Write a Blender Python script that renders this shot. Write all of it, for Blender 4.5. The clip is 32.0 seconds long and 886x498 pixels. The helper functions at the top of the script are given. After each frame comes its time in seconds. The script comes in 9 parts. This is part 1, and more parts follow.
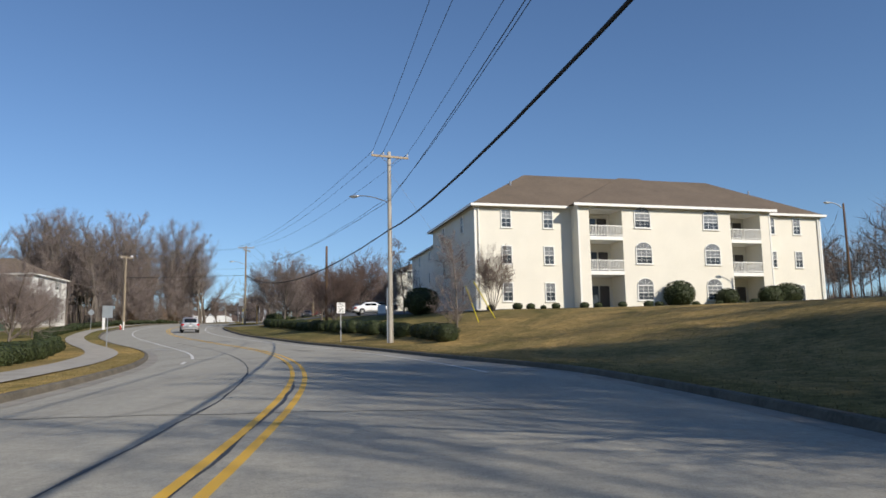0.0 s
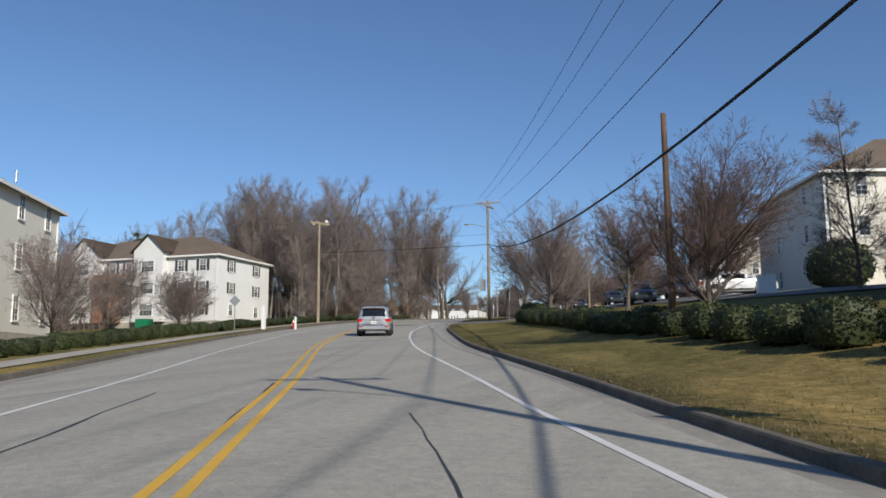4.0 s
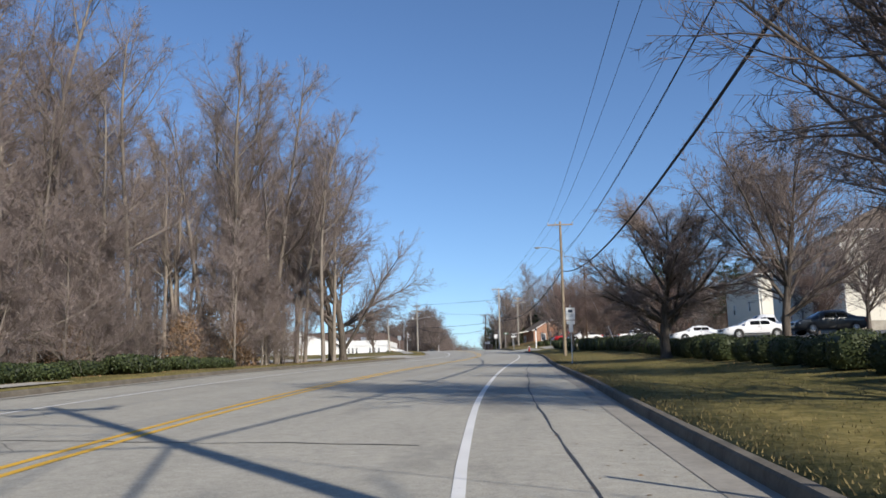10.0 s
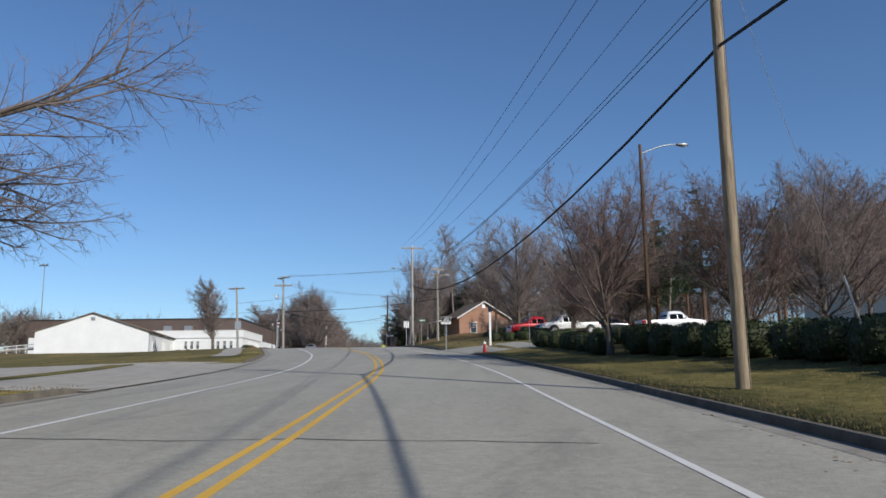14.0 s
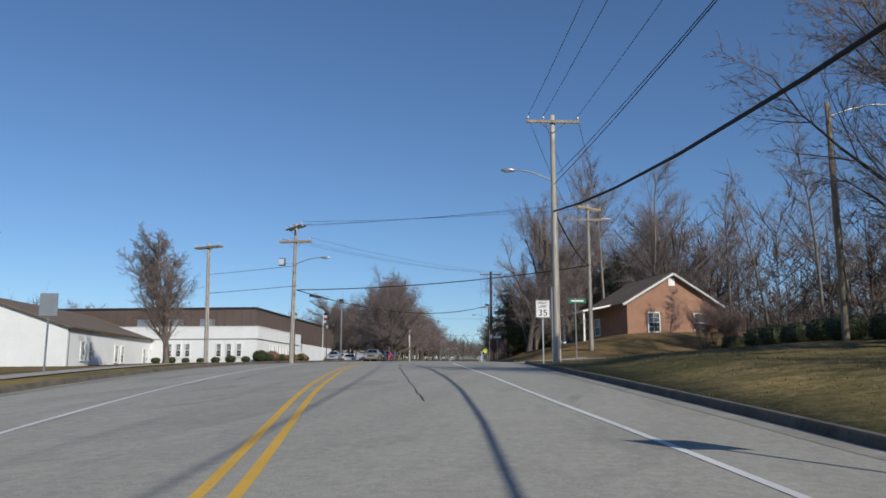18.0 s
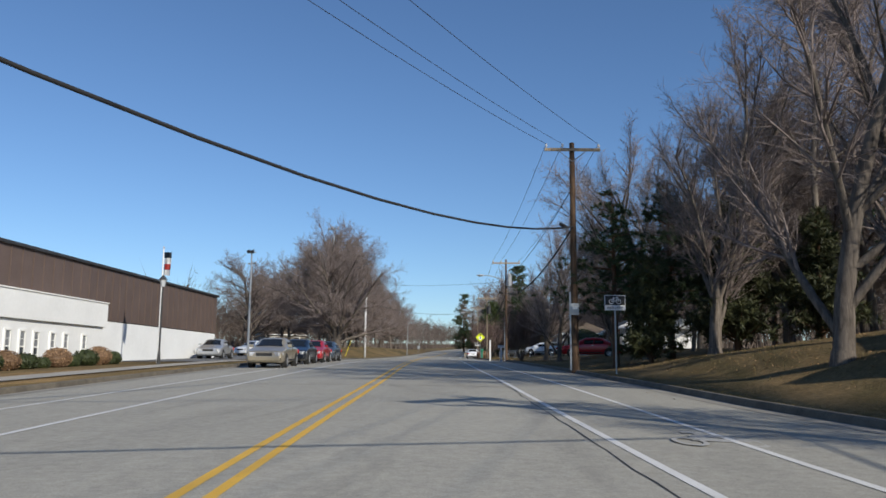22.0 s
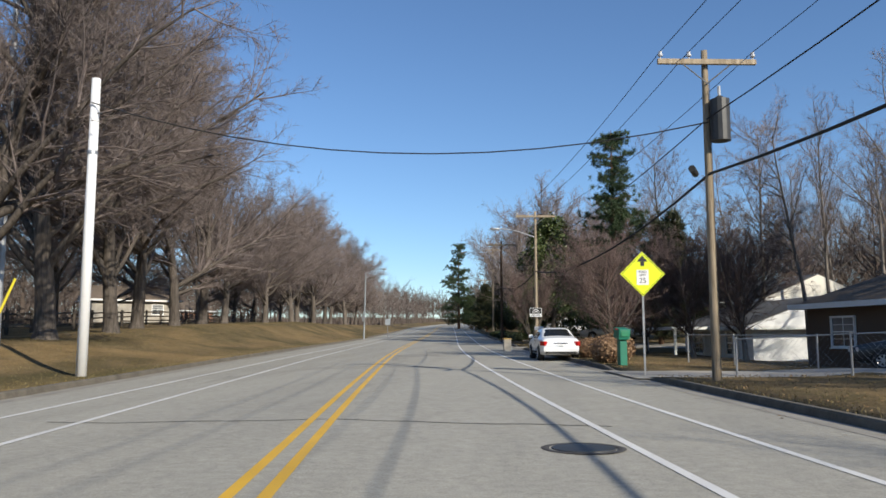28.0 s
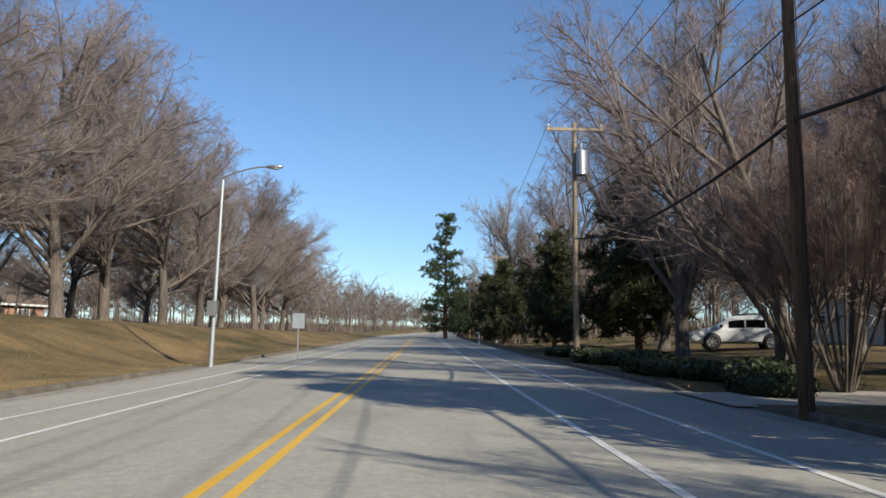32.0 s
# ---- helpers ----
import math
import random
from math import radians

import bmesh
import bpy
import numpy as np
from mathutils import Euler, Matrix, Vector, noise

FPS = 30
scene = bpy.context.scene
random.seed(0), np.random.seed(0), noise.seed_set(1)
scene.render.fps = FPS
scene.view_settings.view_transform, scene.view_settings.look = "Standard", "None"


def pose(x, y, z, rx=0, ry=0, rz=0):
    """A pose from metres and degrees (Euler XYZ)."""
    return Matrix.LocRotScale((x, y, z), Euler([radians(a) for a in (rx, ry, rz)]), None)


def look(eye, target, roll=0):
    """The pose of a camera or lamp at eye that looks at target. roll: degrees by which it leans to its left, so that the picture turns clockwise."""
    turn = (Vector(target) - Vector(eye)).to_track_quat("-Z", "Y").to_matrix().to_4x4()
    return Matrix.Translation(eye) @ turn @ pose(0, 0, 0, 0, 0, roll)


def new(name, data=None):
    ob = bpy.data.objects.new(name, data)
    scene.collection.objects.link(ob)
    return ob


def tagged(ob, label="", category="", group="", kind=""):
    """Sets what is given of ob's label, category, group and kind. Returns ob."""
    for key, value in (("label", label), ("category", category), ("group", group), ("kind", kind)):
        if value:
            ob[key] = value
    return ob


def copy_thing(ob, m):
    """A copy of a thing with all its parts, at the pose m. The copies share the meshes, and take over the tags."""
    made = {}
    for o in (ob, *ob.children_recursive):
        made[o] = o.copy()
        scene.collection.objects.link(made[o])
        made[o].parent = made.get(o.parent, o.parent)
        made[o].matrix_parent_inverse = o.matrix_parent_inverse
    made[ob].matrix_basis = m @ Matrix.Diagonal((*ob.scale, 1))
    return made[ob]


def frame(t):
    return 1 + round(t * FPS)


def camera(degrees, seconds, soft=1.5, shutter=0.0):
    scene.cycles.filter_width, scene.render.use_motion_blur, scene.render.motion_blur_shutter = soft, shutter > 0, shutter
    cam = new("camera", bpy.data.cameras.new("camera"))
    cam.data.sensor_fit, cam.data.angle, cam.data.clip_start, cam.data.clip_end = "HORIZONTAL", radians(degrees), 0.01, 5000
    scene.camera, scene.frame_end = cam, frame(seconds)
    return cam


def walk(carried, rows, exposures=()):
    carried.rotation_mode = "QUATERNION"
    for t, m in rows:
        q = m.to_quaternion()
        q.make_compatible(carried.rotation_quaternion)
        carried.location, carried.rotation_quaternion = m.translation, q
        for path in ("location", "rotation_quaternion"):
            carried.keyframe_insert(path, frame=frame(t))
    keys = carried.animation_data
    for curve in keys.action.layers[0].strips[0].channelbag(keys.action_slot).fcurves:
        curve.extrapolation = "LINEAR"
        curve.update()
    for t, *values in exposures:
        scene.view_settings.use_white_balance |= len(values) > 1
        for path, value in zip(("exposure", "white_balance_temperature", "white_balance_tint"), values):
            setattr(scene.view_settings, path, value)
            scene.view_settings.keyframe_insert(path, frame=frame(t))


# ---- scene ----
cam = camera(58.4, 32.0, soft=1.6)
PATH = [
    (0.0, pose(-0.435, 0.269, 1.195, 98.06, 1.06, -0.28)),
    (0.5, pose(-0.709, 6.249, 1.450, 97.97, 0.82, 2.04)),
    (1.0, pose(-1.290, 12.208, 1.715, 98.20, 0.60, 4.45)),
    (1.5, pose(-2.177, 18.146, 1.990, 98.66, 0.49, 6.61)),
    (2.0, pose(-3.348, 24.059, 2.272, 98.51, 0.54, 9.27)),
    (2.5, pose(-4.769, 29.941, 2.560, 98.03, 0.73, 11.85)),
    (3.0, pose(-6.406, 35.789, 2.852, 97.76, 0.72, 14.42)),
    (3.5, pose(-8.246, 41.623, 3.150, 97.62, 0.53, 16.71)),
    (4.0, pose(-10.263, 47.471, 3.459, 98.00, 0.47, 18.14)),
    (4.5, pose(-12.421, 53.367, 3.784, 98.57, 0.39, 18.39)),
    (5.0, pose(-14.679, 59.340, 4.129, 99.18, 0.25, 18.02)),
    (5.5, pose(-17.000, 65.420, 4.497, 99.52, 0.27, 17.44)),
    (6.0, pose(-19.351, 71.637, 4.891, 99.46, 0.40, 16.90)),
    (6.5, pose(-21.706, 78.014, 5.311, 99.09, 0.50, 16.49)),
    (7.0, pose(-24.043, 84.572, 5.759, 98.83, 0.52, 16.22)),
    (7.5, pose(-26.348, 91.320, 6.232, 99.37, 0.54, 15.63)),
    (8.0, pose(-28.597, 98.258, 6.726, 99.36, 0.15, 14.80)),
    (8.5, pose(-30.735, 105.368, 7.240, 99.57, 0.66, 13.85)),
    (9.0, pose(-32.714, 112.620, 7.764, 99.54, 0.72, 12.95)),
    (9.5, pose(-34.503, 119.986, 8.286, 99.69, 0.87, 11.92)),
    (10.0, pose(-36.104, 127.427, 8.794, 100.02, 0.84, 10.60)),
    (10.5, pose(-37.540, 134.902, 9.281, 100.06, 0.69, 9.39)),
    (11.0, pose(-38.834, 142.370, 9.740, 99.34, 0.69, 7.55)),
    (11.5, pose(-40.005, 149.796, 10.168, 99.75, 1.07, 6.25)),
    (12.0, pose(-41.067, 157.159, 10.567, 99.63, 1.11, 5.00)),
    (12.5, pose(-42.030, 164.448, 10.941, 99.65, 0.80, 3.80)),
    (13.0, pose(-42.898, 171.656, 11.297, 99.56, 0.53, 3.30)),
    (13.5, pose(-43.668, 178.782, 11.642, 99.46, 0.52, 3.26)),
    (14.0, pose(-44.341, 185.831, 11.983, 99.45, 0.68, 3.30)),
    (14.5, pose(-44.950, 192.808, 12.329, 99.48, 0.66, 3.41)),
    (15.0, pose(-45.543, 199.723, 12.684, 99.52, 0.34, 3.61)),
    (15.5, pose(-46.175, 206.583, 13.056, 99.55, -0.17, 3.97)),
    (16.0, pose(-46.895, 213.395, 13.448, 99.71, -0.46, 4.65)),
    (16.5, pose(-47.735, 220.167, 13.862, 99.61, -0.37, 5.61)),
    (17.0, pose(-48.752, 226.909, 14.295, 99.70, -0.29, 7.06)),
    (17.5, pose(-49.983, 233.629, 14.739, 99.59, -0.11, 8.80)),
    (18.0, pose(-51.451, 240.342, 15.182, 99.51, -0.03, 10.60)),
    (18.5, pose(-53.142, 247.067, 15.612, 99.24, -0.56, 12.24)),
    (19.0, pose(-54.978, 253.815, 16.015, 99.30, -1.33, 13.17)),
    (19.5, pose(-56.837, 260.602, 16.385, 98.82, -0.70, 12.61)),
    (20.0, pose(-58.602, 267.431, 16.719, 99.26, -0.57, 11.61)),
    (20.5, pose(-60.186, 274.301, 17.021, 98.65, -0.46, 10.46)),
    (21.0, pose(-61.558, 281.213, 17.296, 98.56, -0.62, 9.43)),
    (21.5, pose(-62.744, 288.173, 17.548, 98.59, -0.68, 8.50)),
    (22.0, pose(-63.813, 295.183, 17.782, 98.30, -0.37, 7.58)),
    (22.5, pose(-64.846, 302.238, 18.002, 97.63, 0.63, 6.61)),
    (23.0, pose(-65.911, 309.325, 18.215, 97.98, 0.90, 6.09)),
    (23.5, pose(-67.032, 316.438, 18.420, 97.87, 0.84, 6.20)),
    (24.0, pose(-68.183, 323.580, 18.617, 97.76, 0.66, 6.52)),
    (24.5, pose(-69.315, 330.752, 18.803, 97.66, 0.35, 6.66)),
    (25.0, pose(-70.394, 337.944, 18.975, 97.26, 0.33, 6.45)),
    (25.5, pose(-71.428, 345.144, 19.130, 97.40, 0.41, 6.11)),
    (26.0, pose(-72.439, 352.321, 19.264, 97.32, 0.46, 5.76)),
    (26.5, pose(-73.445, 359.465, 19.379, 97.15, 0.39, 5.65)),
    (27.0, pose(-74.459, 366.578, 19.477, 96.90, 0.28, 5.76)),
    (27.5, pose(-75.488, 373.674, 19.565, 96.60, 0.22, 5.96)),
    (28.0, pose(-76.528, 380.771, 19.646, 96.47, 0.12, 6.12)),
    (28.5, pose(-77.567, 387.888, 19.726, 96.47, 0.06, 6.05)),
    (29.0, pose(-78.587, 395.033, 19.807, 96.68, 0.07, 5.56)),
    (29.5, pose(-79.595, 402.221, 19.893, 96.64, -0.19, 5.12)),
    (30.0, pose(-80.552, 409.457, 19.985, 96.84, -0.60, 4.58)),
    (30.5, pose(-81.451, 416.766, 20.082, 97.10, -0.46, 4.21)),
    (31.0, pose(-82.300, 424.201, 20.186, 97.09, -0.32, 4.09)),
    (31.5, pose(-83.102, 431.789, 20.301, 97.20, -0.39, 4.11)),
    (32.0, pose(-83.855, 439.536, 20.426, 97.16, -0.48, 4.11)),
]
walk(cam, PATH, [(0, 0.06, 6750, 10), (1, -0.03, 6600, 10), (4, 0.0, 6600, 10), (7, 0.05, 6250, 9), (8, 0.25, 6250, 9), (11, 0.33, 6700, 11), (13, 0.0, 6450, 10), (16, -0.08, 6250, 9), (18, -0.2, 6350, 9), (20, -0.25, 6150, 8), (21, -0.15, 6300, 9), (23, 0.2, 6600, 8), (25, 0.3, 6650, 6), (28, 0.36, 6650, 8), (30, 0.44, 6650, 7), (32, 0.52, 6800, 8)])

# ---- world, sun ----
SUN_TO = Vector((0.71, -0.66, 0.0)).normalized()
SUN_EL = radians(29)
world = bpy.data.worlds.new("sky")
scene.world = world
world.use_nodes = True
wn = world.node_tree
sky = wn.nodes.new("ShaderNodeTexSky")
sky.sky_type = "NISHITA"
sky.sun_disc = False
sky.sun_elevation = SUN_EL
sky.sun_rotation = math.atan2(SUN_TO.x, SUN_TO.y)
sky.altitude, sky.air_density, sky.dust_density, sky.ozone_density = 250, 1.0, 0.1, 4.0
tint = wn.nodes.new("ShaderNodeMix")
tint.data_type, tint.blend_type = "RGBA", "MULTIPLY"
tint.inputs[0].default_value = 1.0
tint.inputs[7].default_value = (0.86, 0.97, 1.10, 1)
wn.links.new(sky.outputs[0], tint.inputs[6])
wn.links.new(tint.outputs[2], wn.nodes["Background"].inputs[0])
wn.nodes["Background"].inputs[1].default_value = 0.102
sun = new("sun", bpy.data.lights.new("sun", "SUN"))
sun.data.energy, sun.data.angle, sun.data.color = 4.6, radians(0.55), (1.0, 0.93, 0.82)
sun_dir = Vector((SUN_TO.x * math.cos(SUN_EL), SUN_TO.y * math.cos(SUN_EL), math.sin(SUN_EL)))
sun.matrix_world = look(sun_dir * 300, (0, 0, 0))

# ---- materials ----
def mat(name, rough=0.7, metal=0.0, spec=0.5):
    m = bpy.data.materials.new(name)
    m.use_nodes = True
    b = m.node_tree.nodes["Principled BSDF"]
    b.inputs["Roughness"].default_value = rough
    b.inputs["Metallic"].default_value = metal
    b.inputs["Specular IOR Level"].default_value = spec
    return m


def nd(m, kind, **inputs):
    n = m.node_tree.nodes.new(kind)
    for key, value in inputs.items():
        n.inputs[key.replace("_", " ")].default_value = value
    return n


def wire(m, a, b):
    m.node_tree.links.new(a, b)


def coords(m, scale=(1, 1, 1), obj=True):
    tc = nd(m, "ShaderNodeTexCoord")
    mp = nd(m, "ShaderNodeMapping")
    mp.inputs["Scale"].default_value = scale
    wire(m, tc.outputs["Object" if obj else "Generated"], mp.inputs["Vector"])
    return mp.outputs["Vector"]


def noise_tex(m, vec, scale, detail=4, rough=0.6, dist=0.0):
    n = nd(m, "ShaderNodeTexNoise", Scale=scale, Detail=detail, Roughness=rough, Distortion=dist)
    wire(m, vec, n.inputs["Vector"])
    return n.outputs["Fac"]


def ramp(m, fac, stops):
    r = nd(m, "ShaderNodeValToRGB")
    e = r.color_ramp.elements
    e[0].position, e[0].color = stops[0][0], (*stops[0][1], 1)
    e[1].position, e[1].color = stops[-1][0], (*stops[-1][1], 1)
    for p, c in stops[1:-1]:
        k = e.new(p)
        k.color = (*c, 1)
    wire(m, fac, r.inputs["Fac"])
    return r.outputs["Color"]


def blend(m, fac, a, b, mode="MIX"):
    x = nd(m, "ShaderNodeMix")
    x.data_type, x.blend_type = "RGBA", mode
    for sock, v in ((x.inputs[0], fac), (x.inputs[6], a), (x.inputs[7], b)):
        if isinstance(v, (int, float)):
            sock.default_value = v
        elif isinstance(v, tuple):
            sock.default_value = (*v, 1)
        else:
            wire(m, v, sock)
    return x.outputs[2]


def base(m, col):
    s = m.node_tree.nodes["Principled BSDF"].inputs["Base Color"]
    if isinstance(col, tuple):
        s.default_value = (*col, 1)
    else:
        wire(m, col, s)


def bump(m, height, strength=0.3, dist=0.02):
    b = nd(m, "ShaderNodeBump", Strength=strength, Distance=dist)
    wire(m, height, b.inputs["Height"])
    wire(m, b.outputs["Normal"], m.node_tree.nodes["Principled BSDF"].inputs["Normal"])


def simple(name, col, rough=0.6, metal=0.0, var=0.25, scale=6.0, relief=0.15, island=False, spec=0.5):
    """A plain surface with two scales of mottling."""
    m = mat(name, rough, metal, spec)
    v = coords(m)
    n1, n2 = noise_tex(m, v, scale), noise_tex(m, v, scale * 9, 3)
    lo = tuple(c * (1 - var) for c in col)
    hi = tuple(min(1, c * (1 + var)) for c in col)
    c = blend(m, 0.35, ramp(m, n1, [(0.3, lo), (0.7, hi)]), ramp(m, n2, [(0.3, lo), (0.7, hi)]))
    if island:
        g = nd(m, "ShaderNodeNewGeometry")
        c = blend(m, 1.0, c, ramp(m, g.outputs["Random Per Island"], [(0, (0.72,) * 3), (1, (1.2,) * 3)]), "MULTIPLY")
    base(m, c)
    if relief:
        bump(m, n2, relief, 0.01)
    return m


def rnd_tint(m, col, amount=0.2):
    oi = nd(m, "ShaderNodeObjectInfo")
    return blend(m, 1.0, col, ramp(m, oi.outputs["Random"], [(0, (1 - amount,) * 3), (1, (1 + amount,) * 3)]), "MULTIPLY")


def asphalt():
    m = mat("asphalt", 0.82, 0, 0.35)
    v = coords(m)
    grain = noise_tex(m, v, 55, 3, 0.7)
    big = noise_tex(m, v, 0.12, 5, 0.55, 0.4)
    mid = noise_tex(m, v, 1.3, 5, 0.6)
    long = noise_tex(m, coords(m, (0.9, 0.03, 1)), 1.0, 4, 0.55)
    c = ramp(m, big, [(0.3, (0.228, 0.224, 0.201)), (0.72, (0.316, 0.308, 0.276))])
    c = blend(m, 0.55, c, ramp(m, mid, [(0.25, (0.160, 0.159, 0.146)), (0.75, (0.369, 0.360, 0.324))]))
    c = blend(m, 0.35, c, ramp(m, long, [(0.35, (0.146, 0.144, 0.134)), (0.62, (0.364, 0.358, 0.324))]))
    c = blend(m, 0.5, c, ramp(m, grain, [(0.3, (0.097, 0.098, 0.095)), (0.7, (0.447, 0.438, 0.397))]))
    fleck = noise_tex(m, v, 7.0, 5, 0.72)
    c = blend(m, 0.2, c, ramp(m, fleck, [(0.36, (0.117, 0.116, 0.111)), (0.64, (0.428, 0.418, 0.381))]))
    blot = noise_tex(m, coords(m, (1.0, 0.22, 1)), 0.55, 6, 0.68, 0.8)
    c = blend(m, ramp(m, blot, [(0.56, (0, 0, 0)), (0.70, (0.42,) * 3)]), c, (0.117, 0.115, 0.109))
    vor = nd(m, "ShaderNodeTexVoronoi", Scale=0.42)
    vor.feature = "DISTANCE_TO_EDGE"
    wob = nd(m, "ShaderNodeTexNoise", Scale=1.2, Detail=5.0)
    wire(m, v, wob.inputs["Vector"])
    wire(m, blend(m, 0.12, v, wob.outputs["Color"]), vor.inputs["Vector"])
    crack = ramp(m, vor.outputs["Distance"], [(0.0, (1, 1, 1)), (0.006, (0, 0, 0))])
    mask = ramp(m, noise_tex(m, v, 0.09, 3), [(0.6, (0, 0, 0)), (0.7, (0.8, 0.8, 0.8))])
    c = blend(m, blend(m, 1.0, crack, mask, "MULTIPLY"), c, (0.044, 0.044, 0.044))
    c = blend(m, 1.0, c, (1.22, 1.18, 1.1), "MULTIPLY")
    base(m, c)
    bump(m, grain, 0.35, 0.01)
    return m


def grass_mat():
    m = mat("winter_grass", 0.95, 0, 0.1)
    v = coords(m)
    big, mid = noise_tex(m, v, 0.07, 5, 0.6, 0.6), noise_tex(m, v, 0.55, 5, 0.65)
    fine = noise_tex(m, v, 11, 4, 0.75)
    c = ramp(m, big, [(0.34, (0.27, 0.195, 0.095)), (0.5, (0.20, 0.165, 0.07)), (0.66, (0.115, 0.118, 0.04))])
    c = blend(m, 0.5, c, ramp(m, mid, [(0.34, (0.10, 0.095, 0.034)), (0.52, (0.23, 0.175, 0.08)), (0.68, (0.36, 0.27, 0.145))]))
    c = blend(m, 0.5, c, ramp(m, fine, [(0.33, (0.05, 0.042, 0.02)), (0.52, (0.20, 0.16, 0.07)), (0.68, (0.42, 0.32, 0.17))]))
    clump = noise_tex(m, v, 3.2, 5, 0.7, 0.5)
    c = blend(m, 0.42, c, ramp(m, clump, [(0.38, (0.07, 0.066, 0.026)), (0.5, (0.19, 0.15, 0.068)), (0.64, (0.37, 0.285, 0.16))]))
    # pine-straw browns towards the far part of the road
    sep = nd(m, "ShaderNodeSeparateXYZ")
    wire(m, nd(m, "ShaderNodeTexCoord").outputs["Object"], sep.inputs[0])
    mr = nd(m, "ShaderNodeMapRange")
    mr.inputs[1].default_value, mr.inputs[2].default_value = 262, 300
    wire(m, sep.outputs["Y"], mr.inputs[0])
    brown = blend(m, 0.6, ramp(m, mid, [(0.3, (0.12, 0.075, 0.035)), (0.7, (0.26, 0.18, 0.09))]), ramp(m, fine, [(0.3, (0.06, 0.035, 0.017)), (0.72, (0.32, 0.22, 0.11))]))
    c = blend(m, mr.outputs[0], c, blend(m, 0.75, c, brown))
    patch = noise_tex(m, coords(m, (1.0, 0.45, 1)), 0.22, 6, 0.66, 0.9)
    c = blend(m, 1.0, c, ramp(m, patch, [(0.36, (0.52, 0.58, 0.5)), (0.5, (0.95, 0.93, 0.88)), (0.64, (1.45, 1.32, 1.18))]), "MULTIPLY")
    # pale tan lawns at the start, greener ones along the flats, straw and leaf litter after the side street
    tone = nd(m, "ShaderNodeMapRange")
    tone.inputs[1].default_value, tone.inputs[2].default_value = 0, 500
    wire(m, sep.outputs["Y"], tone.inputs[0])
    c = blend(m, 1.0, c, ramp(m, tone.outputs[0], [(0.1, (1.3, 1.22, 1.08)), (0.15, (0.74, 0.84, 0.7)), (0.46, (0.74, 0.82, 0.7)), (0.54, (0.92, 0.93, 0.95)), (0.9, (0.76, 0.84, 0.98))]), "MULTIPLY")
    base(m, c)
    bump(m, fine, 0.6, 0.05)
    return m


M = {}
M["asphalt"] = asphalt()
M["grass"] = grass_mat()
M["concrete"] = simple("concrete", (0.36, 0.33, 0.28), 0.85, 0, 0.28, 1.3, 0.3)
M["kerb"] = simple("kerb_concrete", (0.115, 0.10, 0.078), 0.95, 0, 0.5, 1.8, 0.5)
M["gutter"] = simple("gutter_concrete", (0.27, 0.25, 0.215), 0.85, 0, 0.3, 1.1, 0.3)
M["lot"] = simple("lot_asphalt", (0.13, 0.13, 0.128), 0.85, 0, 0.25, 0.8, 0.3)
M["tar"] = simple("tar_seal", (0.035, 0.034, 0.033), 0.6, 0, 0.3, 4, 0.2)
M["patch"] = simple("asphalt_patch", (0.055, 0.052, 0.05), 0.85, 0, 0.35, 3, 0.5)


def paint_mat(name, col):
    m = mat(name, 0.6)
    v = coords(m)
    worn = noise_tex(m, v, 14, 5, 0.75)
    big = noise_tex(m, v, 0.6, 3)
    c = ramp(m, big, [(0.3, tuple(0.82 * x for x in col)), (0.7, col)])
    c = blend(m, ramp(m, worn, [(0.60, (0, 0, 0)), (0.72, (0.75,) * 3)]), c, (0.2, 0.195, 0.18))
    base(m, c)
    return m


M["white_paint"] = paint_mat("white_road_paint", (0.72, 0.71, 0.68))
M["faded_paint"] = paint_mat("faded_road_paint", (0.43, 0.42, 0.39))
M["yellow_paint"] = paint_mat("yellow_road_paint", (0.74, 0.43, 0.035))


def siding(name, col, pitch=0.115):
    m = mat(name, 0.55, 0, 0.3)
    v = coords(m)
    w = nd(m, "ShaderNodeTexWave", Scale=1.0)
    w.wave_type, w.bands_direction, w.wave_profile = "BANDS", "Z", "SAW"
    w.inputs["Scale"].default_value = 0.314 / pitch
    wire(m, v, w.inputs["Vector"])
    n = noise_tex(m, v, 0.5, 4)
    c = ramp(m, n, [(0.3, tuple(x * 0.93 for x in col)), (0.7, col)])
    c = blend(m, ramp(m, w.outputs["Fac"], [(0.0, (0.35,) * 3), (0.14, (0, 0, 0))]), c, tuple(x * 0.55 for x in col))
    base(m, c)
    bump(m, w.outputs["Fac"], 0.5, 0.012)
    return m


M["siding"] = siding("cream_siding", (0.78, 0.745, 0.65))
M["siding_white"] = siding("white_siding", (0.76, 0.76, 0.74))
M["white"] = simple("white_trim", (0.78, 0.78, 0.75), 0.5, 0, 0.06, 2, 0.05)
# dark brown, with the shade on the bungalow put into the colour
M["brown_wall"] = siding("brown_siding", (0.11, 0.08, 0.06))
M["white_wall"] = simple("white_painted_wall", (0.76, 0.77, 0.76), 0.7, 0, 0.07, 0.6, 0.1)
M["brown_metal"] = simple("brown_metal_panel", (0.115, 0.082, 0.068), 0.5, 0, 0.15, 0.8, 0.05)


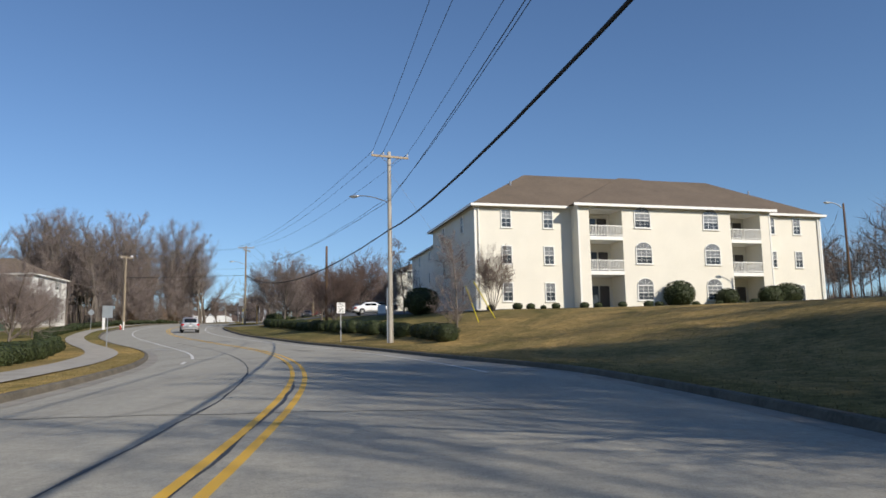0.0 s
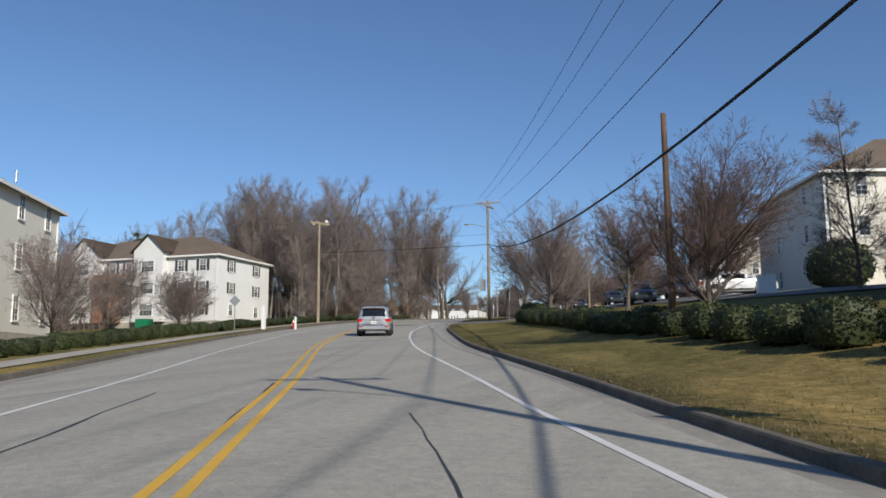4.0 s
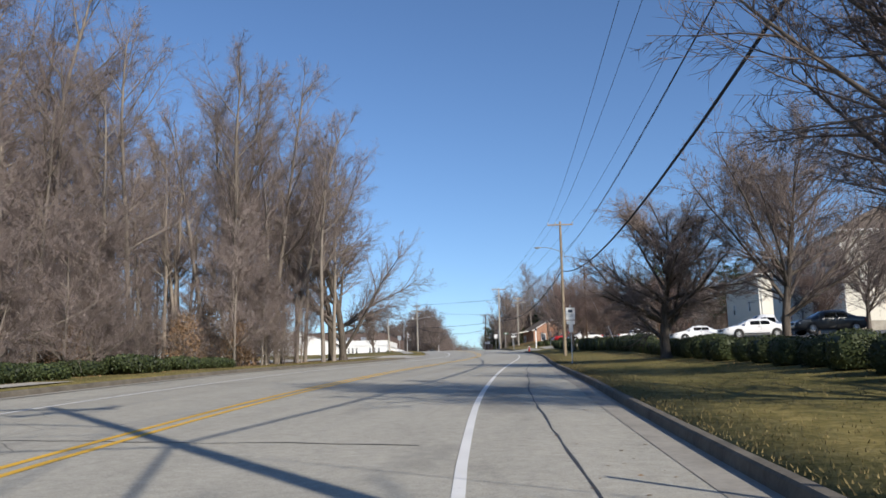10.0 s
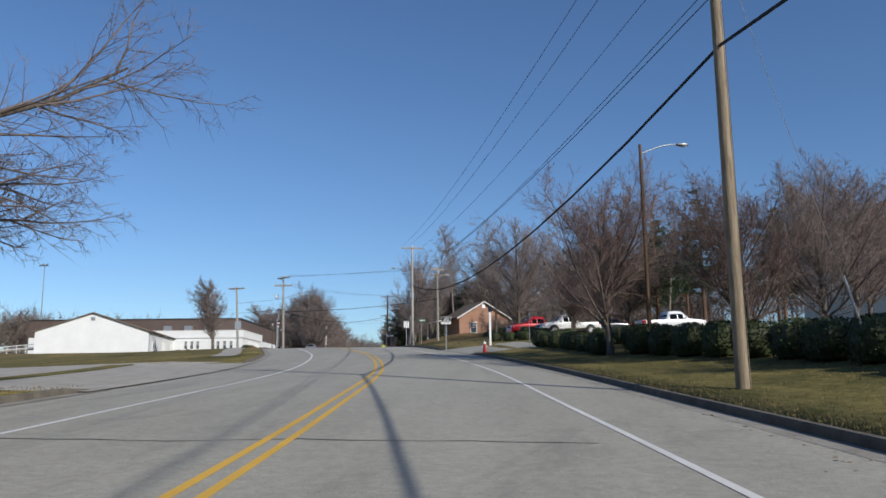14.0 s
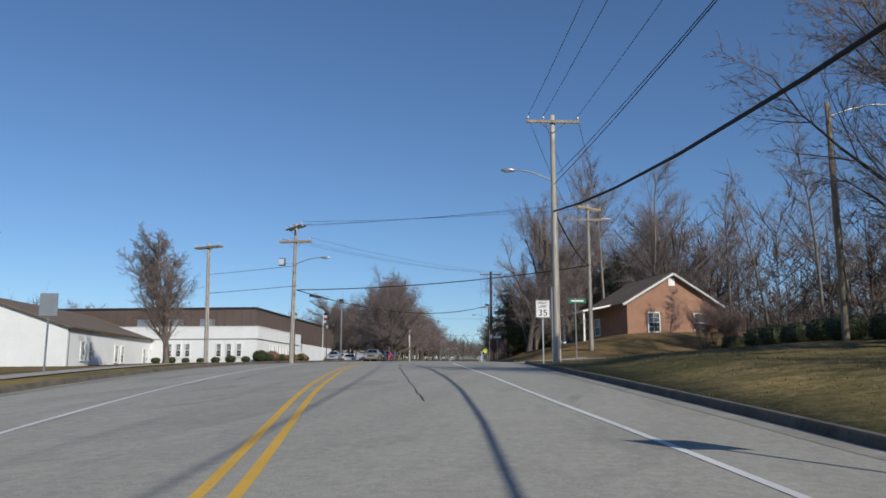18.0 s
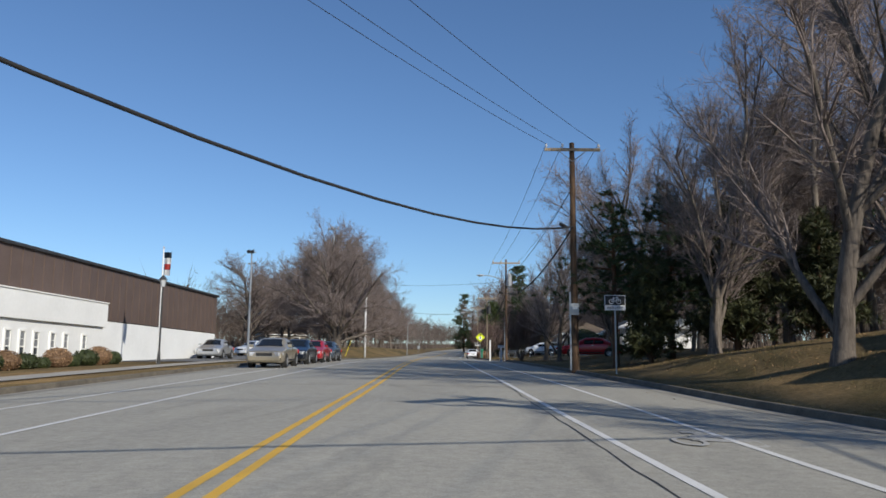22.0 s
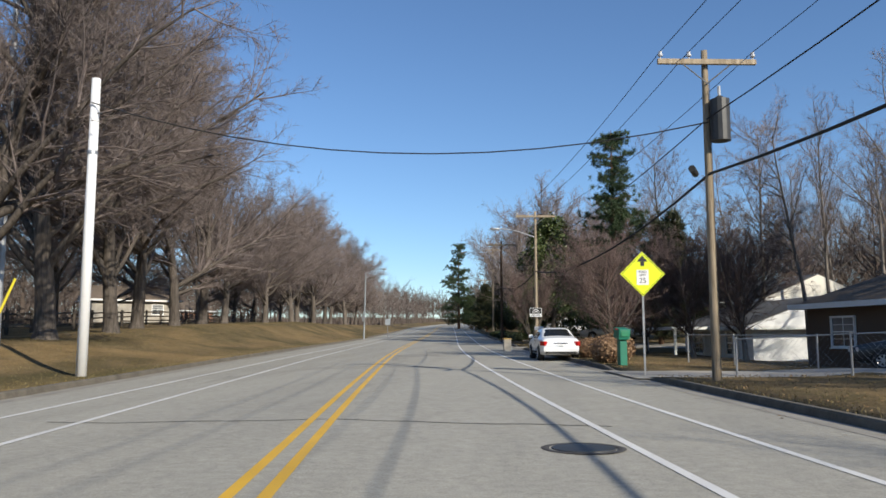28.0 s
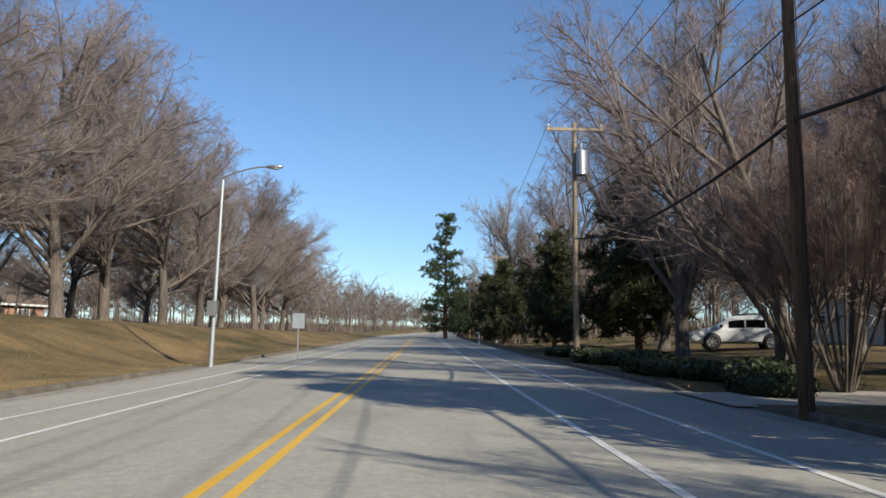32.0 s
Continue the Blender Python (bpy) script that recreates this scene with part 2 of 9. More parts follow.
def shingle(name, col):
    m = mat(name, 0.9)
    v = coords(m)
    b = nd(m, "ShaderNodeTexBrick", Scale=1.0)
    b.inputs["Color1"].default_value = (*[c * 0.8 for c in col], 1)
    b.inputs["Color2"].default_value = (*[c * 1.2 for c in col], 1)
    b.inputs["Mortar"].default_value = (*[c * 0.5 for c in col], 1)
    b.inputs["Mortar Size"].default_value = 0.012
    b.inputs["Brick Width"].default_value, b.inputs["Row Height"].default_value = 0.32, 0.14
    wire(m, v, b.inputs["Vector"])
    n = noise_tex(m, v, 0.35, 4)
    base(m, blend(m, 0.5, b.outputs["Color"], ramp(m, n, [(0.3, tuple(c * 0.75 for c in col)), (0.7, tuple(c * 1.2 for c in col))])))
    bump(m, b.outputs["Fac"], 0.3, 0.01)
    return m


M["shingle"] = shingle("brown_shingle", (0.155, 0.118, 0.085))
M["shingle_grey"] = shingle("grey_shingle", (0.12, 0.115, 0.105))


def brick_mat():
    m = mat("red_brick", 0.9)
    tc = nd(m, "ShaderNodeTexCoord")
    sep, com = nd(m, "ShaderNodeSeparateXYZ"), nd(m, "ShaderNodeCombineXYZ")
    wire(m, tc.outputs["Object"], sep.inputs[0])
    add = nd(m, "ShaderNodeMath")
    wire(m, sep.outputs["X"], add.inputs[0])
    wire(m, sep.outputs["Y"], add.inputs[1])
    wire(m, add.outputs[0], com.inputs["X"])
    wire(m, sep.outputs["Z"], com.inputs["Y"])
    b = nd(m, "ShaderNodeTexBrick", Scale=1.0)
    b.inputs["Color1"].default_value = (0.27, 0.105, 0.055, 1)
    b.inputs["Color2"].default_value = (0.36, 0.17, 0.09, 1)
    b.inputs["Mortar"].default_value = (0.36, 0.31, 0.26, 1)
    b.inputs["Mortar Size"].default_value = 0.009
    b.inputs["Brick Width"].default_value, b.inputs["Row Height"].default_value = 0.21, 0.075
    wire(m, com.outputs[0], b.inputs["Vector"])
    base(m, blend(m, 0.3, b.outputs["Color"], ramp(m, noise_tex(m, tc.outputs["Object"], 1.5, 5), [(0.3, (0.16, 0.06, 0.035)), (0.7, (0.40, 0.22, 0.13))])))
    bump(m, b.outputs["Fac"], -0.4, 0.01)
    return m


M["brick"] = brick_mat()


def bark(name, lo, hi, sx=9):
    m = mat(name, 0.95, 0, 0.1)
    v = coords(m, (sx, sx, 1.2))
    n = noise_tex(m, v, 1.0, 5, 0.7, 0.5)
    c = ramp(m, n, [(0.3, lo), (0.7, hi)])
    base(m, rnd_tint(m, c, 0.2))
    bump(m, n, 0.6, 0.03)
    return m


M["bark"] = bark("grey_bark", (0.055, 0.046, 0.04), (0.19, 0.162, 0.136))
M["bark_pale"] = bark("pale_grey_bark", (0.10, 0.085, 0.07), (0.30, 0.26, 0.22))
M["twig"] = bark("twig_bark", (0.13, 0.104, 0.096), (0.29, 0.24, 0.22), 3)
M["twig_red"] = bark("reddish_twig", (0.105, 0.074, 0.066), (0.225, 0.166, 0.148), 3)
M["twig_far"] = bark("far_twig", (0.085, 0.066, 0.055), (0.20, 0.16, 0.135), 1)
M["bark_pine"] = bark("pine_bark", (0.07, 0.042, 0.028), (0.19, 0.115, 0.075))
M["pole_wood"] = bark("weathered_pole", (0.20, 0.155, 0.105), (0.45, 0.37, 0.27), 14)
M["pole_pale"] = bark("pale_grey_pole", (0.27, 0.24, 0.20), (0.56, 0.52, 0.46), 14)
M["pole_dark"] = bark("creosote_pole", (0.07, 0.045, 0.03), (0.20, 0.13, 0.085), 14)
M["wood_grey"] = bark("grey_fence_wood", (0.06, 0.05, 0.04), (0.16, 0.135, 0.11), 8)


def leaf_mat(name, lo, hi, rough=0.6, trans=0.15):
    m = mat(name, rough, 0, 0.3)
    g = nd(m, "ShaderNodeNewGeometry")
    c = ramp(m, g.outputs["Random Per Island"], [(0, lo), (0.75, hi), (1, tuple(x * 1.35 for x in hi))])
    base(m, rnd_tint(m, c, 0.2))
    m.node_tree.nodes["Principled BSDF"].inputs["Transmission Weight"].default_value = 0
    return m


M["hedge"] = leaf_mat("hedge_leaf", (0.014, 0.022, 0.008), (0.048, 0.062, 0.022))
M["pine"] = leaf_mat("pine_needle", (0.018, 0.034, 0.014), (0.06, 0.09, 0.036))
M["cedar"] = leaf_mat("cedar_needle", (0.022, 0.028, 0.012), (0.06, 0.065, 0.026))
M["magnolia"] = leaf_mat("magnolia_leaf", (0.022, 0.036, 0.011), (0.075, 0.095, 0.03), 0.35)
M["dry_leaf"] = leaf_mat("dry_brown_leaf", (0.11, 0.062, 0.035), (0.27, 0.17, 0.095))
M["blade"] = leaf_mat("grass_blade", (0.085, 0.07, 0.028), (0.20, 0.155, 0.07), 0.95)
M["litter"] = leaf_mat("leaf_litter", (0.10, 0.06, 0.03), (0.25, 0.16, 0.085), 0.95)
M["metal"] = simple("galvanised_steel", (0.42, 0.43, 0.44), 0.42, 0.75, 0.15, 5, 0.05)
M["alu"] = simple("brushed_aluminium", (0.55, 0.56, 0.57), 0.4, 0.8, 0.1, 5, 0.05)
M["dark_metal"] = simple("dark_metal", (0.05, 0.05, 0.05), 0.5, 0.3, 0.2, 5, 0.05)
M["black"] = simple("black_rubber", (0.022, 0.022, 0.022), 0.75, 0, 0.2, 8, 0.1)
M["cable"] = simple("black_cable", (0.016, 0.016, 0.017), 0.8, 0, 0.1, 8, 0.0)
M["plastic_white"] = simple("white_plastic", (0.75, 0.75, 0.74), 0.4, 0, 0.08, 3, 0.02)
M["porcelain"] = simple("grey_porcelain", (0.5, 0.5, 0.5), 0.25, 0, 0.1, 3, 0.0)
M["red"] = simple("red_enamel", (0.45, 0.03, 0.02), 0.35, 0, 0.15, 4, 0.03)
M["green"] = simple("green_plastic", (0.012, 0.16, 0.10), 0.45, 0, 0.12, 4, 0.03)
M["sign_green"] = simple("green_sign", (0.01, 0.17, 0.08), 0.4, 0, 0.1, 4, 0.0)
M["sign_yellow"] = simple("fluorescent_yellow", (0.72, 0.82, 0.02), 0.4, 0, 0.05, 3, 0.0)
M["sign_white"] = simple("sign_white", (0.8, 0.8, 0.79), 0.4, 0, 0.05, 3, 0.0)
M["sign_black"] = simple("sign_black", (0.018, 0.018, 0.018), 0.45, 0, 0.1, 3, 0.0)
M["sign_back"] = simple("sign_back_grey", (0.34, 0.37, 0.39), 0.45, 0.5, 0.1, 3, 0.02)
M["yellow_tube"] = simple("yellow_plastic_guard", (0.66, 0.55, 0.03), 0.5, 0, 0.1, 3, 0.0)
M["wood_post"] = bark("yellow_pine_post", (0.35, 0.22, 0.08), (0.55, 0.38, 0.17), 12)
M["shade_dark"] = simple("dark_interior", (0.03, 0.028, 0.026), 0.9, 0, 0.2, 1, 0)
M["door"] = simple("dark_door", (0.06, 0.05, 0.045), 0.5, 0, 0.15, 2, 0.02)


def glass_dark(name, col=(0.03, 0.035, 0.04), rough=0.06):
    m = mat(name, rough, 0.0, 0.6)
    n = noise_tex(m, coords(m), 0.8, 2)
    base(m, ramp(m, n, [(0.3, tuple(x * 0.7 for x in col)), (0.7, tuple(x * 1.3 for x in col))]))
    return m


M["glass"] = glass_dark("window_glass", (0.05, 0.06, 0.07))
M["glass_blind"] = glass_dark("blind_behind_glass", (0.21, 0.22, 0.23), 0.12)
M["car_glass"] = glass_dark("car_glass", (0.012, 0.014, 0.015), 0.04)


def car_paint(name, col, metal=0.35, rough=0.28):
    m = mat(name, rough, metal)
    b = m.node_tree.nodes["Principled BSDF"]
    b.inputs["Coat Weight"].default_value = 0.6
    b.inputs["Coat Roughness"].default_value = 0.08
    v = coords(m)
    base(m, ramp(m, noise_tex(m, v, 1.2, 4), [(0.3, tuple(c * 0.92 for c in col)), (0.7, tuple(min(1, c * 1.05) for c in col))]))
    return m


M["p_silver"] = car_paint("silver_paint", (0.50, 0.51, 0.52), 0.55)
M["p_white"] = car_paint("white_car_paint", (0.76, 0.77, 0.78), 0.0)
M["p_gold"] = car_paint("champagne_paint", (0.42, 0.36, 0.26), 0.5)
M["p_navy"] = car_paint("navy_paint", (0.007, 0.011, 0.02), 0.2)
M["p_red"] = car_paint("red_car_paint", (0.40, 0.012, 0.02), 0.2)
M["p_dark"] = car_paint("charcoal_paint", (0.03, 0.036, 0.042), 0.4)
M["p_blue"] = car_paint("slate_blue_paint", (0.06, 0.085, 0.12), 0.4)
M["chrome"] = simple("chrome", (0.7, 0.7, 0.7), 0.12, 1.0, 0.05, 4, 0)
M["lens_red"] = simple("red_lens", (0.42, 0.012, 0.012), 0.15, 0, 0.2, 20, 0)
M["lens_clear"] = simple("clear_lens", (0.6, 0.62, 0.64), 0.12, 0.3, 0.15, 20, 0)
M["lens_amber"] = simple("amber_lens", (0.6, 0.22, 0.02), 0.15, 0, 0.1, 20, 0)
lit = mat("lit_brake_lens", 0.2)
base(lit, (0.38, 0.008, 0.008))
lit.node_tree.nodes["Principled BSDF"].inputs["Emission Color"].default_value = (1, 0.03, 0.02, 1)
lit.node_tree.nodes["Principled BSDF"].inputs["Emission Strength"].default_value = 0.25
M["lens_lit"] = lit

# ---- mesh helpers ----
def mesh_of(name, verts, faces, material, smooth=False):
    me = bpy.data.meshes.new(name)
    me.from_pydata([tuple(v) for v in verts], [], faces)
    me.validate()
    if smooth:
        me.polygons.foreach_set("use_smooth", [True] * len(me.polygons))
    me.materials.append(material)
    me.update()
    return me


def big_mesh(name, verts, tris, material):
    """Quick mesh from arrays: verts (n,3), faces (m,k) of one size k."""
    me = bpy.data.meshes.new(name)
    verts, tris = np.asarray(verts, np.float32), np.asarray(tris, np.int32)
    k = tris.shape[1]
    me.vertices.add(len(verts))
    me.vertices.foreach_set("co", verts.ravel())
    me.loops.add(tris.size)
    me.loops.foreach_set("vertex_index", tris.ravel())
    me.polygons.add(len(tris))
    me.polygons.foreach_set("loop_start", np.arange(0, tris.size, k, dtype=np.int32))
    me.update(calc_edges=True)
    me.materials.append(material)
    return me


def part(name, bm, material, parent=None, label="", smooth=False):
    """Links a bmesh (or a ready mesh) as one object under parent."""
    if isinstance(bm, bmesh.types.BMesh):
        me = bpy.data.meshes.new(name)
        bm.to_mesh(me)
        bm.free()
        me.materials.append(material)
        if smooth:
            me.polygons.foreach_set("use_smooth", [True] * len(me.polygons))
    else:
        me = bm
    ob = new(name, me)
    if parent is not None:
        ob.parent = parent
    if label:
        ob["label"] = label
    return ob


def thing(name, m, label, category, group="", kind=""):
    ob = new(name)
    ob.empty_display_size = 0.2
    ob.matrix_basis = m
    return tagged(ob, label, category, group, kind)


def add_box(bm, c, size, rz=0.0, bev=0.0, ry=0.0, rx=0.0):
    r = bmesh.ops.create_cube(bm, size=1.0)
    vs = r["verts"]
    if bev:
        bmesh.ops.scale(bm, vec=size, verts=vs)
        es = list({e for v in vs for e in v.link_edges})
        r2 = bmesh.ops.bevel(bm, geom=es, offset=bev, segments=2, affect="EDGES", profile=0.7)
        vs = list({v for f in r2["faces"] for v in f.verts} | {v for v in vs if v.is_valid})
        m = Matrix.Translation(c) @ Euler((rx, ry, rz)).to_matrix().to_4x4()
    else:
        m = Matrix.Translation(c) @ Euler((rx, ry, rz)).to_matrix().to_4x4() @ Matrix.Diagonal((*size, 1))
    bmesh.ops.transform(bm, matrix=m, verts=vs)
    return bm


def box(c, size, rz=0.0, bev=0.0, ry=0.0, rx=0.0):
    return add_box(bmesh.new(), c, size, rz, bev, ry, rx)


def add_rod(bm, p, q, r0, r1=None, n=8):
    p, q = Vector(p), Vector(q)
    d = q - p
    L = d.length
    r1 = r0 if r1 is None else r1
    r = bmesh.ops.create_cone(bm, cap_ends=True, segments=n, radius1=max(r0, 1e-4), radius2=max(r1, 1e-4), depth=L)
    m = Matrix.Translation((p + q) / 2) @ d.to_track_quat("Z", "Y").to_matrix().to_4x4()
    bmesh.ops.transform(bm, matrix=m, verts=r["verts"])
    return bm


def rod(p, q, r0, r1=None, n=8):
    return add_rod(bmesh.new(), p, q, r0, r1, n)


def tube_arrays(pts, rad, n=6):
    """A tube along points: verts, quads."""
    pts = [Vector(p) for p in pts]
    V, Fc = [], []
    for i, p in enumerate(pts):
        d = (pts[min(i + 1, len(pts) - 1)] - pts[max(i - 1, 0)]).normalized()
        a = d.orthogonal().normalized() if abs(d.z) > 0.95 else d.cross(Vector((0, 0, 1))).normalized()
        b = d.cross(a)
        r = rad[i] if isinstance(rad, (list, tuple)) else rad
        for k in range(n):
            t = 2 * math.pi * k / n
            V.append(p + a * (r * math.cos(t)) + b * (r * math.sin(t)))
    for i in range(len(pts) - 1):
        for k in range(n):
            Fc.append((i * n + k, i * n + (k + 1) % n, (i + 1) * n + (k + 1) % n, (i + 1) * n + k))
    return V, Fc


def tube(name, pts, rad, material, n=6):
    V, Fc = tube_arrays(pts, rad, n)
    return mesh_of(name, V, Fc, material, True)


def text_mesh(txt, size, material, name="lettering", depth=0.003, sx=1.0):
    cu = bpy.data.curves.new(name, "FONT")
    cu.body, cu.size, cu.align_x, cu.align_y, cu.extrude = txt, size, "CENTER", "CENTER", depth
    tmp = bpy.data.objects.new(name, cu)
    scene.collection.objects.link(tmp)
    me = bpy.data.meshes.new_from_object(tmp.evaluated_get(bpy.context.evaluated_depsgraph_get()))
    bpy.data.objects.remove(tmp)
    bpy.data.curves.remove(cu)
    me.name = name
    me.transform(Matrix.Diagonal((sx, 1, 1, 1)))
    me.materials.clear()
    me.materials.append(material)
    return me


# ---- the road's line: everything is laid out by y (along) and d (metres to the right of the yellow line) ----
def spline(ys, vs, q):
    ys, vs, q = np.asarray(ys, float), np.asarray(vs, float), np.asarray(q, float)
    m = np.gradient(vs, ys)
    i = np.clip(np.searchsorted(ys, q) - 1, 0, len(ys) - 2)
    h = ys[i + 1] - ys[i]
    t = np.clip((q - ys[i]) / h, 0, 1)
    return ((2 * t**3 - 3 * t**2 + 1) * vs[i] + (t**3 - 2 * t**2 + t) * h * m[i] + (-2 * t**3 + 3 * t**2) * vs[i + 1] + (t**3 - t**2) * h * m[i + 1])


YS = np.arange(-80, 1001, 1.0)
KY = [-80, -20, 0, 20, 40, 60, 80, 100, 120, 140, 160, 180, 200, 220, 240, 260, 280, 300, 320, 340, 360, 380, 400, 420, 440, 460, 480, 520, 600, 800, 1000]
KX = [-3.51, -2.02, -1.99, -3.89, -9.01, -17.49, -26.72, -34.23, -39.39, -42.67, -44.7, -46.13, -47.32, -49.04, -52.71, -58.37, -63.34, -66.47, -69.16, -72.02, -74.8, -77.7, -80.65, -83.33, -85.54, -87.46, -89.38, -93.19, -100.5, -92.0, -20.0]
KZ = [-3.38, -0.93, -0.04, 0.89, 1.8, 2.91, 4.21, 5.65, 7.07, 8.38, 9.47, 10.45, 11.47, 12.59, 13.88, 15.14, 16.05, 16.67, 17.27, 17.77, 18.13, 18.36, 18.58, 18.85, 19.16, 19.52, 19.95, 20.9, 23.0, 28.2, 31.0]
AX, AZ = spline(KY, KX, YS), spline(KY, KZ, YS)
AH = np.gradient(AX, YS)


def xc(y):
    return float(np.interp(y, YS, AX))


def zc(y):
    return float(np.interp(y, YS, AZ))


def hx(y):
    return float(np.interp(y, YS, AH))


def tab(*pairs):
    ys, vs = [p[0] for p in pairs], [p[1] for p in pairs]
    return lambda y: float(np.interp(y, ys, vs))


WR = tab((-30, 5.3), (20, 4.99), (30, 4.79), (40, 4.42), (50, 4.14), (60, 3.99), (75, 4.07), (90, 4.25), (105, 4.49), (135, 4.57), (150, 4.77), (165, 4.86), (180, 4.76), (200, 4.59), (220, 4.48), (240, 4.49), (255, 4.7), (265, 4.95), (275, 5.1), (285, 5.0), (292, 4.9), (300, 4.36), (315, 4.03), (330, 3.83), (350, 3.79), (450, 3.83), (470, 3.86))
WL = tab((35, -3.53), (45, -3.65), (55, -3.78), (90, -3.82), (120, -3.91), (135, -4.03), (150, -4.17), (165, -4.18), (180, -4.07), (200, -3.93), (220, -3.71), (240, -3.64), (260, -3.62), (275, -3.72), (290, -3.85), (315, -3.93), (330, -3.86), (350, -3.73), (390, -3.52), (420, -3.47))
W2R = tab((300, 5.94), (315, 5.68), (330, 5.47), (350, 5.41), (390, 5.41), (420, 5.52), (450, 5.54))
W2L = tab((300, -6.37), (315, -5.98), (330, -5.63), (350, -5.39), (390, -5.1), (420, -4.97), (450, -4.84))
KR = tab((-30, 7.2), (9, 7.17), (22, 7.3), (33, 6.1), (44, 5.64), (55, 5.5), (91, 6.75), (124, 6.75), (149, 7.5), (180, 7.3), (223, 6.85), (250, 6.8), (265, 7.6), (280, 8.6), (303, 9.2), (312, 8.2), (326, 7.8), (334, 7.8), (345, 7.7), (388, 7.5), (420, 7.8))
KL = tab((-30, -5), (27, -5.1), (38, -5.5), (48, -6.0), (61, -6.9), (126, -6.9), (223, -6.7), (280, -7.2), (298, -8.4), (340, -8.3), (360, -7.5), (395, -6.9), (425, -7.05), (455, -6.9))
# the carriageway is banked in its bends: fall per metre to the left and to the right of the yellow line
FALL_L = tab((0, -0.011), (40, -0.005), (60, 0.0), (100, -0.001), (120, 0.004), (140, 0.01), (160, 0.018), (180, 0.015), (200, 0.011), (220, 0.0), (240, -0.005), (300, -0.006), (340, -0.003), (360, -0.007), (400, -0.013), (480, -0.016))
FALL_R = tab((20, -0.017), (40, -0.022), (60, -0.026), (80, -0.025), (120, -0.015), (140, -0.007), (160, -0.006), (180, -0.013), (200, -0.017), (240, -0.018), (260, -0.009), (280, -0.003), (300, -0.006), (340, -0.015), (400, -0.011), (440, -0.008), (480, -0.01))


def cross_fall(y, d):
    return d * FALL_R(y) if d > 0 else -d * FALL_L(y)


RISE_R = tab((-80, 1.6), (20, 2.0), (75, 2.1), (130, 1.6), (200, 1.3), (230, 1.1), (243, 0.5), (262, 0.4), (268, 0.6), (280, 0.3), (297, 0.3), (301, 1.4), (330, 0.9), (352, 1.0), (390, 1.0), (403, 0.2), (412, -0.45), (428, -0.45), (440, 0.3), (500, 0.8), (800, 1))
RISE_L = tab((-80, 0), (230, -0.3), (300, -0.3), (350, 0.0), (395, 0.3), (410, 0.9), (440, 1.6), (470, 1.9), (500, 1.5), (600, 0.5))
WID_R = tab((-80, 15), (60, 16), (110, 22), (230, 16), (280, 9), (330, 9), (345, 12), (600, 14))
BANK_R = tab((222, 0), (235, 0.2), (247, 0.42), (270, 0.42), (280, 0.08), (297, 0.08), (301, 0.5), (304, 0.75), (322, 0.7), (332, 0.15), (345, 0.0))
GAPS_R = [(112.3, 122.8), (239.3, 248.5), (283, 297.5), (363.5, 367.5), (373, 378), (402.8, 406.9), (433, 437), (455, 459)]
GAPS_L = [(206, 226), (352, 364), (470, 476)]


def in_gap(y, gaps):
    return any(a <= y <= b for a, b in gaps)


def smooth01(t):
    t = min(1, max(0, t))
    return t * t * (3 - 2 * t)


def side_z(y, d):
    """Height of the land beside the road over the road's line."""
    if d >= 0:
        k = d - KR(y)
        return 0.13 * (0.1 if in_gap(y, GAPS_R) and k < 6 else 1) + cross_fall(y, KR(y)) + RISE_R(y) * smooth01((k - 1.2) / WID_R(y)) + BANK_R(y) * smooth01((k - 0.2) / 3.6)
    k = -d + KL(y)
    w = 7 if y > 390 else 16
    return 0.13 * (0.1 if in_gap(y, GAPS_L) and k < 6 else 1) + cross_fall(y, KL(y)) + RISE_L(y) * smooth01((k - 0.8) / w)


def at(y, d, dz=0.0):
    """The point on the land d metres to the right of the yellow line."""
    on_road = KL(y) <= d <= KR(y)
    z = cross_fall(y, d) if on_road else side_z(y, d)
    return Vector((xc(y) + d * math.sqrt(1 + hx(y) ** 2), y, zc(y) + z + dz))


def dist(x, y):
    return (x - xc(y)) / math.sqrt(1 + hx(y) ** 2)


def land(x, y):
    return at(y, dist(x, y)).z


def heading(y):
    """Degrees about z that turn +y to the road's way."""
    return math.degrees(math.atan2(-hx(y), 1))


def road_at(y, d, dz=0.0):
    return Vector((xc(y) + d * math.sqrt(1 + hx(y) ** 2), y, zc(y) + cross_fall(y, d) + dz))


def strip(y0, y1, offs, dz=0.004, step=2.0, place=None):
    """Verts and quads of a ribbon along the road; offs: functions of y, from left to right."""
    n = max(1, int(math.ceil((y1 - y0) / step)))
    V, Fc, k = [], [], len(offs)
    for i in range(n + 1):
        y = y0 + (y1 - y0) * i / n
        for o in offs:
            V.append((place or road_at)(y, o(y) if callable(o) else o, dz))
    for i in range(n):
        for j in range(k - 1):
            a = i * k + j
            Fc.append((a, a + 1, a + k + 1, a + k))
    return V, Fc


